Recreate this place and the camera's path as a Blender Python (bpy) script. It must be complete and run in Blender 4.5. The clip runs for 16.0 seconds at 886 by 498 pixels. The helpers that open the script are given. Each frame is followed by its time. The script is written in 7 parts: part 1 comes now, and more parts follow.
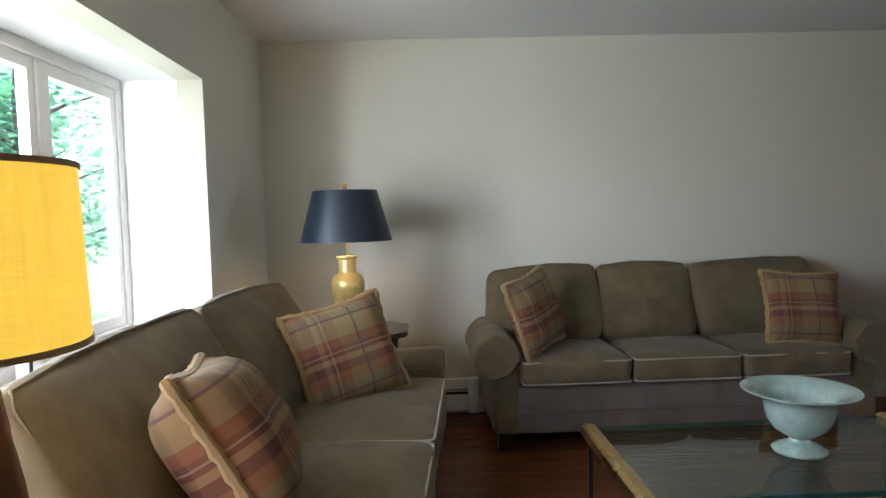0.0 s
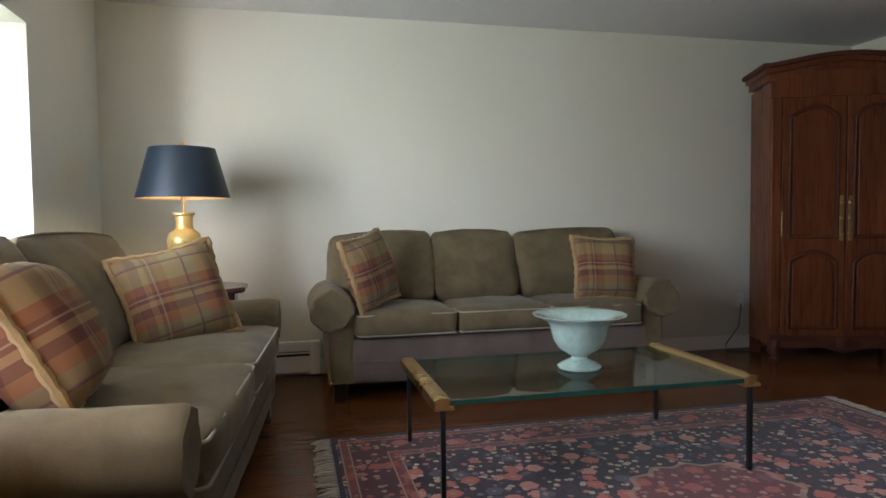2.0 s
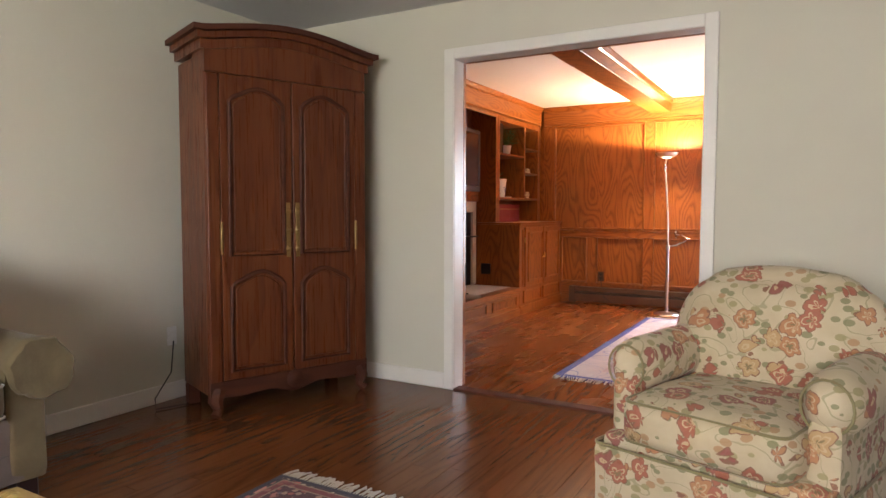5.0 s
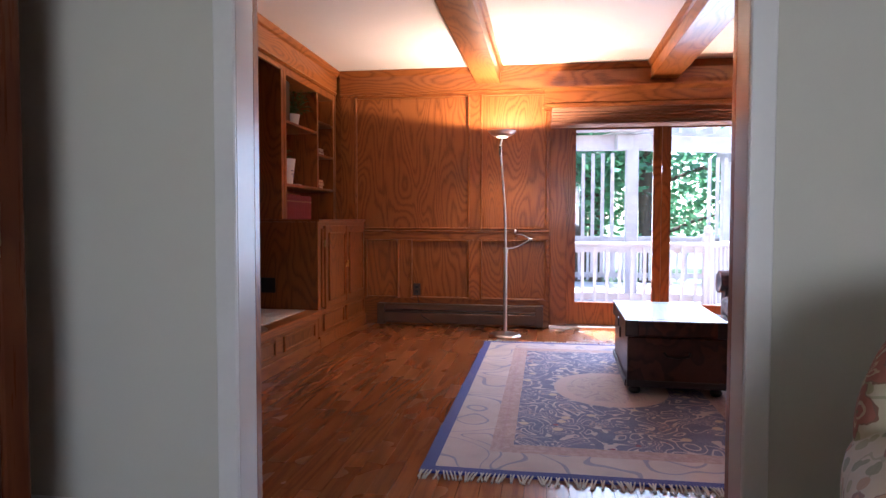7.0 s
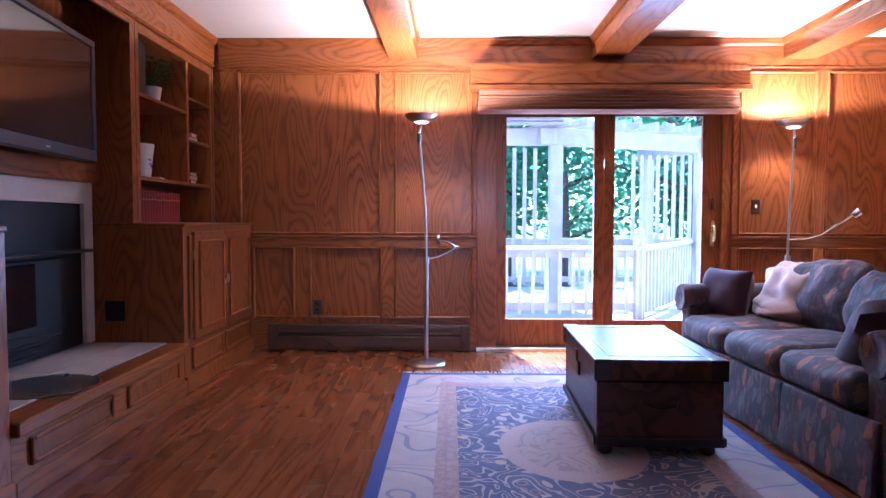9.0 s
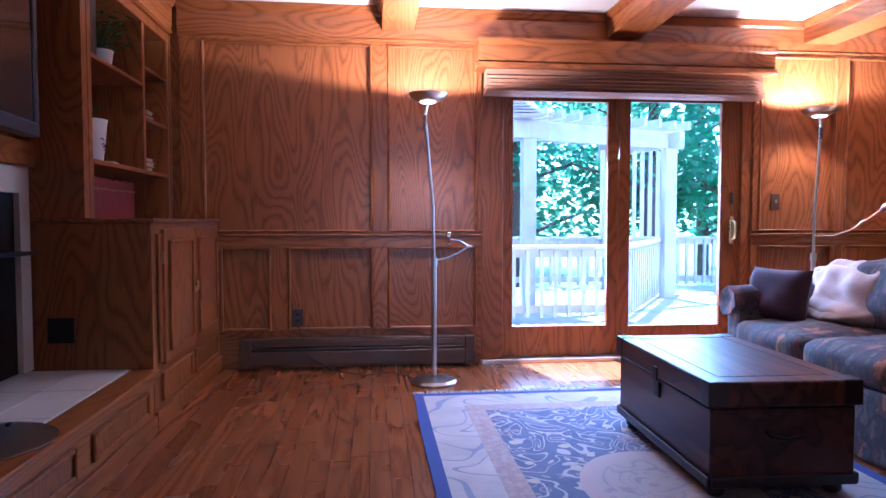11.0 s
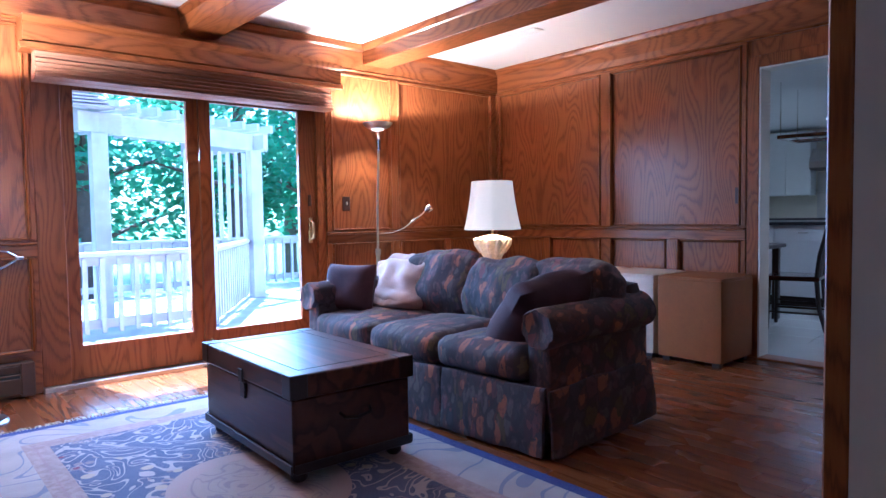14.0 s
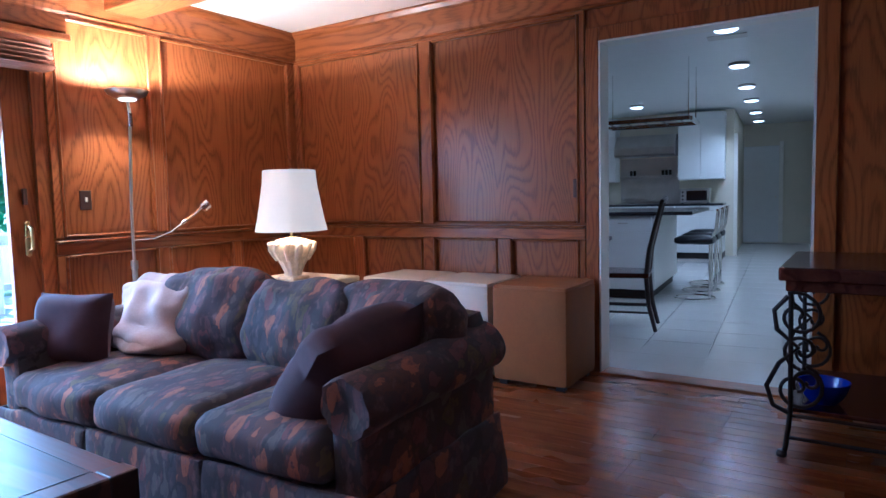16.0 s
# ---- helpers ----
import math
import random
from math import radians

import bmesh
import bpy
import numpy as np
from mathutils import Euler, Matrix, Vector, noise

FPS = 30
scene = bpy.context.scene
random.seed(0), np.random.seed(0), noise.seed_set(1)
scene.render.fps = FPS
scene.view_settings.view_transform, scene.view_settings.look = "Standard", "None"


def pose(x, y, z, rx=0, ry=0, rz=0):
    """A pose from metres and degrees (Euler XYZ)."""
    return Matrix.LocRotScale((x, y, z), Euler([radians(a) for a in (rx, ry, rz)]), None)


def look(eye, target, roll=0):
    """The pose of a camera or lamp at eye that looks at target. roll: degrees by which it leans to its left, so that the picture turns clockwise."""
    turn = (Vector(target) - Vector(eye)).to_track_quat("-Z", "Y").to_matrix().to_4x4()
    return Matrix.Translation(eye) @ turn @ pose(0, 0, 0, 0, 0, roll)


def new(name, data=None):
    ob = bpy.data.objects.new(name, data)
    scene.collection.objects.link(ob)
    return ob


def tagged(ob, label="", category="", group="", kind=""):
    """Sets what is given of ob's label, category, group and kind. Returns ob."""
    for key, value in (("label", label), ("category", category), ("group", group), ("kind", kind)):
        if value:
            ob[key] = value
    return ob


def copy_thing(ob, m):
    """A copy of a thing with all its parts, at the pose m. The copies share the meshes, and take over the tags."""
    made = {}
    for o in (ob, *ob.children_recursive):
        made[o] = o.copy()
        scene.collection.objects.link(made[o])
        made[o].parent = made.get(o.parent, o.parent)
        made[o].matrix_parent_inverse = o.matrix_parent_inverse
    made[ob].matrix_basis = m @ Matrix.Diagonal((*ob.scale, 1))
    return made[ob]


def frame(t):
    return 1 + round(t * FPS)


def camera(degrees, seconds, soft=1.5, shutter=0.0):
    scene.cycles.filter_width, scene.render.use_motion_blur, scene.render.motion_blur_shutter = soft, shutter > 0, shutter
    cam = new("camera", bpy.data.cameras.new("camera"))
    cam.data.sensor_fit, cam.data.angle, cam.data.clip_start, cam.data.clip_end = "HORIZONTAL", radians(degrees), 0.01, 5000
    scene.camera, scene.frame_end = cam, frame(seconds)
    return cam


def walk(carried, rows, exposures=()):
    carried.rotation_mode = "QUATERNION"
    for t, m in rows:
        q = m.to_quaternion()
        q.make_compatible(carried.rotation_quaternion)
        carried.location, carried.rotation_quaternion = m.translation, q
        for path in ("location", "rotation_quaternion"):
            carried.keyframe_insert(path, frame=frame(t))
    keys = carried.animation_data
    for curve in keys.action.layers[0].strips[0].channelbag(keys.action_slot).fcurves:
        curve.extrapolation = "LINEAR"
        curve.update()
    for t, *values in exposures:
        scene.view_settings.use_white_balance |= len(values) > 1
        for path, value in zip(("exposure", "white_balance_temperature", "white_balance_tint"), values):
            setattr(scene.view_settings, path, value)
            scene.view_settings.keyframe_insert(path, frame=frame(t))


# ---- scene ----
cam = camera(68.5, 16.0)
PATH = [
    (0, (0.607, 0.519, 1.325), (0.674, 2.515, 1.217), -1.6),
    (0.5, (0.631, 0.478, 1.280), (0.646, 2.476, 1.177), -1.5),
    (1, (0.68, 0.397, 1.191), (0.708, 2.394, 1.080), -1.4),
    (1.5, (0.72, 0.329, 1.103), (0.897, 2.318, 0.993), -1.2),
    (2, (0.778, 0.239, 1.053), (1.232, 2.185, 0.965), -0.6),
    (2.5, (0.795, 0.258, 1.08), (1.611, 2.082, 0.981), -0.5),
    (3, (0.857, 0.278, 1.105), (1.936, 1.959, 1.002), -0.5),
    (3.5, (0.935, 0.396, 1.17), (2.236, 1.91, 1.051), -0.0),
    (4, (1.091, 0.655, 1.184), (2.544, 2.025, 1.066), 0.2),
    (4.2, (1.159, 0.797, 1.203), (2.683, 2.086, 1.081), 0.2),
    (6.3, (2.845, 2.188, 1.013), (4.757, 2.765, 0.924), 0.1),
    (6.5, (2.979, 2.27, 1.005), (4.913, 2.774, 0.916), 0.2),
    (7, (3.454, 2.454, 1.012), (5.427, 2.766, 0.925), 0.1),
    (7.5, (3.831, 2.562, 1.013), (5.824, 2.718, 0.929), 0.1),
    (8, (4.141, 2.587, 1.009), (6.138, 2.654, 0.934), 0.0),
    (8.5, (4.363, 2.612, 1.039), (6.361, 2.646, 0.952), 0.0),
    (9, (4.48, 2.622, 1.048), (6.478, 2.647, 0.957), 0.1),
    (9.2, (4.525, 2.648, 1.058), (6.523, 2.663, 0.965), 0.1),
    (11.3, (5.222, 3.228, 1.012), (7.19, 2.886, 0.925), -0.0),
    (11.5, (5.261, 3.243, 1.011), (7.204, 2.777, 0.927), 0.3),
    (12, (5.236, 3.221, 1.046), (7.103, 2.511, 0.949), -0.0),
    (12.5, (5.178, 3.228, 1.069), (6.955, 2.317, 0.963), -0.3),
    (13, (5.148, 3.223, 1.062), (6.829, 2.144, 0.958), -0.5),
    (13.5, (5.109, 3.184, 1.056), (6.704, 1.982, 0.95), -0.8),
    (14, (5.08, 3.134, 1.036), (6.59, 1.827, 0.935), -0.9),
    (14.5, (5.126, 3.082, 1.038), (6.554, 1.686, 0.929), -0.9),
    (15, (5.279, 2.862, 1.015), (6.648, 1.409, 0.902), -1.1),
    (15.5, (5.445, 2.602, 1.031), (6.731, 1.075, 0.907), -1.0),
    (16, (5.711, 2.352, 1.118), (6.797, 0.68, 0.958), -1.4),
]

EXPO = [(0.0, 2.55, 5800, 12), (0.6, 2.3, 5800, 12), (1.2, 2.4, 5800, 12), (2.2, 3.05, 5900, 12), (3.2, 3.5, 6300, 14), (4.2, 3.95, 6900, 17), (6.3, 3.2, 6100, 20), (7.4, 2.85, 5250, 22), (8.6, 2.88, 4550, 23), (12.0, 2.88, 4050, 16), (16.0, 2.85, 4050, 9)]
LIT = 0.10      # all lamps together, against the sky
walk(cam, [(t, look(eye, target, roll)) for t, eye, target, roll in PATH], EXPO)

# ---- plan, metres ----
CEIL = 2.455
LX0, LX1, LY0, LY1 = -0.40, 5.335, -4.6, 4.785      # living room
DX0, DX1, DY0, DY1 = 5.47, 9.65, -1.54, 4.86        # den
OY0, OY1, OZ = 1.917, 3.39, 2.10                    # opening between them
KX0, KX1, KZ = 5.93, 7.08, 2.03                     # kitchen doorway
WY0, WY1, WZ0, WZ1 = 0.6, 3.66, 0.80, 1.99          # living-room window
GY0, GY1, GZ = 0.42, 2.42, 1.93                     # sliding door opening

# ---- world and lights ----
world = bpy.data.worlds.new("sky")
scene.world = world
world.use_nodes = True
wn = world.node_tree
sky = wn.nodes.new("ShaderNodeTexSky")
sky.sky_type, sky.sun_disc = "NISHITA", False
sky.sun_elevation, sky.sun_rotation = radians(52), radians(70)
wn.links.new(sky.outputs[0], wn.nodes["Background"].inputs[0])
wn.nodes["Background"].inputs[1].default_value = 0.15


def lamp(name, kind, m, power, colour, **kw):
    data = bpy.data.lights.new(name, kind)
    data.energy, data.color = power * (1 if kind == "SUN" else LIT), colour
    for k, v in kw.items():
        if k == "size":
            data.shape, data.size, data.size_y = "RECTANGLE", v[0], v[1]
        elif k == "radius":
            data.shadow_soft_size = v
        elif k == "angle":
            data.angle = v
        elif k == "spread":
            data.spread = v
        elif k == "cone":
            data.spot_size, data.spot_blend = v
    ob = new(name, data)
    ob.matrix_world = m
    return ob


lamp("sun", "SUN", look((20, 4, 22), (12, 2, 0)), 5.0, (1.0, 0.96, 0.90), angle=radians(0.5))
for ly in (1.10, 2.08):
    lamp("window_daylight", "AREA", look((-0.90, ly, 1.40), (1.0, ly - 0.25, 1.12)), 84, (0.97, 0.97, 0.98), size=(0.94, 1.08))
lamp("window_daylight", "AREA", look((-1.00, 2.60, 1.40), (-0.72, 3.40, 1.30)), 46, (0.97, 0.97, 0.98), size=(0.30, 1.08), spread=radians(130))
lamp("door_daylight", "AREA", look((9.86, 1.42, 1.15), (6.4, 1.42, -0.6)), 92, (0.72, 0.86, 1.0), size=(1.7, 1.6), spread=radians(135))
lamp("torchiere_bulb", "SPOT", look((9.15, 2.805, 1.80), (9.15, 2.805, 3)), 205, (1.0, 0.70, 0.42), radius=0.05, cone=(radians(165), 0.10))
lamp("torchiere_bulb", "SPOT", look((9.40, 0.06, 1.82), (9.40, 0.06, 3)), 205, (1.0, 0.70, 0.42), radius=0.05, cone=(radians(165), 0.10))
for tx, ty in ((9.15, 2.835), (9.40, 0.07)):
    lamp("torchiere_lens_glow", "SPOT", look((tx, ty, 1.72), (tx + 0.12, ty, 0)), 72, (1.0, 0.72, 0.45), radius=0.04, cone=(radians(125), 0.6))
lamp("table_lamp_bulb", "POINT", pose(8.88, -0.70, 1.13), 52, (1.0, 0.64, 0.34), radius=0.05)
lamp("gold_lamp_bulb", "POINT", pose(0.20, 4.1, 1.28), 13, (1.0, 0.66, 0.30), radius=0.04)
lamp("shade_lamp_bulb", "POINT", pose(-0.085, 1.50, 1.26), 11, (1.0, 0.66, 0.24), radius=0.05)
for i, (kx, ky) in enumerate(((6.70, -3.5), (6.87, -5.3), (8.36, -6.3), (7.05, -8.4))):
    lamp("kitchen_light_bulb", "SPOT", look((kx, ky, CEIL - 0.06), (kx, ky, 0)), 84, (1.0, 0.93, 0.85), radius=0.08, cone=(radians(150), 0.5))
# added bluish fill lamp for the kitchen; no window is built there
lamp("kitchen_window_daylight", "AREA", look((10.4, -4.2, 1.5), (7, -4.4, 1.0)), 80, (0.80, 0.91, 1.0), size=(1.6, 1.4))

# ---- node helpers ----


class Nodes:
    """Small builder for node materials."""

    def __init__(self, name):
        self.mat = bpy.data.materials.new(name)
        self.mat.use_nodes = True
        self.t = self.mat.node_tree
        self.b = self.t.nodes["Principled BSDF"]

    def add(self, kind, **kw):
        n = self.t.nodes.new(kind)
        for k, v in kw.items():
            setattr(n, k, v)
        return n

    def put(self, sock, v):
        if isinstance(v, bpy.types.NodeSocket):
            self.t.links.new(v, sock)
        elif isinstance(v, (tuple, list)) and len(v) == 3 and sock.type == "RGBA":
            sock.default_value = (*v, 1)
        else:
            sock.default_value = v

    def m(self, op, a, b=0.0, c=0.0):
        n = self.add("ShaderNodeMath", operation=op)
        for s, v in zip(n.inputs, (a, b, c)):
            self.put(s, v)
        return n.outputs[0]

    def xyz(self, kind="Object"):
        c = self.add("ShaderNodeTexCoord")
        s = self.add("ShaderNodeSeparateXYZ")
        self.t.links.new(c.outputs[kind], s.inputs[0])
        return s.outputs[0], s.outputs[1], s.outputs[2]

    def vec(self, x, y, z):
        n = self.add("ShaderNodeCombineXYZ")
        for s, v in zip(n.inputs, (x, y, z)):
            self.put(s, v)
        return n.outputs[0]

    def mapped(self, scale, kind="Object", shift=None):
        c = self.add("ShaderNodeTexCoord")
        p = self.add("ShaderNodeMapping")
        self.t.links.new(c.outputs[kind], p.inputs[0])
        p.inputs["Scale"].default_value = scale
        if shift is not None:
            self.put(p.inputs["Location"], shift)
        return p.outputs[0]

    def noise(self, vec, scale=5.0, detail=4.0, rough=0.55, distortion=0.0):
        n = self.add("ShaderNodeTexNoise")
        self.put(n.inputs["Vector"], vec)
        n.inputs["Scale"].default_value, n.inputs["Detail"].default_value = scale, detail
        n.inputs["Roughness"].default_value, n.inputs["Distortion"].default_value = rough, distortion
        return n.outputs[0]

    def voronoi(self, vec, scale, feature="F1"):
        n = self.add("ShaderNodeTexVoronoi", feature=feature)
        self.put(n.inputs["Vector"], vec)
        n.inputs["Scale"].default_value = scale
        return n

    def ramp(self, f, stops, mode="LINEAR"):
        n = self.add("ShaderNodeValToRGB")
        n.color_ramp.interpolation = mode
        e = n.color_ramp.elements
        while len(e) < len(stops):
            e.new(0.5)
        for k, (p, c) in zip(e, stops):
            k.position, k.color = p, (*c, 1)
        self.put(n.inputs[0], f)
        return n.outputs[0]

    def mix(self, f, a, b, mode="MIX"):
        n = self.add("ShaderNodeMix", data_type="RGBA", blend_type=mode)
        self.put(n.inputs[0], f)
        self.put(n.inputs[6], a)
        self.put(n.inputs[7], b)
        return n.outputs[2]

    def rnd(self):
        return self.add("ShaderNodeObjectInfo").outputs["Random"]

    def done(self, colour, rough=0.6, metal=0.0, bump=None, strength=0.2, dist=0.01, **kw):
        self.put(self.b.inputs["Base Color"], colour)
        self.put(self.b.inputs["Roughness"], rough)
        self.put(self.b.inputs["Metallic"], metal)
        for k, v in kw.items():
            self.put(self.b.inputs[k.replace("_", " ")], v)
        if bump is not None:
            n = self.add("ShaderNodeBump")
            n.inputs["Strength"].default_value, n.inputs["Distance"].default_value = strength, dist
            self.put(n.inputs["Height"], bump)
            self.t.links.new(n.outputs[0], self.b.inputs["Normal"])
        return self.mat


def band(n, v, lo, hi):
    """1 where lo < v < hi."""
    return n.m("MULTIPLY", n.m("GREATER_THAN", v, lo), n.m("LESS_THAN", v, hi))


def wood(name, dark, mid, light, axis="z", ring=9.0, rough=0.35, per_object=True, fine=1.0, coat=0.0, relief=0.10, uneven=0.18, figure=0.55):
    """Stained oak: cathedral rings and pores, stretched along one axis."""
    n = Nodes(name)
    s = {"x": (0.14, 1.0, 1.0), "y": (1.0, 0.14, 1.0), "z": (1.0, 1.0, 0.14)}[axis]
    r = n.rnd()
    shift = n.vec(n.m("MULTIPLY", r, 17.0), n.m("MULTIPLY", r, 31.0), n.m("MULTIPLY", r, 23.0)) if per_object else None
    v = n.mapped(s, shift=shift)
    base = n.noise(v, 6.5, 2.5, 0.5, 0.25)
    rings = n.m("FRACT", n.m("MULTIPLY", base, ring))
    saw = n.ramp(rings, [(0.0, (0, 0, 0)), (0.55, (0.75,) * 3), (0.85, (1, 1, 1)), (1.0, (0.05,) * 3)])
    p = {"x": (2.5, 90, 90), "y": (90, 2.5, 90), "z": (90, 90, 2.5)}[axis]
    pores = n.noise(n.mapped(p, shift=shift), 1.0, 3.0, 0.7)
    f = n.m("ADD", n.m("MULTIPLY", saw, figure), n.m("MULTIPLY", pores, 0.62 * fine))
    col = n.ramp(f, [(0.22, dark), (0.55, mid), (0.95, light)])
    tone = n.noise(n.mapped((0.7, 0.7, 0.7), shift=shift), 1.3, 2.0)
    col = n.mix(n.m("MULTIPLY", tone, 0.35), col, mid)
    if per_object:
        col = n.mix(n.m("MULTIPLY", r, 0.30), col, dark)
    ro = n.m("ADD", rough - uneven * 0.45, n.m("MULTIPLY", pores, uneven))
    return n.done(col, ro, bump=f, strength=relief, dist=0.002, Coat_Weight=coat, Coat_Roughness=0.12, Specular_IOR_Level=0.32)


def oak(name, dark, mid, light, axis="z", wide=3.6, stretch=0.25, rings=24.0, rough=0.33, coat=0.10, per_object=True, pore=0.38, relief=0.05, vary=0.35):
    """Plain-sawn oak: nested cathedral arches with toothed edges, and open pores."""
    n = Nodes(name)
    r = n.rnd()
    shift = n.vec(n.m("MULTIPLY", r, 17.0), n.m("MULTIPLY", r, 31.0), n.m("MULTIPLY", r, 23.0)) if per_object else None
    s = {"x": (stretch, 1.0, 1.0), "y": (1.0, stretch, 1.0), "z": (1.0, 1.0, stretch)}[axis]
    big = n.noise(n.mapped(s, shift=shift), wide, 1.2, 0.4, 0.3)
    t = {"x": (9, 150, 150), "y": (150, 9, 150), "z": (150, 150, 9)}[axis]
    tooth = n.noise(n.mapped(t, shift=shift), 1.0, 2.0, 0.6)
    g = n.m("FRACT", n.m("ADD", n.m("MULTIPLY", big, rings), n.m("MULTIPLY", tooth, 0.75)))
    line = n.ramp(g, [(0.0, (0.05,) * 3), (0.16, (0.45,) * 3), (0.42, (0.95,) * 3), (0.80, (0.80,) * 3), (1.0, (0.05,) * 3)])
    p = {"x": (3.0, 260, 260), "y": (260, 3.0, 260), "z": (260, 260, 3.0)}[axis]
    pores = n.noise(n.mapped(p, shift=shift), 1.0, 2.0, 0.6)
    f = n.m("ADD", n.m("MULTIPLY", line, 1.0 - pore), n.m("MULTIPLY", pores, pore))
    col = n.ramp(f, [(0.12, dark), (0.52, mid), (0.90, light)])
    tone = n.noise(n.mapped((0.8, 0.8, 0.8), shift=shift), 1.4, 3.0)
    col = n.mix(n.m("MULTIPLY", tone, 0.45), col, mid)
    if per_object:
        col = n.mix(n.m("MULTIPLY", r, vary), col, dark)
    ro = n.m("ADD", rough - 0.06, n.m("MULTIPLY", tone, 0.12))
    return n.done(col, ro, bump=f, strength=relief, dist=0.002, Coat_Weight=coat, Coat_Roughness=0.15, Specular_IOR_Level=0.35)


def plain(name, colour, rough=0.5, metal=0.0, spot=0.12, scale=6.0, bump=0.05, fine=60.0, **kw):
    """Painted or plain surface with faint large and fine variation."""
    n = Nodes(name)
    big = n.noise(n.mapped((1, 1, 1)), scale, 3.0)
    small = n.noise(n.mapped((1, 1, 1)), fine, 2.0)
    dark = tuple(c * (1 - spot) for c in colour)
    lite = tuple(min(1.0, c * (1 + spot)) for c in colour)
    col = n.ramp(n.m("ADD", n.m("MULTIPLY", big, 0.7), n.m("MULTIPLY", small, 0.3)), [(0.3, dark), (0.7, lite)])
    ro = n.m("ADD", rough - 0.05, n.m("MULTIPLY", big, 0.1))
    return n.done(col, ro, metal, bump=small, strength=bump, dist=0.002, **kw)


def emit(name, colour, power, rough=0.6, cloth=False):
    n = Nodes(name)
    if cloth:
        # slubbed weave that lets more or less of the bulb's light through
        slub = n.m("ADD", n.noise(n.mapped((14, 14, 220)), 1.0, 2.0), n.noise(n.mapped((160, 160, 12)), 1.0, 2.0))
        glow = n.m("MULTIPLY", n.m("ADD", 0.55, n.m("MULTIPLY", slub, 0.45)), power * LIT)
        return n.done(tuple(c * 0.6 for c in colour), rough, Emission_Color=(*colour, 1), Emission_Strength=glow, bump=slub, strength=0.2, dist=0.002)
    return n.done(colour, rough, Emission_Color=(*colour, 1), Emission_Strength=power * LIT)


def fabric(name, a, b, rough=0.85, weave=420.0, scale=5.0, sheen=0.25):
    """Velvet or cloth with nap marks and a fine weave."""
    n = Nodes(name)
    nap = n.noise(n.mapped((1, 1, 1)), scale, 4.0, 0.6, 0.4)
    w = n.noise(n.mapped((1, 1, 1)), weave, 1.0)
    col = n.ramp(n.m("ADD", n.m("MULTIPLY", nap, 0.75), n.m("MULTIPLY", w, 0.25)), [(0.3, a), (0.7, b)])
    return n.done(col, rough, bump=n.m("ADD", w, n.m("MULTIPLY", nap, 2.0)), strength=0.25, dist=0.003, Sheen_Weight=sheen, Sheen_Roughness=0.4)


def plaid(name):
    """Russet, gold and sage plaid, in the pillow's own x and z."""
    n = Nodes(name)
    x, y, z = n.xyz()
    stops = [(0.0, (0.111, 0.022, 0.015)), (0.12, (0.222, 0.074, 0.022)), (0.24, (0.266, 0.200, 0.081)), (0.50, (0.185, 0.159, 0.078)), (0.66, (0.244, 0.096, 0.030)), (0.80, (0.096, 0.022, 0.016)), (0.92, (0.296, 0.185, 0.074))]
    fu = n.m("FRACT", n.m("ADD", n.m("MULTIPLY", x, 3.1), 0.37))
    fv = n.m("FRACT", n.m("ADD", n.m("MULTIPLY", z, 3.1), 0.02))
    col = n.mix(0.62, n.ramp(fu, stops, "CONSTANT"), n.ramp(fv, stops, "CONSTANT"))
    line = n.m("MAXIMUM", band(n, fu, 0.50, 0.53), band(n, fv, 0.50, 0.53))
    line2 = n.m("MAXIMUM", band(n, fu, 0.05, 0.07), band(n, fv, 0.05, 0.07))
    col = n.mix(n.m("MULTIPLY", line, 0.7), col, (0.10, 0.03, 0.05))
    col = n.mix(n.m("MULTIPLY", line2, 0.4), col, (0.45, 0.36, 0.22))
    w = n.noise(n.mapped((1, 1, 1)), 380, 1.0)
    col = n.mix(n.m("MULTIPLY", w, 0.35), col, (0.12, 0.06, 0.04))
    return n.done(col, 0.8, bump=w, strength=0.25, dist=0.002)


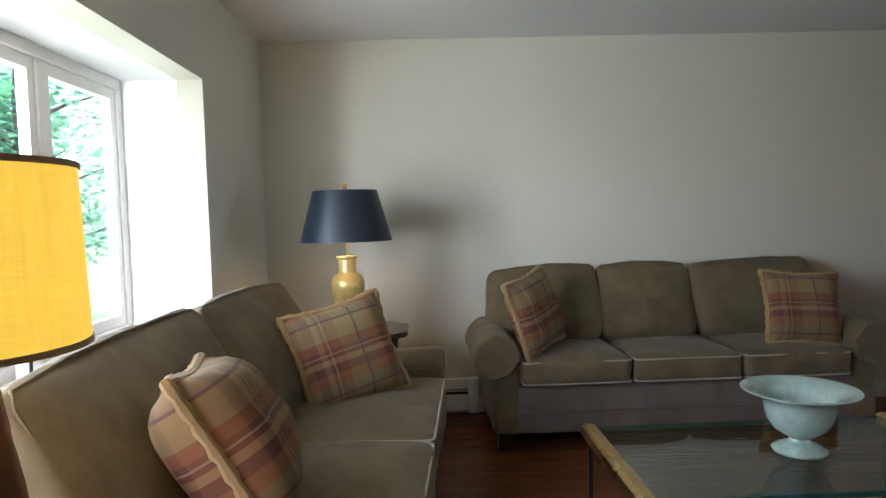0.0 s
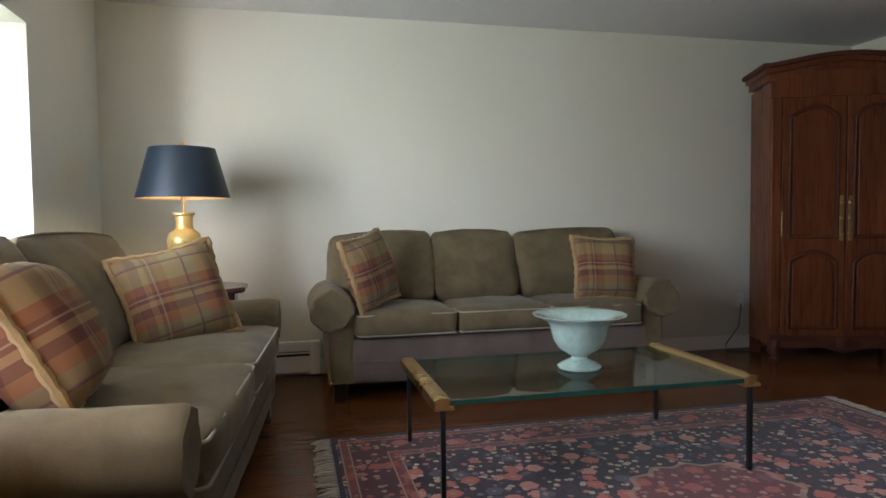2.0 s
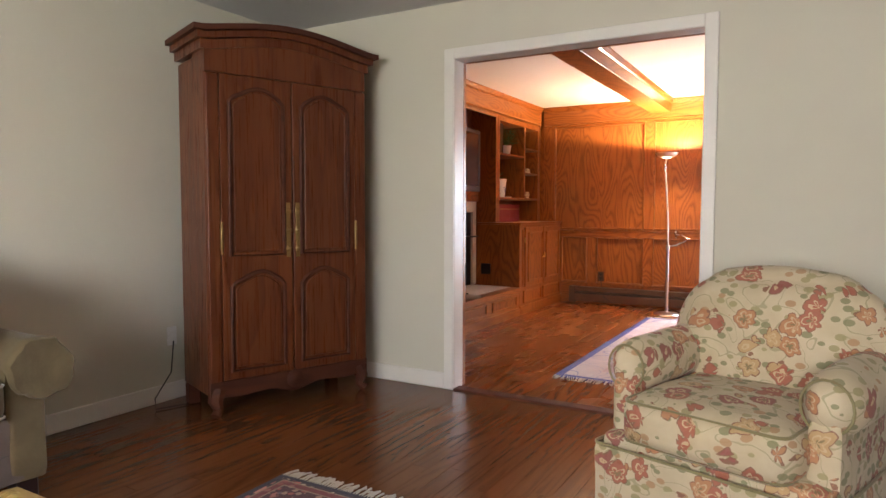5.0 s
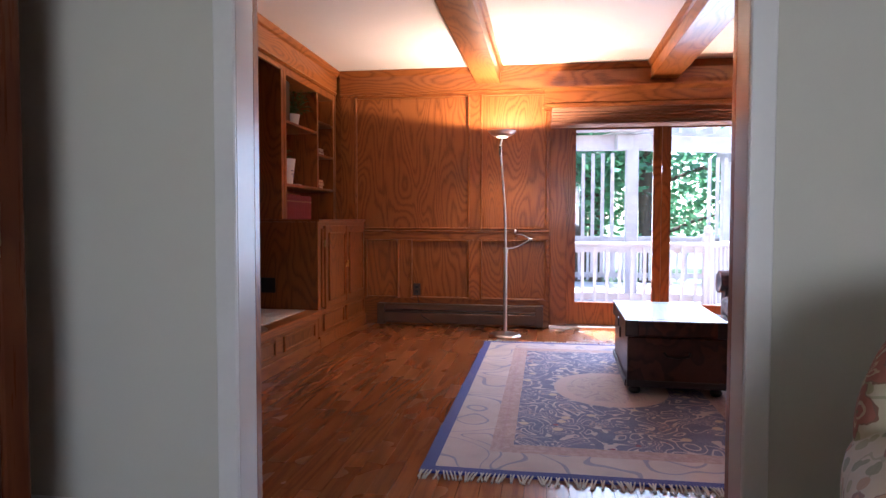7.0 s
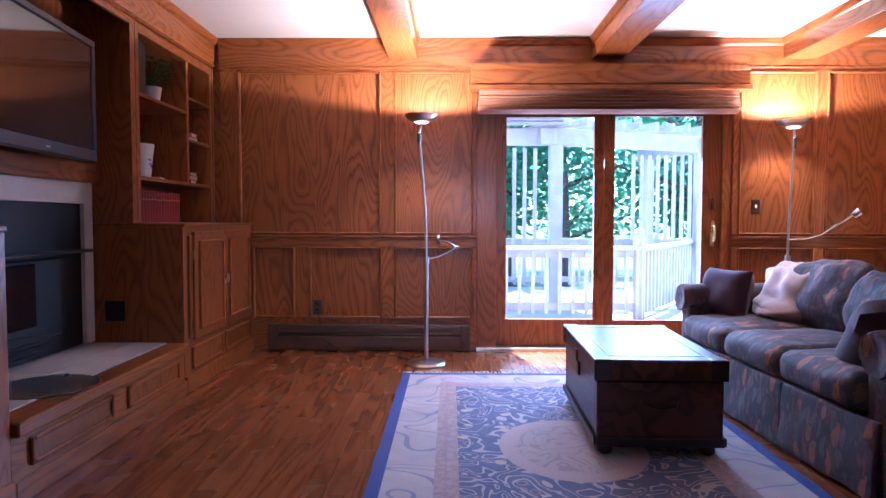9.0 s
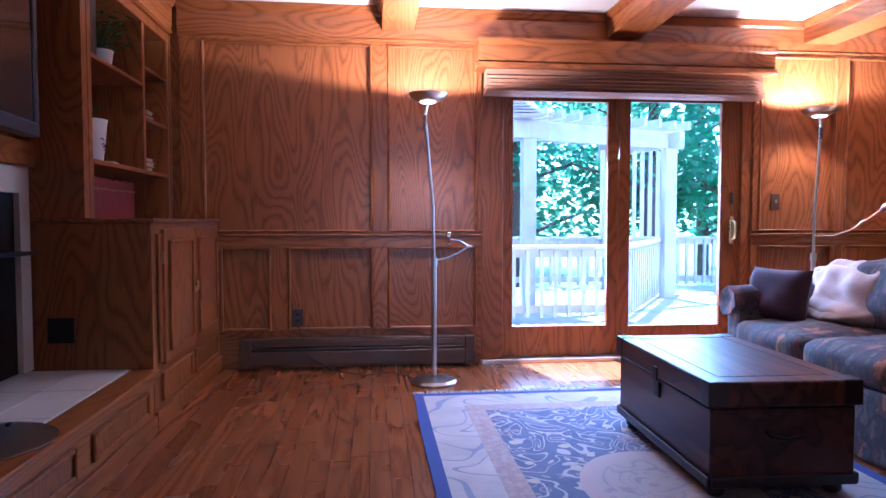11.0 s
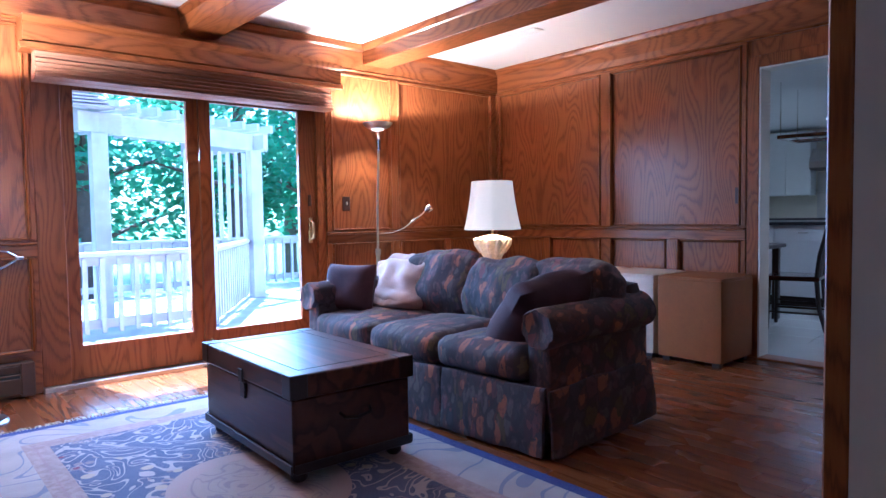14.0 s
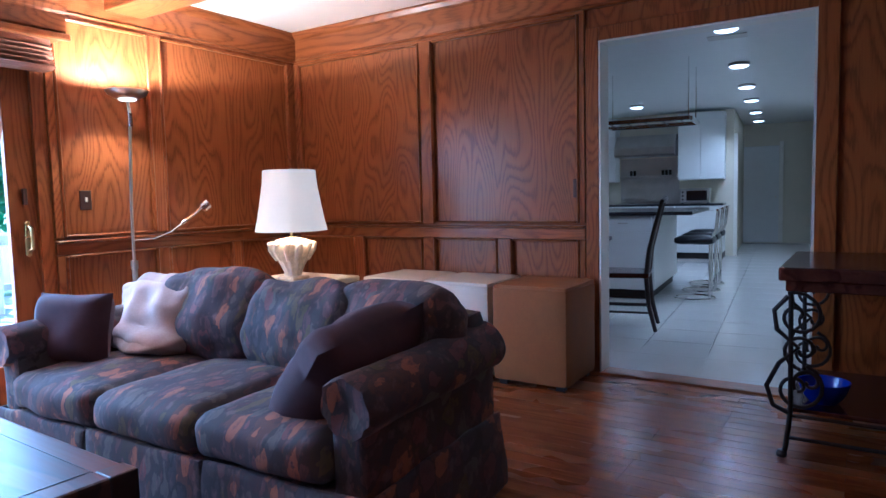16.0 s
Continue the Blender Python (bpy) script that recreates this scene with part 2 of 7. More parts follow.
def floral(name):
    """Cream upholstery printed with rust flowers, sage leaves and thin stems."""
    n = Nodes(name)
    warp = n.noise(n.mapped((1, 1, 1)), 7.0, 2.0)
    x, y, z = n.xyz()
    vec = n.vec(n.m("ADD", x, n.m("MULTIPLY", warp, 0.07)), n.m("ADD", y, n.m("MULTIPLY", warp, 0.06)), n.m("ADD", z, n.m("MULTIPLY", warp, 0.08)))
    col = n.ramp(n.noise(vec, 9.0, 3.0), [(0.3, (0.51, 0.42, 0.27)), (0.7, (0.61, 0.52, 0.36))])
    stem = n.m("ABSOLUTE", n.m("SUBTRACT", n.m("FRACT", n.m("MULTIPLY", n.noise(vec, 5.0, 1.0, 0.4, 0.8), 6.0)), 0.5))
    col = n.mix(n.m("MULTIPLY", n.m("LESS_THAN", stem, 0.04), 0.55), col, (0.25, 0.24, 0.12))
    leafv = n.voronoi(n.vec(x, n.m("MULTIPLY", y, 1.0), n.m("MULTIPLY", z, 1.5)), 19.0)
    lp = n.add("ShaderNodeSeparateColor")
    n.t.links.new(leafv.outputs["Color"], lp.inputs[0])
    leaf = n.m("MULTIPLY", n.m("LESS_THAN", leafv.outputs["Distance"], 0.36), n.m("GREATER_THAN", lp.outputs[0], 0.10))
    col = n.mix(n.m("MULTIPLY", leaf, 0.85), col, n.ramp(lp.outputs[1], [(0.0, (0.22, 0.22, 0.11)), (0.5, (0.33, 0.29, 0.14)), (0.8, (0.42, 0.24, 0.12))], "CONSTANT"))
    # flowers: lobed discs about a cell's middle, with a ringed heart
    fl = n.voronoi(vec, 10.5)
    pk = n.add("ShaderNodeSeparateColor")
    n.t.links.new(fl.outputs["Color"], pk.inputs[0])
    dv = n.add("ShaderNodeVectorMath", operation="SUBTRACT")
    sc = n.add("ShaderNodeVectorMath", operation="SCALE")
    n.put(sc.inputs[0], vec)
    sc.inputs["Scale"].default_value = 10.5
    n.t.links.new(sc.outputs[0], dv.inputs[0])
    ps = n.add("ShaderNodeVectorMath", operation="SCALE")
    n.t.links.new(fl.outputs["Position"], ps.inputs[0])
    ps.inputs["Scale"].default_value = 10.5
    n.t.links.new(ps.outputs[0], dv.inputs[1])
    sp = n.add("ShaderNodeSeparateXYZ")
    n.t.links.new(dv.outputs[0], sp.inputs[0])
    ang = n.m("ARCTAN2", sp.outputs[2], n.m("ADD", sp.outputs[0], sp.outputs[1]))
    lobe = n.m("MULTIPLY", n.m("ABSOLUTE", n.m("SINE", n.m("MULTIPLY", ang, 2.5))), 0.14)
    d = n.m("SUBTRACT", n.m("ADD", fl.outputs["Distance"], n.m("MULTIPLY", n.m("SUBTRACT", n.noise(vec, 60.0, 2.0), 0.5), 0.16)), lobe)
    on = n.m("MULTIPLY", n.m("LESS_THAN", d, 0.34), n.m("GREATER_THAN", pk.outputs[1], 0.15))
    tint = n.ramp(pk.outputs[0], [(0.0, (0.38, 0.10, 0.06)), (0.35, (0.46, 0.20, 0.09)), (0.6, (0.30, 0.075, 0.065)), (0.82, (0.50, 0.32, 0.15))], "CONSTANT")
    tint = n.mix(band(n, d, 0.10, 0.16), tint, (0.58, 0.42, 0.25))
    tint = n.mix(n.m("LESS_THAN", d, 0.02), tint, (0.22, 0.16, 0.07))
    tint = n.mix(band(n, d, 0.30, 0.34), tint, (0.24, 0.10, 0.06))
    col = n.mix(n.m("MULTIPLY", on, 0.9), col, tint)
    w = n.noise(n.mapped((1, 1, 1)), 380, 1.0)
    return n.done(col, 0.78, bump=w, strength=0.2, dist=0.002, Sheen_Weight=0.1)


def tapestry(name):
    """Woven upholstery: upright flame figures in slate blue, mauve, moss and rust."""
    n = Nodes(name)
    x, y, z = n.xyz()
    warp = n.noise(n.mapped((1, 0.6, 0.6)), 9.0, 3.0)
    w2 = n.m("SUBTRACT", n.noise(n.mapped((1, 0.5, 0.5)), 24.0, 3.0), 0.5)
    vec = n.vec(n.m("ADD", x, n.m("MULTIPLY", warp, 0.10)), n.m("ADD", n.m("MULTIPLY", y, 0.42), n.m("MULTIPLY", w2, 0.05)), n.m("ADD", n.m("MULTIPLY", z, 0.42), n.m("MULTIPLY", w2, 0.06)))
    c = n.voronoi(vec, 23.0)
    pick = n.add("ShaderNodeSeparateColor")
    n.t.links.new(c.outputs["Color"], pick.inputs[0])
    col = n.ramp(pick.outputs[0], [(0.0, (0.066, 0.053, 0.058)), (0.20, (0.118, 0.095, 0.082)), (0.38, (0.120, 0.060, 0.058)), (0.52, (0.112, 0.082, 0.040)), (0.64, (0.32, 0.115, 0.058)), (0.82, (0.160, 0.062, 0.058))], "CONSTANT")
    rim = n.m("GREATER_THAN", n.m("ADD", c.outputs["Distance"], n.m("MULTIPLY", w2, 0.5)), 0.46)
    col = n.mix(n.m("MULTIPLY", rim, 0.75), col, (0.040, 0.030, 0.036))
    vein = n.noise(n.mapped((1, 0.35, 0.35)), 60.0, 3.0, 0.7)
    col = n.mix(n.ramp(vein, [(0.50, (0, 0, 0)), (0.66, (0.7,) * 3)]), col, (0.048, 0.035, 0.042))
    col = n.mix(n.ramp(n.noise(n.mapped((1, 0.5, 0.5)), 34.0, 3.0), [(0.57, (0, 0, 0)), (0.70, (0.55,) * 3)]), col, (0.21, 0.13, 0.12))
    w = n.noise(n.mapped((1, 1, 1)), 300, 1.0)
    return n.done(col, 0.8, bump=w, strength=0.3, dist=0.002, Sheen_Weight=0.05)


def persian(name, hx, hy):
    """Dense floral rug with dark field and rose border bands; hx, hy: half sizes."""
    n = Nodes(name)
    x, y, z = n.xyz()
    edge = n.m("MINIMUM", n.m("SUBTRACT", hx, n.m("ABSOLUTE", x)), n.m("SUBTRACT", hy, n.m("ABSOLUTE", y)))
    vec = n.mapped((1, 1, 1))
    col = n.ramp(n.noise(vec, 30.0, 2.0), [(0.35, (0.030, 0.020, 0.036)), (0.7, (0.060, 0.036, 0.052))])
    for scale, size, stops in ((26.0, 0.36, [(0.0, (0.55, 0.40, 0.30)), (0.3, (0.46, 0.13, 0.12)), (0.55, (0.52, 0.40, 0.32)), (0.8, (0.17, 0.16, 0.20))]),
                               (11.0, 0.42, [(0.0, (0.48, 0.13, 0.11)), (0.45, (0.58, 0.24, 0.20)), (0.75, (0.11, 0.09, 0.14))])):
        c = n.voronoi(vec, scale)
        pick = n.add("ShaderNodeSeparateColor")
        n.t.links.new(c.outputs["Color"], pick.inputs[0])
        d = n.m("ADD", c.outputs["Distance"], n.m("MULTIPLY", n.m("SUBTRACT", n.noise(vec, 60.0, 2.0), 0.5), 0.4))
        tint = n.ramp(pick.outputs[0], stops, "CONSTANT")
        tint = n.mix(n.m("MULTIPLY", n.m("LESS_THAN", d, size * 0.35), 0.7), tint, (0.40, 0.27, 0.18))
        col = n.mix(n.m("MULTIPLY", n.m("LESS_THAN", d, size), n.m("GREATER_THAN", pick.outputs[1], 0.2)), col, tint)
    mr = n.m("POWER", n.m("ADD", n.m("POWER", n.m("DIVIDE", x, 0.34), 2.0), n.m("POWER", n.m("DIVIDE", y, 0.28), 2.0)), 0.5)
    mr = n.m("ADD", mr, n.m("MULTIPLY", n.m("SINE", n.m("MULTIPLY", n.m("ARCTAN2", y, x), 12.0)), 0.05))
    col = n.mix(n.m("MULTIPLY", n.m("LESS_THAN", mr, 1.0), 0.42), col, (0.36, 0.075, 0.075))
    col = n.mix(n.m("MULTIPLY", band(n, mr, 0.92, 1.0), 0.55), col, (0.46, 0.33, 0.25))
    red = n.mix(0.72, col, (0.26, 0.055, 0.060))
    col = n.mix(band(n, edge, 0.08, 0.27), col, n.mix(0.35, col, (0.17, 0.035, 0.045)))
    for lo, hi in ((0.05, 0.085), (0.255, 0.30)):
        col = n.mix(band(n, edge, lo, hi), col, red)
    for lo, hi in ((0.045, 0.052), (0.083, 0.09), (0.25, 0.257), (0.298, 0.305)):
        col = n.mix(band(n, edge, lo, hi), col, (0.34, 0.24, 0.17))
    col = n.mix(n.m("LESS_THAN", edge, 0.03), col, (0.02, 0.017, 0.04))
    w = n.noise(vec, 350, 1.0)
    return n.done(col, 0.95, bump=w, strength=0.4, dist=0.003, Sheen_Weight=0.15)


def chinese(name, hx, hy):
    """Slate-blue sculpted rug with beige border, cobalt edge and a round medallion."""
    n = Nodes(name)
    x, y, z = n.xyz()
    ex, ey = n.m("SUBTRACT", hx, n.m("ABSOLUTE", x)), n.m("SUBTRACT", hy, n.m("ABSOLUTE", y))
    edge = n.m("MINIMUM", ex, ey)
    vec = n.mapped((1, 1, 1))
    field = n.ramp(n.noise(vec, 7.0, 3.0), [(0.3, (0.075, 0.085, 0.175)), (0.7, (0.13, 0.14, 0.24))])
    curl = n.m("ABSOLUTE", n.m("SUBTRACT", n.m("FRACT", n.m("MULTIPLY", n.noise(vec, 4.2, 1.0, 0.4, 1.6), 8.0)), 0.5))
    field = n.mix(n.m("MULTIPLY", n.m("LESS_THAN", curl, 0.11), 0.9), field, (0.50, 0.42, 0.41))
    c = n.voronoi(vec, 16.0)
    pick = n.add("ShaderNodeSeparateColor")
    n.t.links.new(c.outputs["Color"], pick.inputs[0])
    patch = n.m("GREATER_THAN", n.noise(vec, 3.1, 1.0), 0.56)
    ringd = n.m("MULTIPLY", n.m("GREATER_THAN", c.outputs["Distance"], 0.25), n.m("LESS_THAN", c.outputs["Distance"], 0.40))
    field = n.mix(n.m("MULTIPLY", n.m("MULTIPLY", ringd, patch), 0.75), field, (0.34, 0.25, 0.25))
    spot = n.m("MULTIPLY", n.m("GREATER_THAN", pick.outputs[0], 0.90), n.m("LESS_THAN", c.outputs["Distance"], 0.42))
    field = n.mix(spot, field, (0.50, 0.40, 0.30))
    spot = n.m("MULTIPLY", n.m("LESS_THAN", pick.outputs[0], 0.05), n.m("LESS_THAN", c.outputs["Distance"], 0.22))
    field = n.mix(spot, field, (0.20, 0.03, 0.07))
    beige = n.ramp(n.noise(vec, 5.0, 3.0), [(0.3, (0.40, 0.335, 0.315)), (0.7, (0.52, 0.44, 0.41))])
    vine = n.m("ABSOLUTE", n.m("SUBTRACT", n.m("FRACT", n.m("MULTIPLY", n.noise(vec, 2.6, 0.0, 0.4, 1.0), 5.0)), 0.5))
    beige = n.mix(n.m("MULTIPLY", n.m("LESS_THAN", vine, 0.060), 0.75), beige, (0.16, 0.18, 0.30))
    rad = n.m("POWER", n.m("ADD", n.m("POWER", n.m("DIVIDE", x, 0.40), 2.0), n.m("POWER", n.m("DIVIDE", y, 0.33), 2.0)), 0.5)
    med = n.mix(n.m("MULTIPLY", n.m("LESS_THAN", curl, 0.12), 0.6), (0.43, 0.34, 0.30), (0.26, 0.20, 0.24))
    med = n.mix(band(n, rad, 0.78, 1.0), med, (0.46, 0.34, 0.31))
    field = n.mix(n.m("LESS_THAN", rad, 1.0), field, med)
    col = n.mix(n.m("LESS_THAN", edge, 0.36), field, beige)
    col = n.mix(band(n, edge, 0.26, 0.36), col, n.ramp(n.noise(vec, 40.0, 2.0), [(0.35, (0.33, 0.22, 0.20)), (0.65, (0.44, 0.32, 0.29))]))
    col = n.mix(n.m("MULTIPLY", band(n, edge, 0.30, 0.31), 0.6), col, (0.36, 0.22, 0.22))
    col = n.mix(n.m("LESS_THAN", edge, 0.055), col, (0.010, 0.020, 0.19))
    w = n.noise(vec, 320, 1.0)
    h = n.m("ADD", w, n.m("MULTIPLY", n.m("LESS_THAN", curl, 0.09), 1.5))
    return n.done(col, 0.95, bump=h, strength=0.45, dist=0.004, Sheen_Weight=0.2)


def glass(name, tint=(1, 1, 1), rough=0.0, ior=1.45):
    n = Nodes(name)
    g = n.add("ShaderNodeBsdfGlossy")
    g.inputs["Roughness"].default_value = rough
    tr = n.add("ShaderNodeBsdfTransparent")
    tr.inputs[0].default_value = (*tint, 1)
    fr = n.add("ShaderNodeLayerWeight")
    fr.inputs[0].default_value = 0.5
    r0 = ((ior - 1) / (ior + 1)) ** 2
    mx = n.add("ShaderNodeMixShader")
    n.put(mx.inputs[0], n.m("ADD", r0, n.m("MULTIPLY", 1 - r0, n.m("POWER", fr.outputs["Facing"], 5.0))))
    n.t.links.new(tr.outputs[0], mx.inputs[1])
    n.t.links.new(g.outputs[0], mx.inputs[2])
    n.t.links.new(mx.outputs[0], n.t.nodes["Material Output"].inputs[0])
    return n.mat


# ---- materials ----
M_WALL = plain("cream_wall_paint", (0.635, 0.610, 0.505), 0.75, spot=0.03, scale=1.2, bump=0.06, fine=220)
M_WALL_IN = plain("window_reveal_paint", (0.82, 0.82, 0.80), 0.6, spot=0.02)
M_CEIL = plain("ceiling_paint", (0.66, 0.66, 0.64), 0.85, spot=0.03, scale=1.5, bump=0.08, fine=160)
M_CEIL_DEN = plain("den_ceiling_paint", (0.80, 0.76, 0.74), 0.85, spot=0.02, scale=1.5, fine=160)
M_TRIM = plain("white_trim_paint", (0.78, 0.76, 0.70), 0.4, spot=0.03)
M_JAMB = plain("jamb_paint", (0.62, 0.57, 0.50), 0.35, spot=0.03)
OAK = ((0.100, 0.0255, 0.0055), (0.262, 0.079, 0.0145), (0.365, 0.128, 0.027))
M_OAK_Z = oak("oak_panel_upright", *OAK, axis="z")
M_OAK_Y = oak("oak_rail_along_y", *OAK, axis="y", rings=19)
M_OAK_X = oak("oak_rail_along_x", *OAK, axis="x", rings=19)
M_FLOOR_DEN = oak("den_floor_plank", (0.105, 0.029, 0.008), (0.200, 0.060, 0.015), (0.29, 0.102, 0.030), axis="x", wide=7.0, stretch=0.09, rings=8, vary=0.22, rough=0.27, coat=0.0, relief=0.02, pore=0.42)
M_FLOOR_LIV = oak("living_floor_plank", (0.080, 0.026, 0.009), (0.140, 0.048, 0.017), (0.190, 0.070, 0.027), axis="x", wide=7.0, stretch=0.08, rings=8, vary=0.20, rough=0.21, coat=0.0, relief=0.02, pore=0.42)
M_GAP = plain("floor_joint", (0.03, 0.012, 0.006), 0.8)
M_ARMOIRE = wood("fruitwood", (0.085, 0.021, 0.008), (0.130, 0.036, 0.013), (0.175, 0.054, 0.020), axis="z", ring=5, rough=0.28, fine=0.8)
M_ARMOIRE_D = wood("fruitwood_dark", (0.045, 0.012, 0.006), (0.075, 0.021, 0.010), (0.10, 0.03, 0.013), axis="x", ring=5, rough=0.60)
M_MAHOG = wood("mahogany", (0.02, 0.006, 0.005), (0.06, 0.017, 0.012), (0.10, 0.03, 0.02), axis="y", ring=5, rough=0.2, coat=0.3)
M_TRUNK = wood("trunk_leather", (0.026, 0.009, 0.006), (0.075, 0.023, 0.013), (0.115, 0.038, 0.021), axis="x", ring=4, rough=0.36, fine=0.6, coat=0.05)
M_BRONZE = plain("hammered_bronze", (0.16, 0.085, 0.045), 0.40, 0.5, spot=0.25, scale=25)
M_TRUNK_D = plain("trunk_dark_edge", (0.022, 0.010, 0.009), 0.35, spot=0.3)
M_DARK = plain("dark_gap_and_plinth", (0.02, 0.014, 0.012), 0.6)
M_SAGE = fabric("sage_velvet", (0.086, 0.062, 0.028), (0.172, 0.128, 0.064), scale=7.0, sheen=0.10)
M_SAGE_D = fabric("sage_velvet_skirt", (0.095, 0.068, 0.054), (0.160, 0.120, 0.100))
M_PIPE = fabric("pale_piping", (0.28, 0.25, 0.19), (0.38, 0.34, 0.26))
M_PLAID = plaid("plaid_cloth")
M_TRIMG = fabric("gold_fringe_cord", (0.24, 0.145, 0.055), (0.38, 0.25, 0.11), weave=160)
M_FLORAL = floral("floral_upholstery")
M_FLPIPE = fabric("olive_piping", (0.20, 0.17, 0.08), (0.28, 0.24, 0.12))
M_TAP = tapestry("tapestry_upholstery")
M_PURPLE = fabric("plum_velvet", (0.036, 0.012, 0.018), (0.080, 0.030, 0.036), sheen=0.05)
M_THROW = fabric("rose_beige_throw", (0.46, 0.29, 0.22), (0.58, 0.40, 0.32), weave=120, scale=9)
M_BRASS = plain("brass", (0.72, 0.52, 0.22), 0.28, 1.0, spot=0.1)
M_BRASS_OLD = plain("old_brass", (0.38, 0.26, 0.11), 0.42, 1.0, spot=0.2)
M_STEEL = plain("brushed_steel", (0.55, 0.53, 0.50), 0.30, 1.0, spot=0.08)
M_CHROME = plain("chrome", (0.75, 0.75, 0.75), 0.12, 1.0, spot=0.03)
M_BLACK = plain("black_metal", (0.015, 0.015, 0.018), 0.4, 0.3, spot=0.2)
M_IRON = plain("wrought_iron", (0.03, 0.022, 0.02), 0.45, 0.7, spot=0.3)
M_BLACKBOX = plain("black_plastic", (0.012, 0.012, 0.014), 0.45)
M_SCREEN = plain("tv_screen", (0.010, 0.009, 0.011), 0.06, spot=0.02, bump=0.0, Specular_IOR_Level=0.9)
M_TVFRAME = plain("tv_frame", (0.045, 0.045, 0.055), 0.35)
M_TILE = plain("hearth_tile", (0.62, 0.56, 0.50), 0.30, spot=0.06, scale=3)
M_KTILE = plain("kitchen_tile", (0.66, 0.65, 0.62), 0.13, spot=0.05, scale=2)
M_GROUT = plain("grout", (0.40, 0.38, 0.36), 0.8)
M_KWHITE = plain("kitchen_white", (0.74, 0.75, 0.75), 0.35, spot=0.03)
M_KWALL = plain("kitchen_wall", (0.70, 0.66, 0.54), 0.7, spot=0.03)
M_COUNTER = plain("dark_counter", (0.03, 0.03, 0.035), 0.15, spot=0.3)
M_CREAM = plain("cream_leather", (0.62, 0.52, 0.38), 0.5, spot=0.05)
M_BROWN = plain("brown_suede", (0.26, 0.092, 0.014), 0.75, spot=0.12)
M_IVORY = plain("ivory_ceramic", (0.68, 0.60, 0.47), 0.35, spot=0.18, scale=30)
M_GOLD = plain("gold_glazed_ceramic", (0.60, 0.43, 0.14), 0.28, 0.3, spot=0.1)
M_NAVY = plain("navy_paper_shade", (0.010, 0.017, 0.026), 0.42, spot=0.1)
M_SHADE_IN = plain("shade_lining", (0.7, 0.5, 0.25), 0.6)
M_SHADE_Y = emit("lit_yellow_linen", (1.0, 0.60, 0.06), 1.6, cloth=True)
M_SHADE_W = emit("lit_cream_silk", (1.0, 0.76, 0.50), 0.85, cloth=True)
M_BULB = emit("lit_glass", (1.0, 0.80, 0.55), 7.0)
M_KBULB = emit("kitchen_lit_glass", (1.0, 0.96, 0.88), 6.0)
M_CELADON = plain("celadon_glaze", (0.47, 0.62, 0.56), 0.16, spot=0.2, scale=14, Coat_Weight=0.5)
M_FRINGE = fabric("cotton_fringe", (0.50, 0.44, 0.36), (0.66, 0.60, 0.50))
M_REDBOOK = plain("red_book_cloth", (0.20, 0.018, 0.022), 0.6, spot=0.2)
M_PAPER = plain("book_pages", (0.62, 0.55, 0.42), 0.8)
M_POT = plain("white_glazed_pot", (0.70, 0.68, 0.66), 0.3, spot=0.05)
M_BLUEGLAZE = plain("blue_brush_mark", (0.05, 0.07, 0.22), 0.3)
M_LEAF = plain("leaf", (0.055, 0.12, 0.030), 0.5, spot=0.4, scale=20)
M_BLUE = plain("cobalt_ceramic", (0.01, 0.03, 0.35), 0.2)
M_CLEAR = glass("clear_glass")
M_TABLEGLASS = glass("table_glass", (0.80, 0.91, 0.87), ior=1.9)
M_TABLEEDGE = plain("glass_edge", (0.02, 0.10, 0.085), 0.1, spot=0.2)
M_CANE = oak("woven_wood_shade", (0.17, 0.075, 0.040), (0.30, 0.140, 0.078), (0.40, 0.205, 0.125), axis="y", wide=34.0, stretch=0.02, rings=7, rough=0.6, coat=0.0, per_object=False)
M_DECK = plain("weathered_cedar", (0.40, 0.395, 0.40), 0.8, spot=0.22, scale=4.0, bump=0.2, fine=45.0)
M_SHINGLE = plain("shingle", (0.34, 0.30, 0.29), 0.8, spot=0.25, scale=12)
M_BARK = plain("bark", (0.10, 0.075, 0.055), 0.9, spot=0.4, scale=10)
M_SWITCH = plain("brown_switch_plate", (0.055, 0.025, 0.018), 0.35)
M_OUTLETW = plain("white_outlet", (0.75, 0.74, 0.70), 0.35)
M_HEATWHITE = plain("white_enamel", (0.76, 0.75, 0.72), 0.35, spot=0.03)
M_HEATBROWN = plain("bronze_enamel", (0.085, 0.040, 0.020), 0.38, 0.2, spot=0.2)
n_leaf = Nodes("tree_leaf")
tl = n_leaf.add("ShaderNodeBsdfTranslucent")
mixer = n_leaf.add("ShaderNodeMixShader")
leaf_tint = n_leaf.ramp(n_leaf.noise(n_leaf.mapped((1, 1, 1)), 3.0, 3.0), [(0.3, (0.08, 0.22, 0.11)), (0.7, (0.16, 0.37, 0.20))])
n_leaf.put(tl.inputs[0], leaf_tint)
mixer.inputs[0].default_value = 0.65
n_leaf.done(leaf_tint, 0.4)
n_leaf.t.links.new(n_leaf.b.outputs[0], mixer.inputs[1])
n_leaf.t.links.new(tl.outputs[0], mixer.inputs[2])
n_leaf.t.links.new(mixer.outputs[0], n_leaf.t.nodes["Material Output"].inputs[0])
M_TREELEAF = n_leaf.mat
M_LAWN = plain("lawn", (0.09, 0.14, 0.05), 0.9, spot=0.3, scale=8)

# ---- mesh helpers ----


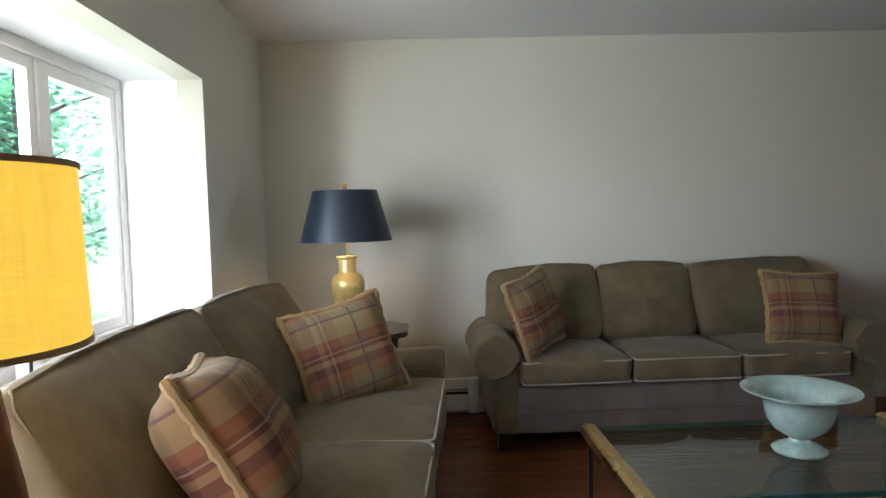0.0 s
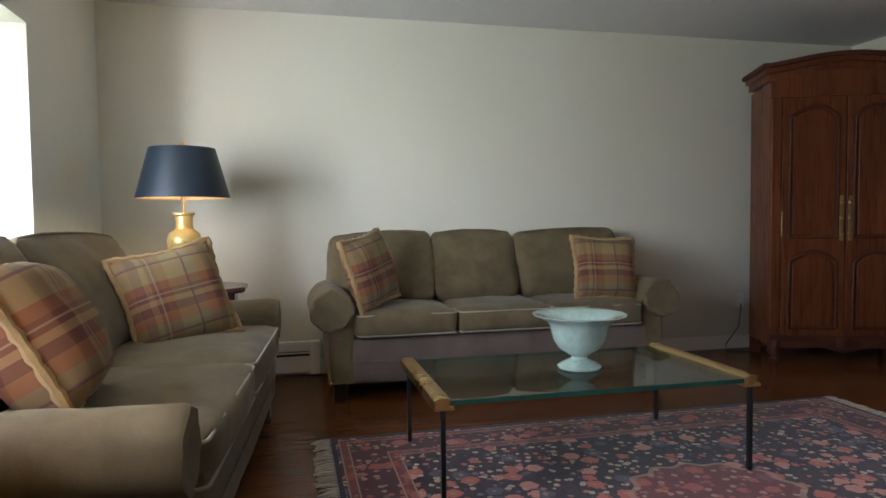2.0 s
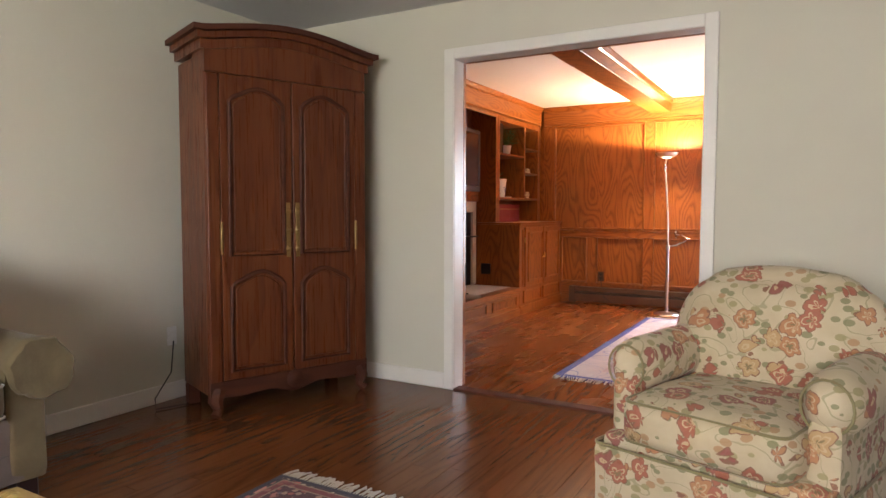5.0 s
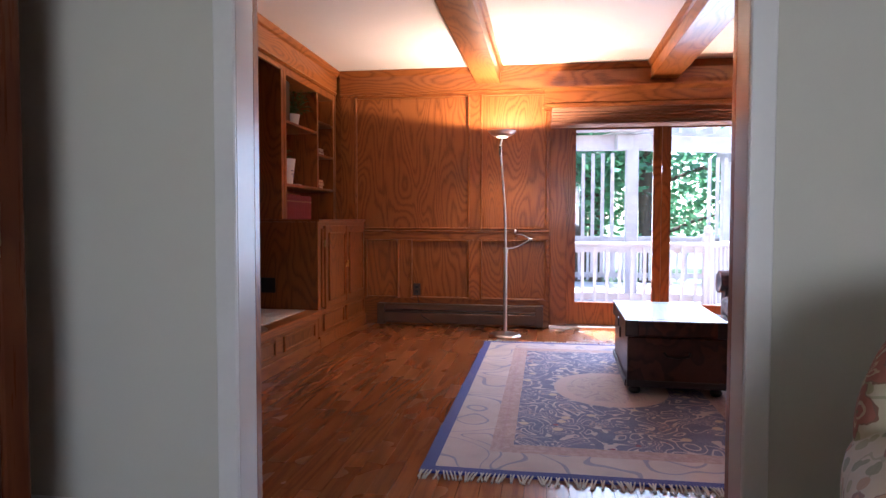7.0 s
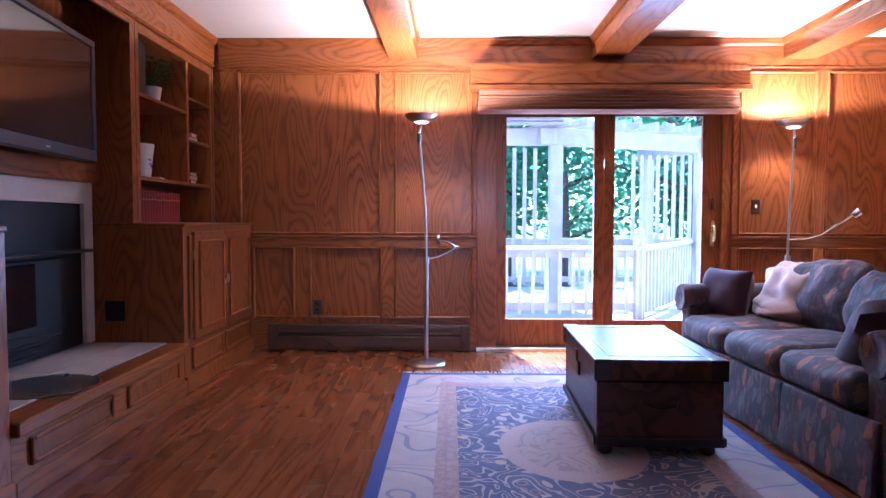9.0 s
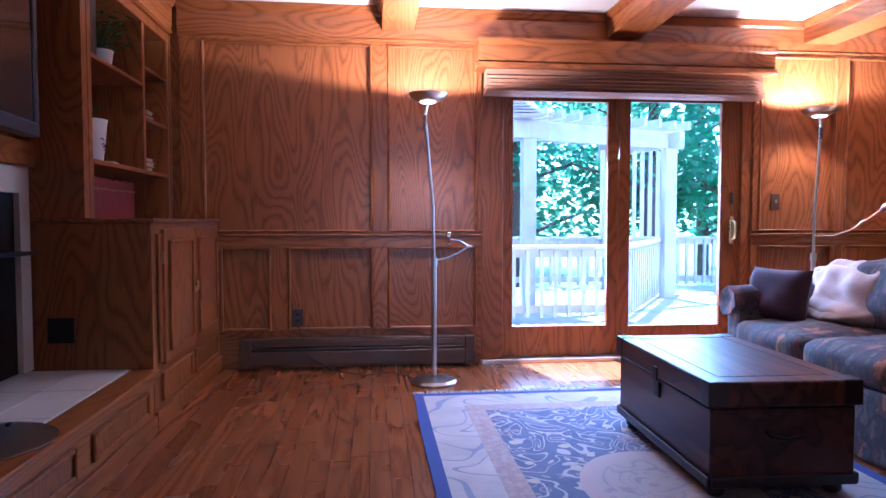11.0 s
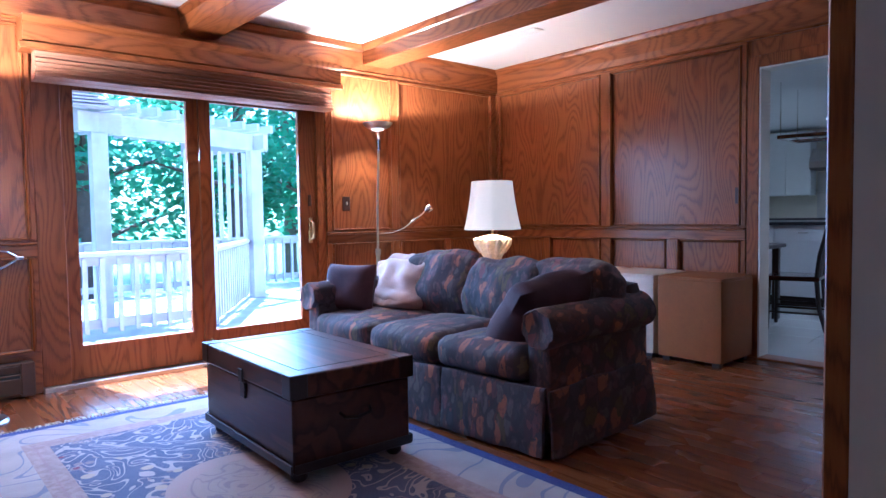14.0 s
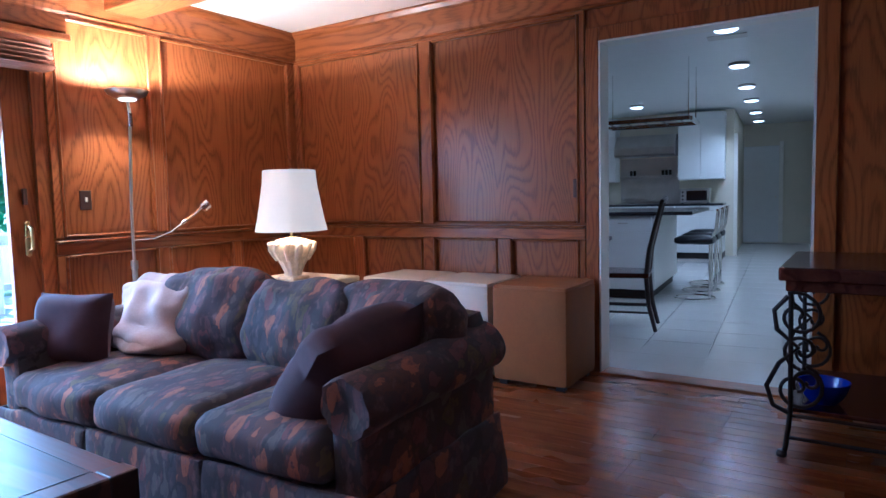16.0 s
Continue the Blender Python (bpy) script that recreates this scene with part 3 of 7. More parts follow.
def part(name, bm, mat, parent=None, label="", smooth=False, m=None):
    """Links a bmesh as one mesh object, under a thing or a part."""
    me = bpy.data.meshes.new(name)
    if m is not None:
        bm.transform(m)
    bm.normal_update()
    bm.to_mesh(me)
    bm.free()
    me.materials.append(mat)
    if smooth:
        me.shade_smooth()
        me.set_sharp_from_angle(angle=radians(42))
    ob = new(name, me)
    if parent is not None:
        ob.parent = parent
    if label:
        ob["label"] = label
    return ob


def thing(name, label, category, m=None, group=""):
    """An Empty at a thing's base that parents its parts."""
    ob = new(name)
    ob.empty_display_size = 0.1
    if m is not None:
        ob.matrix_world = m
    return tagged(ob, label, category, group)


def structure(name, bm, mat, smooth=False):
    return tagged(part(name, bm, mat, smooth=smooth), kind="structure")


def bx(x0, x1, y0, y1, z0, z1, bevel=0.0, seg=1, bm=None):
    """A box, its edges rounded; added to bm where one is given."""
    b = bmesh.new()
    bmesh.ops.create_cube(b, size=1.0)
    for v in b.verts:
        v.co = ((x0 + x1) / 2 + v.co.x * (x1 - x0), (y0 + y1) / 2 + v.co.y * (y1 - y0), (z0 + z1) / 2 + v.co.z * (z1 - z0))
    if bevel:
        bmesh.ops.bevel(b, geom=b.edges[:], offset=bevel, segments=seg, profile=0.5, affect="EDGES")
    return b if bm is None else joined(bm, b)


def joined(a, b):
    """Adds b to a, and frees b."""
    me = bpy.data.meshes.new("tmp")
    b.to_mesh(me)
    b.free()
    a.from_mesh(me)
    bpy.data.meshes.remove(me)
    return a


def lathe(profile, seg=32, x=0.0, y=0.0):
    """Turns (radius, height) pairs round an upright axis."""
    b = bmesh.new()
    rings = []
    for r, z in profile:
        rings.append([b.verts.new((x + r * math.cos(2 * math.pi * i / seg), y + r * math.sin(2 * math.pi * i / seg), z)) for i in range(seg)] if r > 1e-5 else [b.verts.new((x, y, z))])
    for p, q in zip(rings, rings[1:]):
        for i in range(seg):
            j = (i + 1) % seg
            if len(p) == 1 and len(q) == 1:
                continue
            if len(p) == 1:
                b.faces.new((p[0], q[j], q[i]))
            elif len(q) == 1:
                b.faces.new((p[i], p[j], q[0]))
            else:
                b.faces.new((p[i], p[j], q[j], q[i]))
    bmesh.ops.recalc_face_normals(b, faces=b.faces[:])
    return b


def sweep(points, radius, seg=8, closed=False, bm=None):
    """A round rod along points; radius: one number or one for each point."""
    pts = [Vector(p) for p in points]
    n = len(pts)
    rad = [radius] * n if isinstance(radius, (int, float)) else radius
    b = bmesh.new() if bm is None else bm
    rings, up = [], None
    for i, p in enumerate(pts):
        a = pts[i - 1] if i else (pts[-1] if closed else pts[0])
        c = pts[i + 1] if i < n - 1 else (pts[0] if closed else pts[-1])
        d = (c - a).normalized()
        if up is None:
            up = d.orthogonal().normalized()
        up = (up - d * up.dot(d)).normalized()
        s = d.cross(up)
        rings.append([b.verts.new(p + rad[i] * (up * math.cos(2 * math.pi * k / seg) + s * math.sin(2 * math.pi * k / seg))) for k in range(seg)])
    for i in range(n if closed else n - 1):
        p, q = rings[i], rings[(i + 1) % n]
        for k in range(seg):
            j = (k + 1) % seg
            b.faces.new((p[k], p[j], q[j], q[k]))
    if not closed:
        b.faces.new(rings[0][::-1])
        b.faces.new(rings[-1])
    return b


def soft(x0, x1, y0, y1, z0, z1, r=0.06, puff=0.0, n=10, lump=0.006, seed=0.0, sag=0.0):
    """An upholstered block: rounded edges, a crown on each face and slight lumps."""
    b = bmesh.new()
    bmesh.ops.create_cube(b, size=2.0)
    bmesh.ops.subdivide_edges(b, edges=b.edges[:], cuts=n, use_grid_fill=True)
    c = Vector(((x0 + x1) / 2, (y0 + y1) / 2, (z0 + z1) / 2))
    h = Vector(((x1 - x0) / 2, (y1 - y0) / 2, (z1 - z0) / 2))
    r = min(r, 0.98 * min(h))
    for v in b.verts:
        u = v.co.copy()
        p = Vector((u.x * h.x, u.y * h.y, u.z * h.z))
        q = Vector([max(-(h[i] - r), min(h[i] - r, p[i])) for i in range(3)])
        d = p - q
        if d.length > 1e-6:
            p = q + d.normalized() * r if d.length > r else p
        w = [(1 - u.y ** 2) * (1 - u.z ** 2), (1 - u.x ** 2) * (1 - u.z ** 2), (1 - u.x ** 2) * (1 - u.y ** 2)]
        for i in range(3):
            if abs(abs(u[i]) - 1) < 1e-4:
                p[i] += math.copysign(puff * w[i], u[i])
        if u.z > 0.99:
            p.z -= sag * w[2]
        p += c
        if lump:
            p += noise.noise_vector(p * 7 + Vector((seed, 0, 0))) * lump
        v.co = p
    return b


def pillow(w, h, t, n=14, pinch=0.09, seed=0.0):
    """A throw pillow standing in x and z, thick along y, with eared corners."""
    b = bmesh.new()
    sides = []
    for s in (-1, 1):
        g = []
        for i in range(n + 1):
            row = []
            for j in range(n + 1):
                u, v = 2 * i / n - 1, 2 * j / n - 1
                k = 1 - pinch * (1 - abs(v) ** 1.5) * abs(u) ** 3
                l = 1 - pinch * (1 - abs(u) ** 1.5) * abs(v) ** 3
                th = t / 2 * max(0.0, (1 - u ** 4)) ** 0.6 * max(0.0, (1 - v ** 4)) ** 0.6
                th *= 1 + 0.18 * noise.noise(Vector((u * 1.7 + seed, v * 1.7, s)))
                row.append(b.verts.new((u * k * w / 2, s * th, v * l * h / 2)))
            g.append(row)
        sides.append(g)
    for s, g in zip((-1, 1), sides):
        for i in range(n):
            for j in range(n):
                f = (g[i][j], g[i + 1][j], g[i + 1][j + 1], g[i][j + 1])
                b.faces.new(f if s < 0 else f[::-1])
    bmesh.ops.remove_doubles(b, verts=b.verts[:], dist=1e-5)
    return b


def pillow_edge(w, h, pinch=0.10, n=20):
    pts = []
    for a, (i, j) in enumerate(((1, 0), (0, 1), (-1, 0), (0, -1))):
        for k in range(n):
            s = 2 * k / n - 1
            u, v = (s, -1) if a == 0 else (1, s) if a == 1 else (-s, 1) if a == 2 else (-1, -s)
            kk = 1 - pinch * (1 - abs(v) ** 1.5) * abs(u) ** 3
            ll = 1 - pinch * (1 - abs(u) ** 1.5) * abs(v) ** 3
            pts.append((u * kk * w / 2, 0, v * ll * h / 2))
    return pts


def prism(outline, z0, z1, axis="z", bevel=0.0):
    """A flat outline given thickness. axis z: outline in x, y; axis y: outline in x, z; axis x: outline in y, z."""
    b = bmesh.new()
    def at(p, q, w):
        return {"z": (p, q, w), "y": (p, w, q), "x": (w, p, q)}[axis]
    lo = [b.verts.new(at(p, q, z0)) for p, q in outline]
    hi = [b.verts.new(at(p, q, z1)) for p, q in outline]
    b.faces.new(lo[::-1])
    b.faces.new(hi)
    for i in range(len(outline)):
        j = (i + 1) % len(outline)
        b.faces.new((lo[i], lo[j], hi[j], hi[i]))
    bmesh.ops.recalc_face_normals(b, faces=b.faces[:])
    if bevel:
        bmesh.ops.bevel(b, geom=[e for e in b.edges if len(e.link_faces) == 2 and e.calc_face_angle(0) > 0.5], offset=bevel, segments=1, affect="EDGES")
    return b


def arc(cx, cy, r, a0, a1, n=12):
    return [(cx + r * math.cos(radians(a0 + (a1 - a0) * i / n)), cy + r * math.sin(radians(a0 + (a1 - a0) * i / n))) for i in range(n + 1)]


# ---- structure: living room ----
T = 0.135
b = bx(LX0 - 0.05, LX1 + T, LY0, LY1, -0.12, -0.012)
structure("floor_living", b, M_GAP)
b = bx(DX0, DX1 + 0.12, DY0 - 0.12, DY1, -0.12, -0.012)
structure("floor_den", b, M_GAP)
structure("wall_living_far", bx(LX0 - 0.6, LX1, LY1, LY1 + 0.12, -0.1, CEIL), M_WALL)
# unseen closing wall, set far back so that less light bounces
structure("wall_living_back", bx(LX0 - 0.6, LX1, LY0 - 0.12, LY0, -0.1, CEIL), M_WALL)
b = bx(LX1, LX1 + 0.06, LY0, OY0 - 0.012, -0.1, CEIL)
bx(LX1, LX1 + 0.06, OY1 + 0.012, LY1 + 0.12, -0.1, CEIL, bm=b)
bx(LX1, LX1 + 0.06, OY0 - 0.012, OY1 + 0.012, OZ + 0.012, CEIL, bm=b)
structure("wall_living_opening", b, M_WALL)
b = bx(LX1 + 0.06, DX0, DY0, OY0 - 0.012, -0.1, CEIL)
bx(LX1 + 0.06, DX0, OY1 + 0.012, DY1, -0.1, CEIL, bm=b)
bx(LX1 + 0.06, DX0, OY0 - 0.012, OY1 + 0.012, OZ + 0.012, CEIL, bm=b)
structure("wall_den_opening", b, M_OAK_Z)
# window wall with a deep painted reveal
b = bx(LX0 - 0.12, LX0, LY0, WY0, -0.1, CEIL)
bx(LX0 - 0.12, LX0, WY1, LY1, -0.1, CEIL, bm=b)
bx(LX0 - 0.12, LX0, WY0, WY1, -0.1, WZ0, bm=b)
bx(LX0 - 0.12, LX0, WY0, WY1, WZ1, CEIL, bm=b)
structure("wall_living_window", b, M_WALL)
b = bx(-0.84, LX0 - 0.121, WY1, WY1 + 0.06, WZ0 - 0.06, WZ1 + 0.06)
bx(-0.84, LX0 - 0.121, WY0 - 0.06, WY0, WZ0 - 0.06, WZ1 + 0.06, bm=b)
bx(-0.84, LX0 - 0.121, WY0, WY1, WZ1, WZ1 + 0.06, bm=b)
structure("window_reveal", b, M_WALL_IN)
structure("window_sill_board", bx(-0.84, LX0 + 0.02, WY0, WY1, WZ0 - 0.04, WZ0 + 0.004, 0.004), M_TRIM)
structure("ceiling_living", bx(LX0 - 0.6, LX1 + 0.07, LY0 - 0.1, LY1 + 0.1, CEIL, CEIL + 0.1), M_CEIL)
structure("ceiling_den", bx(LX1 + 0.071, DX1 + 0.14, DY0 - 0.12, DY1 + 0.1, CEIL + 0.002, CEIL + 0.1), M_CEIL_DEN)


def window(name, x, units, z0, z1):
    """White casements in one frame; units: (y0, y1) of each sash."""
    w = tagged(new(name), "white-painted casement window with clear panes", "window", kind="structure")
    y0, y1 = units[0][0] - 0.05, units[-1][1] + 0.05
    b = bx(x - 0.03, x + 0.03, y0, y1, z1 - 0.05, z1, 0.004)
    bx(x - 0.03, x + 0.03, y0, y1, z0, z0 + 0.05, 0.004, bm=b)
    for y in [y0, *[u[1] for u in units]]:
        bx(x - 0.03, x + 0.03, y, y + 0.05, z0 + 0.05, z1 - 0.05, 0.004, bm=b)
    part("window_frame", b, M_TRIM, w)
    for a, c in units:
        s = bx(x - 0.02, x + 0.02, a + 0.002, a + 0.045, z0 + 0.052, z1 - 0.052)
        bx(x - 0.02, x + 0.02, c - 0.045, c - 0.002, z0 + 0.052, z1 - 0.052, bm=s)
        bx(x - 0.02, x + 0.02, a + 0.045, c - 0.045, z0 + 0.052, z0 + 0.10, bm=s)
        bx(x - 0.02, x + 0.02, a + 0.045, c - 0.045, z1 - 0.10, z1 - 0.052, bm=s)
        sash = part("sash", s, M_TRIM, w)
        p = part("pane", bx(x - 0.003, x + 0.003, a + 0.043, c - 0.043, z0 + 0.098, z1 - 0.098), M_CLEAR, sash)
        p.visible_shadow = False
    return w


window("window_1", -0.81, [(0.65, 1.35), (1.40, 2.30), (2.35, 2.98), (3.03, 3.61)], WZ0, WZ1)

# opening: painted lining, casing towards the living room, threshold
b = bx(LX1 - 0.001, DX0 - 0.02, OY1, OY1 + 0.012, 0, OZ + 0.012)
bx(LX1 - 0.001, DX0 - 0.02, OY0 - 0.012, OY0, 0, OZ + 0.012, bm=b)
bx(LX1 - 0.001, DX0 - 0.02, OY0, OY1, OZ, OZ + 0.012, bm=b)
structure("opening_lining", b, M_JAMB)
CW = 0.068
b = bx(LX1 - 0.018, LX1 - 0.0015, OY1, OY1 + CW, 0, OZ + CW, 0.004)
bx(LX1 - 0.018, LX1 - 0.0015, OY0 - CW, OY0, 0, OZ + CW, 0.004, bm=b)
bx(LX1 - 0.018, LX1 - 0.0015, OY0, OY1, OZ, OZ + CW, 0.004, bm=b)
structure("trim_opening", b, M_TRIM)
b = bx(DX0 - 0.02, DX0 + 0.022, OY1, OY1 + 0.11, 0, OZ + 0.11, 0.004)
bx(DX0 - 0.02, DX0 + 0.022, OY0 - 0.11, OY0, 0, OZ + 0.11, 0.004, bm=b)
bx(DX0 - 0.02, DX0 + 0.022, OY0, OY1, OZ, OZ + 0.11, 0.004, bm=b)
structure("trim_opening_den", b, M_OAK_Z)
structure("threshold", bx(LX1 - 0.02, LX1 + 0.07, OY0, OY1, -0.01, 0.012, 0.006, 2), M_ARMOIRE_D)
# baseboards of the living room
b = bx(LX0, LX1 - 0.001, LY1 - 0.014, LY1 - 0.001, 0, 0.105, 0.004)
structure("baseboard", b, M_TRIM)
b = bx(LX1 - 0.014, LX1 - 0.001, OY1 + CW + 0.001, LY1 - 0.015, 0, 0.105, 0.004)
bx(LX1 - 0.014, LX1 - 0.001, LY0, OY0 - CW - 0.001, 0, 0.105, 0.004, bm=b)
structure("baseboard", b, M_TRIM)

# ---- structure: den ----
# far wall with the sliding-door opening
b = bx(DX1, DX1 + 0.14, DY0 - 0.12, GY0, -0.1, CEIL)
bx(DX1, DX1 + 0.14, GY1, DY1 + 0.1, -0.1, CEIL, bm=b)
bx(DX1, DX1 + 0.14, GY0, GY1, GZ, CEIL, bm=b)
structure("wall_den_far", b, M_OAK_Z)
b = bx(DX0, KX0, DY0 - 0.12, DY0, -0.1, CEIL)
bx(KX1, DX1, DY0 - 0.12, DY0, -0.1, CEIL, bm=b)
bx(KX0, KX1, DY0 - 0.12, DY0, KZ, CEIL, bm=b)
structure("wall_den_kitchen", b, M_OAK_Z)
structure("wall_den_fireplace", bx(DX0, DX1, DY1, DY1 + 0.1, -0.1, CEIL), M_OAK_Z)


def wall_panels(name, axis, at, sgn, cols_up, cols_low, a0, a1, z_low=(0.26, 0.83), rail=(0.832, 0.918), z_up=(0.93, 2.205)):
    """Stiles, rails and edge beads on a panelled wall. axis: the wall runs along x or y."""
    mats = (M_OAK_Z, M_OAK_X if axis == "x" else M_OAK_Y)

    def slab(p0, p1, z0, z1, d, mat, kind, bev=0.003):
        lo, hi = sorted((at + sgn * 0.0005, at + sgn * d))
        if axis == "y":
            bb = bx(lo, hi, p0, p1, z0, z1, bev)
        else:
            bb = bx(p0, p1, lo, hi, z0, z1, bev)
        return tagged(part(kind, bb, mat, w))

    w = tagged(new(name), "oak wall panelling with stiles, rails and beads", "panelling", kind="structure")
    # rails
    slab(a0, a1, rail[0], rail[1] - 0.018, 0.030, mats[1], "rail")
    slab(a0, a1, rail[1] - 0.016, rail[1], 0.048, mats[1], "rail_cap", 0.006)
    slab(a0, a1, 0.0, z_low[0], 0.018, mats[1], "base_board")
    slab(a0, a1, z_up[1], z_up[1] + 0.02, 0.024, mats[1], "top_rail")
    for cols, (z0, z1) in ((cols_up, z_up), (cols_low, z_low)):
        edges = [a0] + [v for c in cols for v in c] + [a1]
        for p0, p1 in zip(edges[0::2], edges[1::2]):
            if p1 - p0 > 0.008:
                slab(p0, p1, z0 + 0.001, z1 - 0.001, 0.028, mats[0], "stile")
        for p0, p1 in cols:
            bead = 0.018
            for q0, q1, y0, y1, mt in ((p0, p0 + bead, z0, z1, 0), (p1 - bead, p1, z0, z1, 0), (p0 + bead, p1 - bead, z0, z0 + bead, 1), (p0 + bead, p1 - bead, z1 - bead, z1, 1)):
                slab(q0 + 0.0005, q1 - 0.0005, y0 + 0.0015, y1 - 0.0015, 0.040, mats[mt], "bead", 0.008)
    return w


wall_panels("panelling_far_1", "y", DX1, -1, [(2.45, 3.075), (3.175, 4.30)], [(2.45, 3.075), (3.175, 3.752), (3.862, 4.20)], GY1 + 0.001, 4.44)
wall_panels("panelling_far_2", "y", DX1, -1, [(-1.44, -0.30), (-0.225, 0.375)], [(-1.44, -0.90), (-0.83, -0.30), (-0.225, 0.375)], DY0 + 0.002, GY0 - 0.001)
wall_panels("panelling_kitchen_1", "x", DY0, 1, [(7.20, 8.30), (8.39, 9.58)], [(7.20, 7.69), (7.78, 8.30), (8.39, 8.95), (9.03, 9.58)], KX1 + 0.085, DX1 - 0.025)
wall_panels("panelling_opening", "y", DX0, 1, [(-1.42, -0.40), (-0.30, 0.70), (0.80, 1.72)], [(-1.42, -0.40), (-0.30, 0.70), (0.80, 1.72)], DY0 + 0.02, OY0 - 0.112)
# prism axis y: profile in x, z along y; axis x: profile in y, z along x
def crown(name, run, at, a0, a1, sgn, mat):
    prof = [(0, 2.226), (0.022, 2.226), (0.034, 2.236), (0.024, 2.25), (0.030, 2.30), (0.030, 2.395), (0.046, 2.41), (0.058, 2.44), (0.058, CEIL), (0, CEIL)]
    return structure(name, prism([(at + sgn * p, z) for p, z in prof], a0, a1, run), mat)


crown("trim_crown_far", "y", DX1, DY0, 4.45, -1, M_OAK_Y)
crown("trim_crown_kitchen", "x", DY0, DX0 + 0.06, DX1 - 0.06, 1, M_OAK_X)
crown("trim_crown_builtin", "x", 4.50, DX0, DX1 - 0.06, -1, M_OAK_X)
crown("trim_crown_opening", "y", DX0, DY0 + 0.06, 4.44, 1, M_OAK_Y)
# kitchen door casing
b = bx(KX1, KX1 + 0.082, DY0 + 0.001, DY0 + 0.024, 0, KZ + 0.082, 0.004)
bx(KX0 - 0.10, KX0, DY0 + 0.001, DY0 + 0.024, 0, KZ + 0.082, 0.004, bm=b)
bx(KX0, KX1, DY0 + 0.001, DY0 + 0.024, KZ, KZ + 0.082, 0.004, bm=b)
structure("trim_kitchen_door", b, M_OAK_Z)
b = bx(KX1 - 0.012, KX1 - 0.001, DY0 - 0.13, DY0 + 0.02, 0, KZ - 0.012)
bx(KX0 + 0.001, KX0 + 0.012, DY0 - 0.13, DY0 + 0.02, 0, KZ - 0.012, bm=b)
bx(KX0 + 0.001, KX1 - 0.001, DY0 - 0.13, DY0 + 0.02, KZ - 0.012, KZ - 0.001, bm=b)
structure("kitchen_door_lining", b, M_TRIM)
structure("threshold", bx(KX0 + 0.013, KX1 - 0.013, DY0 - 0.10, DY0 + 0.06, -0.01, 0.012, 0.005), M_OAK_X)


def beam(y0, y1):
    w = tagged(new("ceiling_beam"), "boxed oak ceiling beam with side beads", "beam", kind="structure")
    part("beam_box", bx(DX0 + 0.03, DX1 - 0.031, y0, y1, 2.295, CEIL + 0.001, 0.004), M_OAK_X, w)
    for s, y in ((-1, y0), (1, y1)):
        part("bead", prism([(y, 2.40), (y + s * 0.014, 2.41), (y + s * 0.030, 2.44), (y + s * 0.030, CEIL - 0.001), (y, CEIL - 0.001)], DX0 + 0.06, DX1 - 0.06, "x"), M_OAK_X, w)


beam(2.89, 3.11)
beam(1.29, 1.53)
beam(-0.20, 0.05)


# ---- sliding glass door ----
def sliding_door():
    w = tagged(new("door_1"), "stained wood sliding glass door with two leaves", "door", kind="structure")
    x0, x1 = DX1 - 0.012, DX1 + 0.10
    b = bx(x0, x1, GY0, GY0 + 0.075, 0.03, GZ - 0.001, 0.003)
    bx(x0, x1, GY1 - 0.155, GY1, 0.03, GZ - 0.001, 0.003, bm=b)
    bx(x0, x1, GY0 + 0.075, GY1 - 0.155, 1.905, GZ - 0.001, 0.003, bm=b)
    part("door_frame", b, M_OAK_Z, w)
    part("door_sill", bx(DX1 - 0.05, x1 + 0.03, GY0, GY1, -0.01, 0.03, 0.004), M_STEEL, w, "worn metal sill")
    for nm, a, c, x in (("fixed_leaf", 1.40, GY1 - 0.157, DX1 + 0.055), ("sliding_leaf", GY0 + 0.077, 1.41, DX1 + 0.012)):
        gl = (1.482, 2.182) if nm == "fixed_leaf" else (0.641, 1.332)
        s = bx(x, x + 0.035, a, gl[0], 0.031, 1.904)
        bx(x, x + 0.035, gl[1], c, 0.031, 1.904, bm=s)
        bx(x, x + 0.035, gl[0], gl[1], 0.031, 0.245, bm=s)
        bx(x, x + 0.035, gl[0], gl[1], 1.862, 1.904, bm=s)
        leaf = part(nm, s, M_OAK_Z, w)
        p = part("pane", bx(x + 0.014, x + 0.020, gl[0] - 0.005, gl[1] + 0.005, 0.24, 1.866), M_CLEAR, leaf)
        p.visible_shadow = False
    h = part("door_handle", bx(DX1 - 0.014, DX1 + 0.011, 0.545, 0.575, 0.84, 1.04, 0.010, 2), M_BRASS, w, "brass door pull")
    part("grip", sweep([(DX1 - 0.012, 0.56, 0.87), (DX1 - 0.05, 0.56, 0.885), (DX1 - 0.055, 0.56, 0.94), (DX1 - 0.05, 0.56, 0.995), (DX1 - 0.012, 0.56, 1.01)], 0.010, 8), M_BRASS, h, smooth=True)
    part("lock", bx(DX1 - 0.008, DX1 + 0.011, 0.548, 0.572, 1.13, 1.22, 0.004), M_SWITCH, w)
    part("latch", bx(DX1 - 0.006, DX1 + 0.011, 1.362, 1.378, 0.12, 0.19, 0.004), M_BRASS_OLD, w)


sliding_door()
# ---- upholstery ----
def loop_piping(x0, x1, y0, y1, z, r=0.04, rad=0.006):
    pts = [(x, y, z) for x, y in arc(x1 - r, y1 - r, r, 0, 90, 4) + arc(x0 + r, y1 - r, r, 90, 180, 4) + arc(x0 + r, y0 + r, r, 180, 270, 4) + arc(x1 - r, y0 + r, r, 270, 360, 4)]
    return sweep(pts, rad, 6, True)


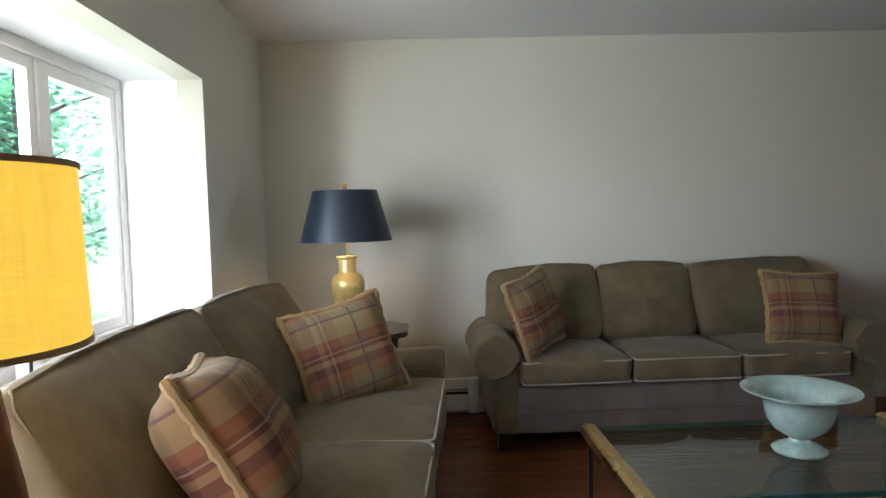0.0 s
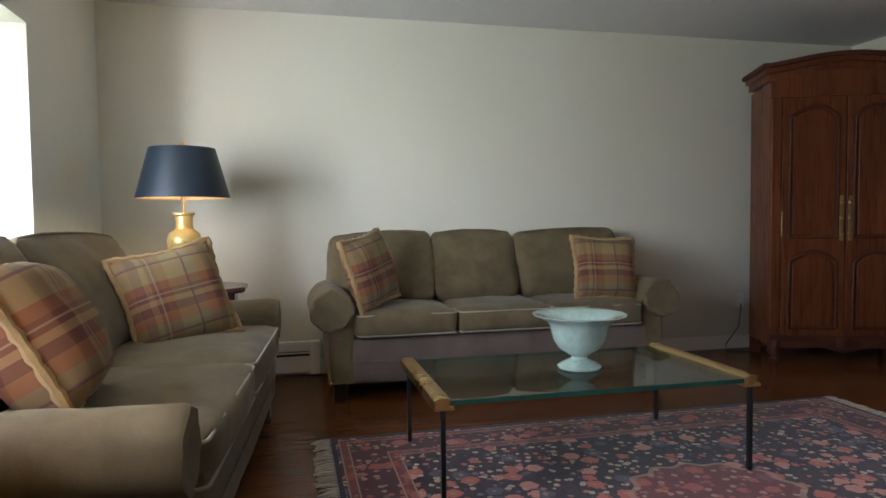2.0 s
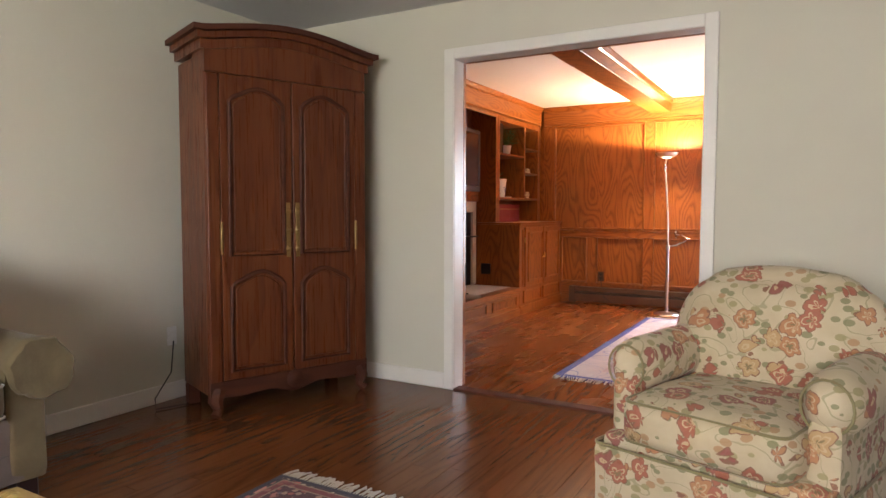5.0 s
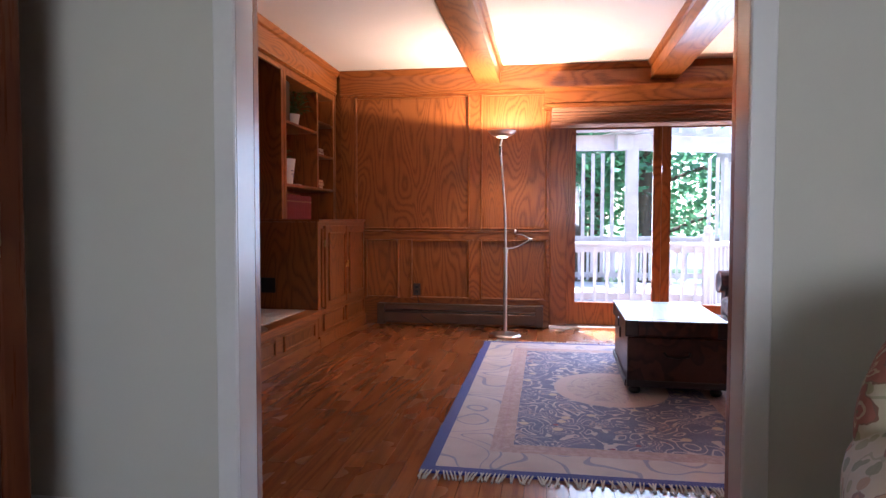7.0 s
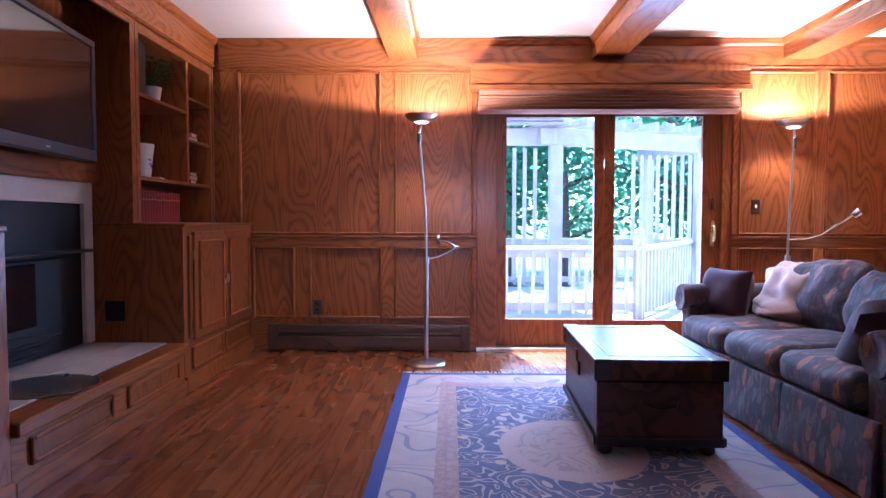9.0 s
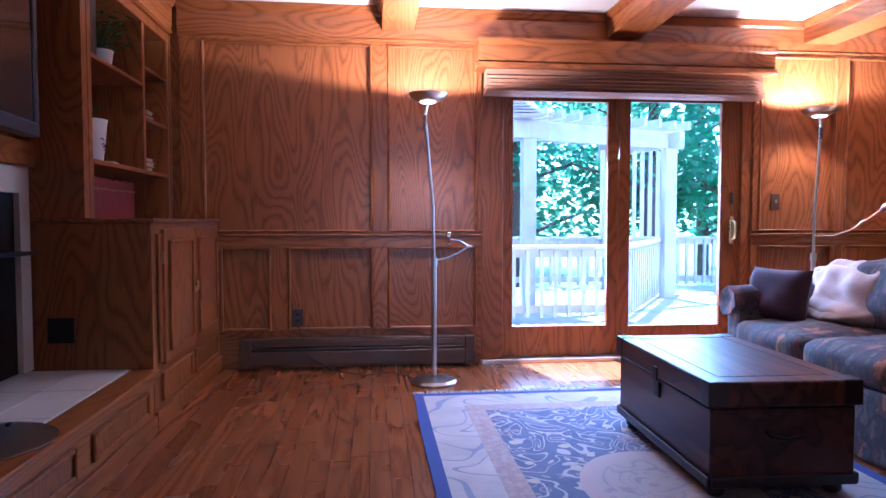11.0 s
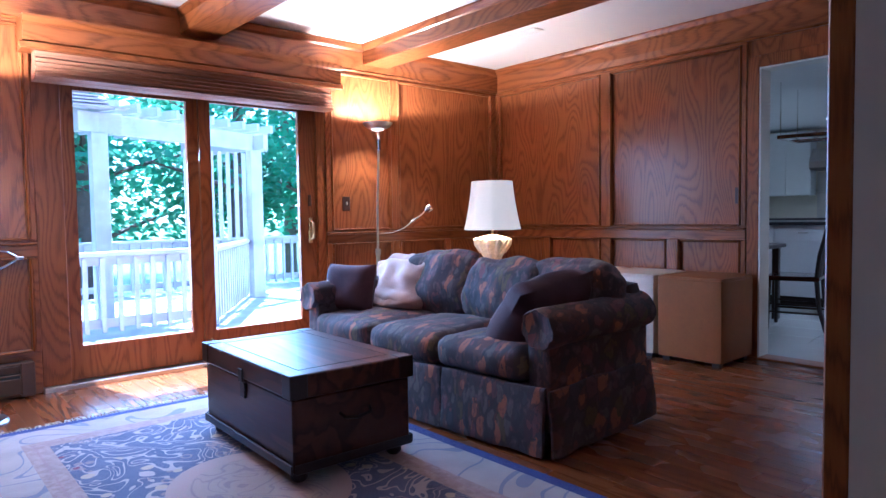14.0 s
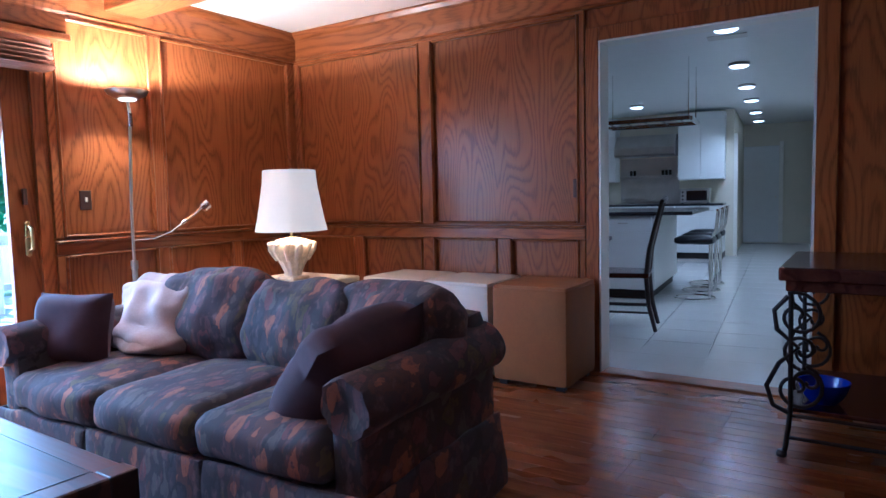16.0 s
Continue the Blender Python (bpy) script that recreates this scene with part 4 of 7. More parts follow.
def rolled_arm(r, panel_t, y0, y1, zc, z0, side, seed=0.0, n=16, seg=30, over=0.38):
    """An upholstered arm: upright panel under an overhanging roll, its front gathered into pleats."""
    b = soft(min(0, side * panel_t), max(0, side * panel_t), y0 + 0.03, y1, z0, zc + 0.02, 0.025, lump=0.005, seed=seed, n=8)
    rb = bmesh.new()
    cx = side * (panel_t * 0.5 + r * over)
    rings = []

    def ring(y, k, pleat):
        out = []
        for i in range(seg):
            a = 2 * math.pi * i / seg
            # the cloth hangs a little lower on the outside
            hang = 1 + 0.20 * max(0.0, math.cos(a - radians(218))) ** 2
            q = r * k * hang * (1 + pleat * math.sin(a * 7 + seed) + pleat * 0.6 * math.sin(a * 13 + 2 * seed))
            p = Vector((cx - side * q * math.cos(a), y, zc + q * math.sin(a)))
            p += noise.noise_vector(p * 8 + Vector((seed, 0, 0))) * 0.006
            out.append(rb.verts.new(p))
        return out
    for k, inset in ((0.10, 0.016), (0.40, 0.012), (0.72, 0.002), (0.93, 0.0)):
        rings.append(ring(y0 + inset, k, 0.05 if k > 0.2 else 0.0))
    for k in range(n + 1):
        rings.append(ring(y0 + 0.015 + (y1 - y0 - 0.015) * k / n, 1.0, 0.030 * max(0.0, 1 - k / 6)))
    for p, q in zip(rings, rings[1:]):
        for i in range(seg):
            j = (i + 1) % seg
            rb.faces.new((p[i], p[j], q[j], q[i]))
    rb.faces.new(rings[0])
    rb.faces.new(rings[-1][::-1])
    bmesh.ops.recalc_face_normals(rb, faces=rb.faces[:])
    return joined(b, rb)


def rolled_sofa(name, label, m, half, depth, backs, seats, fab, base_fab, pipe, back_h=0.98, seat_h=0.525, arm_t=0.155, arm_r=0.118, arm_z=0.545, back_half=1.03, lean=17):
    """A sofa with rolled arms, loose seat and tall back cushions; front towards -y."""
    s = thing(name, label, "sofa", m)
    yf, yb = -depth / 2, depth / 2
    inner = half - arm_t
    part("base", soft(-half + 0.02, half - 0.02, yf + 0.035, yb - 0.03, 0.10, 0.375, 0.025, lump=0.004, n=8), base_fab, s, smooth=True)
    part("piping", sweep([(-inner, yf + 0.033, 0.225), (0, yf + 0.030, 0.224), (inner, yf + 0.033, 0.225)], 0.004, 6), base_fab, s, smooth=True)
    part("back_frame", soft(-back_half + 0.05, back_half - 0.05, yb - 0.15, yb, 0.10, back_h - 0.14, 0.05, lump=0.004, n=8), fab, s, smooth=True)
    for side in (-1, 1):
        part("arm", rolled_arm(arm_r, arm_t, yf + 0.005, yb - 0.12, arm_z, 0.10, side, seed=side * 5.0 + half), fab, s, smooth=True, m=Matrix.Translation((side * inner, 0, 0)))
    w = 2 * inner / seats
    for i in range(seats):
        x0 = -inner + i * w
        c = part("seat_cushion", soft(x0 + 0.005, x0 + w - 0.005, yf, yb - 0.20, 0.372, seat_h, 0.040, puff=0.022, lump=0.007, seed=i * 3.1, n=14), fab, s, smooth=True)
        for z in (seat_h - 0.022, 0.385):
            part("piping", loop_piping(x0 + 0.010, x0 + w - 0.010, yf + 0.001, yb - 0.22, z, 0.03, 0.0055), pipe, c, smooth=True)
    tilt = pose(0, yb - 0.265, seat_h - 0.015, -lean)
    for i, (x0, x1, dl, dr) in enumerate(backs):
        h = (back_h - seat_h + 0.015) / math.cos(radians(lean)) - 0.02
        bc = soft(x0 + 0.006, x1 - 0.006, -0.105, 0.105, 0.0, h, 0.038, puff=0.028, lump=0.014, seed=i * 7.7 + 2 + half, n=16)
        for v in bc.verts:
            u, k = (v.co.x - x0) / (x1 - x0), max(0.0, v.co.z / h)
            v.co.z += k * k * (dl * (1 - u) + dr * u)
            v.co.y *= 1.06 - 0.50 * min(1.0, k) ** 2
        c = part("back_cushion", bc, fab, s, smooth=True, m=tilt)
        g = [(x0 + 0.014, 0.05), (x0 + 0.012, h - 0.05 + dl), (x0 + 0.035, h - 0.010 + dl), (x0 * 0.75 + x1 * 0.25, h + 0.008 + dl * 0.75 + dr * 0.25), ((x0 + x1) / 2, h + 0.012 + dl / 2 + dr / 2), (x0 * 0.25 + x1 * 0.75, h + 0.008 + dl * 0.25 + dr * 0.75), (x1 - 0.035, h - 0.010 + dr), (x1 - 0.012, h - 0.05 + dr), (x1 - 0.014, 0.05)]
        part("piping", sweep([(x, -0.088 * (1.06 - 0.50 * min(1.0, max(0.0, z) / h) ** 2), z) for x, z in g], 0.0055, 6), fab, c, smooth=True, m=tilt)
    for x in (-half + 0.07, half - 0.07):
        for y in (yf + 0.10, yb - 0.10):
            part("foot", bx(x - 0.04, x + 0.04, y - 0.04, y + 0.04, 0.0, 0.102, 0.006), M_TRUNK_D, s, "dark block foot")
    return s


def plaid_pillow(m, label, size=0.44, seed=0.0, thick=0.17):
    p = thing("throw_pillow", label, "pillow", m, "plaid throw pillows")
    c = part("cover", pillow(size, size, thick, seed=seed), M_PLAID, p, smooth=True)
    part("cord_trim", sweep(pillow_edge(size, size), [0.016 + 0.004 * math.sin(i * 2.3) for i in range(80)], 7, True), M_TRIMG, p, "twisted gold cord edging", smooth=True)
    return p


# sofa along the far wall and sofa under the window
rolled_sofa("sofa", "long sage-green velvet sofa with three cushions against the wall", pose(2.05, 4.375, 0), 1.075, 0.80, ((-1.03, -0.345, -0.02, 0.012), (-0.335, 0.245, 0.0, 0.0), (0.255, 1.03, -0.012, 0.012)), 3, M_SAGE, M_SAGE_D, M_PIPE)
rolled_sofa("sofa", "two-seat sage-green velvet sofa under the window", pose(0.17, 2.865, 0, 0, 0, 85.5), 1.06, 0.93, ((-1.02, -0.005, -0.02, 0.02), (0.005, 1.02, 0.015, 0.0)), 2, M_SAGE, M_SAGE, M_PIPE, back_h=0.995, arm_r=0.105, arm_z=0.535, lean=26)
plaid_pillow(pose(1.24, 4.16, 0.755, -14, -10, 52), "russet plaid throw pillow tilted on the long sofa", 0.44, 1.0)
plaid_pillow(pose(2.80, 4.19, 0.725, -20, 3, -5), "russet plaid throw pillow upright on the long sofa", 0.43, 2.0)
plaid_pillow(pose(0.26, 3.40, 0.715, -20, -11, 30), "russet plaid throw pillow in the corner of the window sofa", 0.47, 3.0, 0.20)
plaid_pillow(pose(0.09, 2.24, 0.745, -30, 4, 99), "russet plaid throw pillow leaning by the sofa arm", 0.45, 4.0, 0.28)


def armchair():
    """Skirted club chair, front towards -y."""
    c = thing("armchair", "cream armchair with rust and sage floral upholstery", "armchair", pose(4.327, 1.591, 0, 0, 0, -108))
    part("base", soft(-0.40, 0.40, -0.36, 0.36, 0.06, 0.33, 0.04, lump=0.004, n=8), M_FLORAL, c, smooth=True)
    # skirt of four hanging panels with corner pleats
    for nm, x0, x1, y0, y1 in (("skirt", -0.405, 0.405, -0.385, -0.365), ("skirt", -0.405, 0.405, 0.345, 0.365), ("skirt", -0.415, -0.395, -0.36, 0.34), ("skirt", 0.395, 0.415, -0.36, 0.34)):
        part(nm, soft(x0, x1, y0, y1, 0.02, 0.28, 0.008, lump=0.012, n=10), M_FLORAL, c, smooth=True)
    part("piping", loop_piping(-0.412, 0.412, -0.385, 0.365, 0.283, 0.03, 0.006), M_FLPIPE, c, smooth=True)
    st = part("seat_cushion", soft(-0.29, 0.29, -0.41, 0.22, 0.31, 0.49, 0.05, puff=0.025, lump=0.006, n=12), M_FLORAL, c, smooth=True)
    part("piping", loop_piping(-0.28, 0.28, -0.40, 0.20, 0.472), M_FLPIPE, st, smooth=True)
    part("piping", loop_piping(-0.28, 0.28, -0.40, 0.20, 0.33), M_FLPIPE, st, smooth=True)
    # rounded back
    b = soft(-0.36, 0.36, -0.11, 0.11, 0.0, 0.50, 0.10, puff=0.045, lump=0.006, n=14)
    for v in b.verts:
        t = max(0.0, v.co.z - 0.18) / 0.38
        v.co.x *= 1.04 - 0.30 * t ** 2.4
    part("backrest", b, M_FLORAL, c, smooth=True, m=pose(0, 0.22, 0.40, -10))
    part("back_frame", soft(-0.37, 0.37, 0.20, 0.36, 0.10, 0.72, 0.07, puff=0.02, n=8), M_FLORAL, c, smooth=True)
    for side in (-1, 1):
        a = part("arm", soft(-0.085, 0.085, -0.30, 0.30, 0.46, 0.66, 0.08, puff=0.012, lump=0.006, n=10, seed=side), M_FLORAL, c, smooth=True, m=Matrix.Translation((side * 0.345, 0.02, 0)))
        part("arm_panel", soft(-0.055, 0.055, -0.31, 0.33, 0.20, 0.52, 0.03, lump=0.004, n=8), M_FLORAL, c, smooth=True, m=Matrix.Translation((side * 0.345, 0.02, 0)))
        ring = [(side * 0.345 + 0.075 * math.cos(2 * math.pi * i / 18), -0.275, 0.56 + 0.085 * math.sin(2 * math.pi * i / 18)) for i in range(18)]
        part("piping", sweep(ring, 0.005, 6, True), M_FLPIPE, a, smooth=True)
    for x in (-0.33, 0.33):
        for y in (-0.29, 0.29):
            part("foot", lathe([(0.0, 0.0), (0.022, 0.0), (0.028, 0.03), (0.03, 0.065), (0.0, 0.065)], 12, x, y), M_TRUNK_D, c)


armchair()


# ---- rugs ----
def rug(name, label, x0, x1, y0, y1, mat, fringe_len=0.075):
    """A woven rug with cotton fringes on its two short ends."""
    cx, cy, hx, hy = (x0 + x1) / 2, (y0 + y1) / 2, (x1 - x0) / 2, (y1 - y0) / 2
    r = thing(name, label, "rug", pose(cx, cy, 0))
    b = bmesh.new()
    bmesh.ops.create_grid(b, x_segments=40, y_segments=30, size=1)
    for v in b.verts:
        e = 0.006 * noise.noise(Vector((v.co.y * 4, v.co.x, cx))) if abs(abs(v.co.x) - 1) < 1e-4 else 0
        f = 0.006 * noise.noise(Vector((v.co.x * 4, v.co.y, cy))) if abs(abs(v.co.y) - 1) < 1e-4 else 0
        v.co = (v.co.x * hx + e, v.co.y * hy + f, 0.011 + 0.0015 * noise.noise(Vector((v.co.x * 5, v.co.y * 5, 0))))
    bmesh.ops.solidify(b, geom=b.faces[:], thickness=0.009)
    part("woven_field", b, mat, r, smooth=False)
    for s in (-1, 1):
        fb = bmesh.new()
        rnd = random.Random(s + 5)
        y = -hy + 0.006
        while y < hy - 0.005:
            l = fringe_len * rnd.uniform(0.75, 1.1)
            dy = rnd.uniform(-0.022, 0.022)
            px = s * hx
            sweep([(px - s * 0.01, y, 0.010), (px + s * l * 0.4, y + dy * 0.4, 0.010 + rnd.uniform(0, 0.004)), (px + s * l, y + dy, 0.004)], [0.0035, 0.0040, 0.0045], 4, bm=fb)
            y += rnd.uniform(0.011, 0.018)
        tagged(part("fringe", fb, M_FRINGE, r, "off-white cotton fringe"), kind="stuff")
    return r


rug("area_rug", "navy and rose Persian rug with white fringe on the wood floor", 0.93, 3.76, 1.38, 3.37, persian("persian_pile", 1.415, 0.995))
rug("area_rug", "slate-blue sculpted rug with beige border and cobalt edge", 5.98, 8.84, 1.187, 2.95, chinese("chinese_pile", 1.43, 0.88), 0.06)


# ---- coffee table and bowl ----
def coffee_table():
    x0, x1, y0, y1, z = 1.27, 2.64, 2.52, 3.24, 0.396
    t = thing("coffee_table", "brass and glass coffee table with slim dark legs", "table", pose(0, 0, 0))
    part("tabletop", bx(x0 + 0.055, x1 - 0.055, y0, y1, z - 0.02, z, 0.003), M_TABLEGLASS, t, "clear greenish plate glass")
    for ya, yb in ((y0 - 0.0015, y0 - 0.0005), (y1 + 0.0005, y1 + 0.0015)):
        part("glass_edge", bx(x0 + 0.056, x1 - 0.056, ya, yb, z - 0.019, z - 0.001), M_TABLEEDGE, t)
    for a in (x0, x1 - 0.075):
        s = prism([(a, z - 0.035), (a + 0.075, z - 0.035), (a + 0.075, z - 0.021), (a + 0.058, z - 0.021), (a + 0.058, z + 0.003), (a + 0.06, z + 0.010), (a + 0.02, z + 0.014), (a, z + 0.004)], y0 - 0.008, y1 + 0.008, "y", 0.002)
        part("end_rail", s, M_BRASS, t, "polished brass end rail")
        for y in (y0 - 0.002, y1 - 0.018):
            part("leg", bx(a + 0.026, a + 0.044, y, y + 0.02, 0.012 if y < 3 else 0.012, z - 0.0355, 0.002), M_BLACK, t, "dark bronze flat leg")


coffee_table()
b = lathe([(0.0, 0.004), (0.070, 0.0), (0.092, 0.005), (0.096, 0.014), (0.072, 0.030), (0.038, 0.046), (0.034, 0.056), (0.056, 0.070), (0.094, 0.095), (0.114, 0.130), (0.122, 0.165), (0.130, 0.195), (0.152, 0.215), (0.186, 0.228), (0.203, 0.238), (0.204, 0.242), (0.196, 0.243), (0.160, 0.232), (0.130, 0.214), (0.114, 0.188), (0.104, 0.140), (0.080, 0.105), (0.0, 0.082)], 48)
bowl = thing("pedestal_bowl", "pale celadon footed bowl with flared rim on the glass table", "bowl", pose(2.0, 2.865, 0.3965))
part("bowl_body", b, M_CELADON, bowl, smooth=True)


# ---- armoire ----
def armoire():
    """Arched two-door armoire set across the corner, front towards -y."""
    a = thing("armoire", "dark fruitwood armoire with arched top and carved doors", "armoire", pose(4.60, 4.07, 0, 0, 0, -21))
    W, D, H = 0.505, 0.45, 2.105
    part("carcass", bx(-W, W, 0.03, D, 0.12, H - 0.10, 0.006), M_ARMOIRE, a)
    n = 24
    top = [(-W - 0.07 + 2 * (W + 0.07) * i / n, 0) for i in range(n + 1)]
    def rise(x):
        u = x / (W + 0.07)
        return 0.068 * max(0.0, math.cos(min(1.0, abs(u) / 0.92) * math.pi / 2)) ** 1.15
    for nm, dz, hh, out, lab in (("cornice", 0.0, 0.030, 0.075, "moulded arched cornice"), ("cornice_lip", -0.035, 0.035, 0.050, ""), ("cornice_neck", -0.085, 0.05, 0.025, "")):
        k = (W + out - 0.005) / (W + 0.07)
        up = [(x * k, H + dz + hh + rise(x)) for x, _ in top]
        dn = [(x * k, H + dz + rise(x)) for x, _ in reversed(top)]
        part(nm, prism(up + dn, 0.03 - out, D, "y"), M_ARMOIRE_D if nm == "cornice" else M_ARMOIRE, a, lab)
    up = [(x * (W - 0.001) / (W + 0.07), H - 0.083 + rise(x)) for x, _ in top]
    part("frieze", prism(up + [(W, H - 0.20), (-W, H - 0.20)], 0.012, 0.20, "y"), M_ARMOIRE, a)
    for sx in (-1, 1):
        part("side_post", bx(sx * W - 0.075 if sx > 0 else -W, sx * W if sx > 0 else -W + 0.075, 0.005, 0.029, 0.14, H - 0.21, 0.010, 2), M_ARMOIRE, a)
        x0, x1 = (0.004, W - 0.078) if sx > 0 else (-W + 0.078, -0.004)
        d = part("door", bx(x0, x1, 0.008, 0.029, 0.20, H - 0.205, 0.004), M_ARMOIRE, a)
        for z0, z1, shape in ((0.25, 0.80, 1), (0.90, 1.83, 1)):
            xa, xb = x0 + 0.05, x1 - 0.055
            def edge(off):
                pts = [(xa + off, z0 + off), (xb - off, z0 + off)]
                for i in range(13):
                    u = i / 12
                    x = xb - off + (xa - xb + 2 * off) * u
                    v = u if sx > 0 else 1 - u
                    pts.append((x, z1 - off - 0.075 + 0.062 * math.sin(math.pi * v ** 1.15) ** 1.3 + (0.018 if 0.05 < v < 0.95 else 0)))
                return pts
            part("panel", prism(edge(0.02), -0.001, 0.0075, "y", 0.006), M_ARMOIRE, d)
            part("moulding", sweep([(x, 0.004, z) for x, z in edge(0.0)], 0.012, 7, True), M_ARMOIRE_D, d, "carved dark moulding", smooth=True)
        ex = x0 + 0.026 if sx > 0 else x1 - 0.026
        part("escutcheon", bx(ex - 0.013, ex + 0.013, 0.0045, 0.0078, 0.88, 1.20, 0.001), M_BRASS_OLD, d, "long pierced brass escutcheon")
        for zz in (0.93, 1.04, 1.15):
            part("rosette", lathe([(0.0, 0.0), (0.019, 0.0), (0.012, 0.006), (0.0, 0.009)], 12), M_BRASS_OLD, d, smooth=True, m=pose(ex, 0.0044, zz, 90))
        hx = sx * (W - 0.035)
        for zz in (1.00,):
            part("hinge", lathe([(0.0, -0.09), (0.009, -0.09), (0.007, -0.06), (0.011, -0.055), (0.009, 0.0), (0.011, 0.055), (0.007, 0.06), (0.009, 0.09), (0.0, 0.09)], 10), M_BRASS_OLD, a, smooth=True, m=pose(sx * (W - 0.077), 0.004, zz))
        part("foot", sweep([(sx * (W - 0.05), 0.04, 0.15), (sx * (W - 0.03), 0.02, 0.09), (sx * (W - 0.045), 0.015, 0.04), (sx * (W - 0.02), -0.005, 0.012)], [0.05, 0.042, 0.028, 0.03], 8), M_ARMOIRE_D, a, smooth=True)
        part("foot", bx(sx * W - 0.07 if sx > 0 else -W, sx * W if sx > 0 else -W + 0.07, D - 0.08, D - 0.01, 0.0, 0.12, 0.006), M_ARMOIRE_D, a)
    ap = [(-W, 0.20), (-W, 0.10)] + [(-W + 2 * W * i / 24, 0.115 - 0.035 * math.sin(math.pi * 3 * i / 24) ** 2 * (1 if 8 <= i <= 16 else 0.3) + 0.0) for i in range(1, 24)] + [(W, 0.10), (W, 0.20)]
    part("apron", prism(ap, 0.004, 0.029, "y"), M_ARMOIRE_D, a, "scalloped carved apron")
    part("shell_carving", lathe([(0.0, 0.02), (0.03, 0.012), (0.055, 0.0)], 14), M_ARMOIRE_D, a, smooth=True, m=pose(0, 0.004, 0.15, 90))


armoire()


# ---- end tables and lamps of the living room ----
def octagon_table():
    t = thing("end_table", "dark mahogany octagonal end table beside the sofa", "table", pose(0.20, 4.17, 0))
    o = [(0.32 * math.cos(radians(22.5 + 45 * i)) / math.cos(radians(22.5)), 0.32 * math.sin(radians(22.5 + 45 * i)) / math.cos(radians(22.5))) for i in range(8)]
    part("tabletop", prism(o, 0.66, 0.69, bevel=0.008), M_MAHOG, t)
    part("apron", prism([(x * 0.82, y * 0.82) for x, y in o], 0.56, 0.66, bevel=0.004), M_MAHOG, t)
    for i in range(4):
        a = radians(45 + 90 * i)
        part("leg", sweep([(0.2 * math.cos(a), 0.2 * math.sin(a), 0.56), (0.2 * math.cos(a), 0.2 * math.sin(a), 0.0)], [0.024, 0.015], 8), M_MAHOG, t, smooth=True)
    part("shelf", prism([(x * 0.66, y * 0.66) for x, y in o], 0.16, 0.18, bevel=0.004), M_MAHOG, t)


octagon_table()


def shade_mesh(r0, r1, z0, z1, th=0.003, seg=48, pleat=0.0):
    prof = [(r0, z0), (r1, z1), (r1 - th, z1), (r0 - th, z0), (r0, z0)]
    b = lathe(prof, seg)
    return b


def gold_lamp():
    l = thing("table_lamp", "gold ceramic vase lamp with navy shade, lit", "lamp", pose(0.20, 4.10, 0.6905))
    part("plinth", lathe([(0.0, 0.0), (0.075, 0.0), (0.078, 0.012), (0.062, 0.03), (0.0, 0.03)], 24), M_BRASS_OLD, l, smooth=True)
    part("vase", lathe([(0.045, 0.031), (0.058, 0.045), (0.062, 0.08), (0.076, 0.16), (0.088, 0.23), (0.091, 0.27), (0.080, 0.305), (0.052, 0.325), (0.046, 0.335), (0.046, 0.40), (0.058, 0.41), (0.058, 0.42), (0.0, 0.42)], 36), M_GOLD, l, smooth=True)
    part("stem", lathe([(0.008, 0.421), (0.008, 0.52), (0.0, 0.52)], 10), M_BRASS, l)
    s = part("shade", shade_mesh(0.25, 0.175, 0.50, 0.775), M_NAVY, l, "flared navy paper shade", smooth=True)
    part("lining", lathe([(0.246, 0.501), (0.171, 0.774)], 48), M_SHADE_IN, s, smooth=True)
    part("harp", sweep([(0, -0.005, 0.47), (0.06, 0, 0.60), (0.05, 0, 0.72), (0, 0, 0.775), (-0.05, 0, 0.72), (-0.06, 0, 0.60), (0, 0.005, 0.47)], 0.003, 6), M_BRASS, l)
    part("finial", lathe([(0.0, 0.776), (0.012, 0.778), (0.008, 0.79), (0.015, 0.80), (0.006, 0.812), (0.0, 0.815)], 12), M_BRASS, l, smooth=True)
    part("spider", sweep([(-0.172, 0, 0.772), (0.172, 0, 0.772)], 0.0025, 6), M_BRASS, l)
    part("bulb", lathe([(0.0, 0.545), (0.018, 0.55), (0.030, 0.59), (0.024, 0.62), (0.0, 0.632)], 12), M_BULB, l, smooth=True)


gold_lamp()


def square_table():
    t = thing("end_table", "dark mahogany square end table by the sofa arm", "table", pose(-0.19, 1.48, 0.042))
    part("tabletop", bx(-0.29, 0.29, -0.26, 0.26, 0.67, 0.70, 0.010, 2), M_MAHOG, t)
    part("body", bx(-0.265, 0.265, -0.24, 0.24, 0.12, 0.668, 0.004), M_MAHOG, t)
    part("drawer", bx(0.266, 0.276, -0.20, 0.20, 0.50, 0.64, 0.004), M_MAHOG, t)
    for x in (-0.24, 0.24):
        for y in (-0.215, 0.215):
            part("foot", bx(x - 0.025, x + 0.025, y - 0.025, y + 0.025, -0.042, 0.119, 0.004), M_MAHOG, t)


square_table()


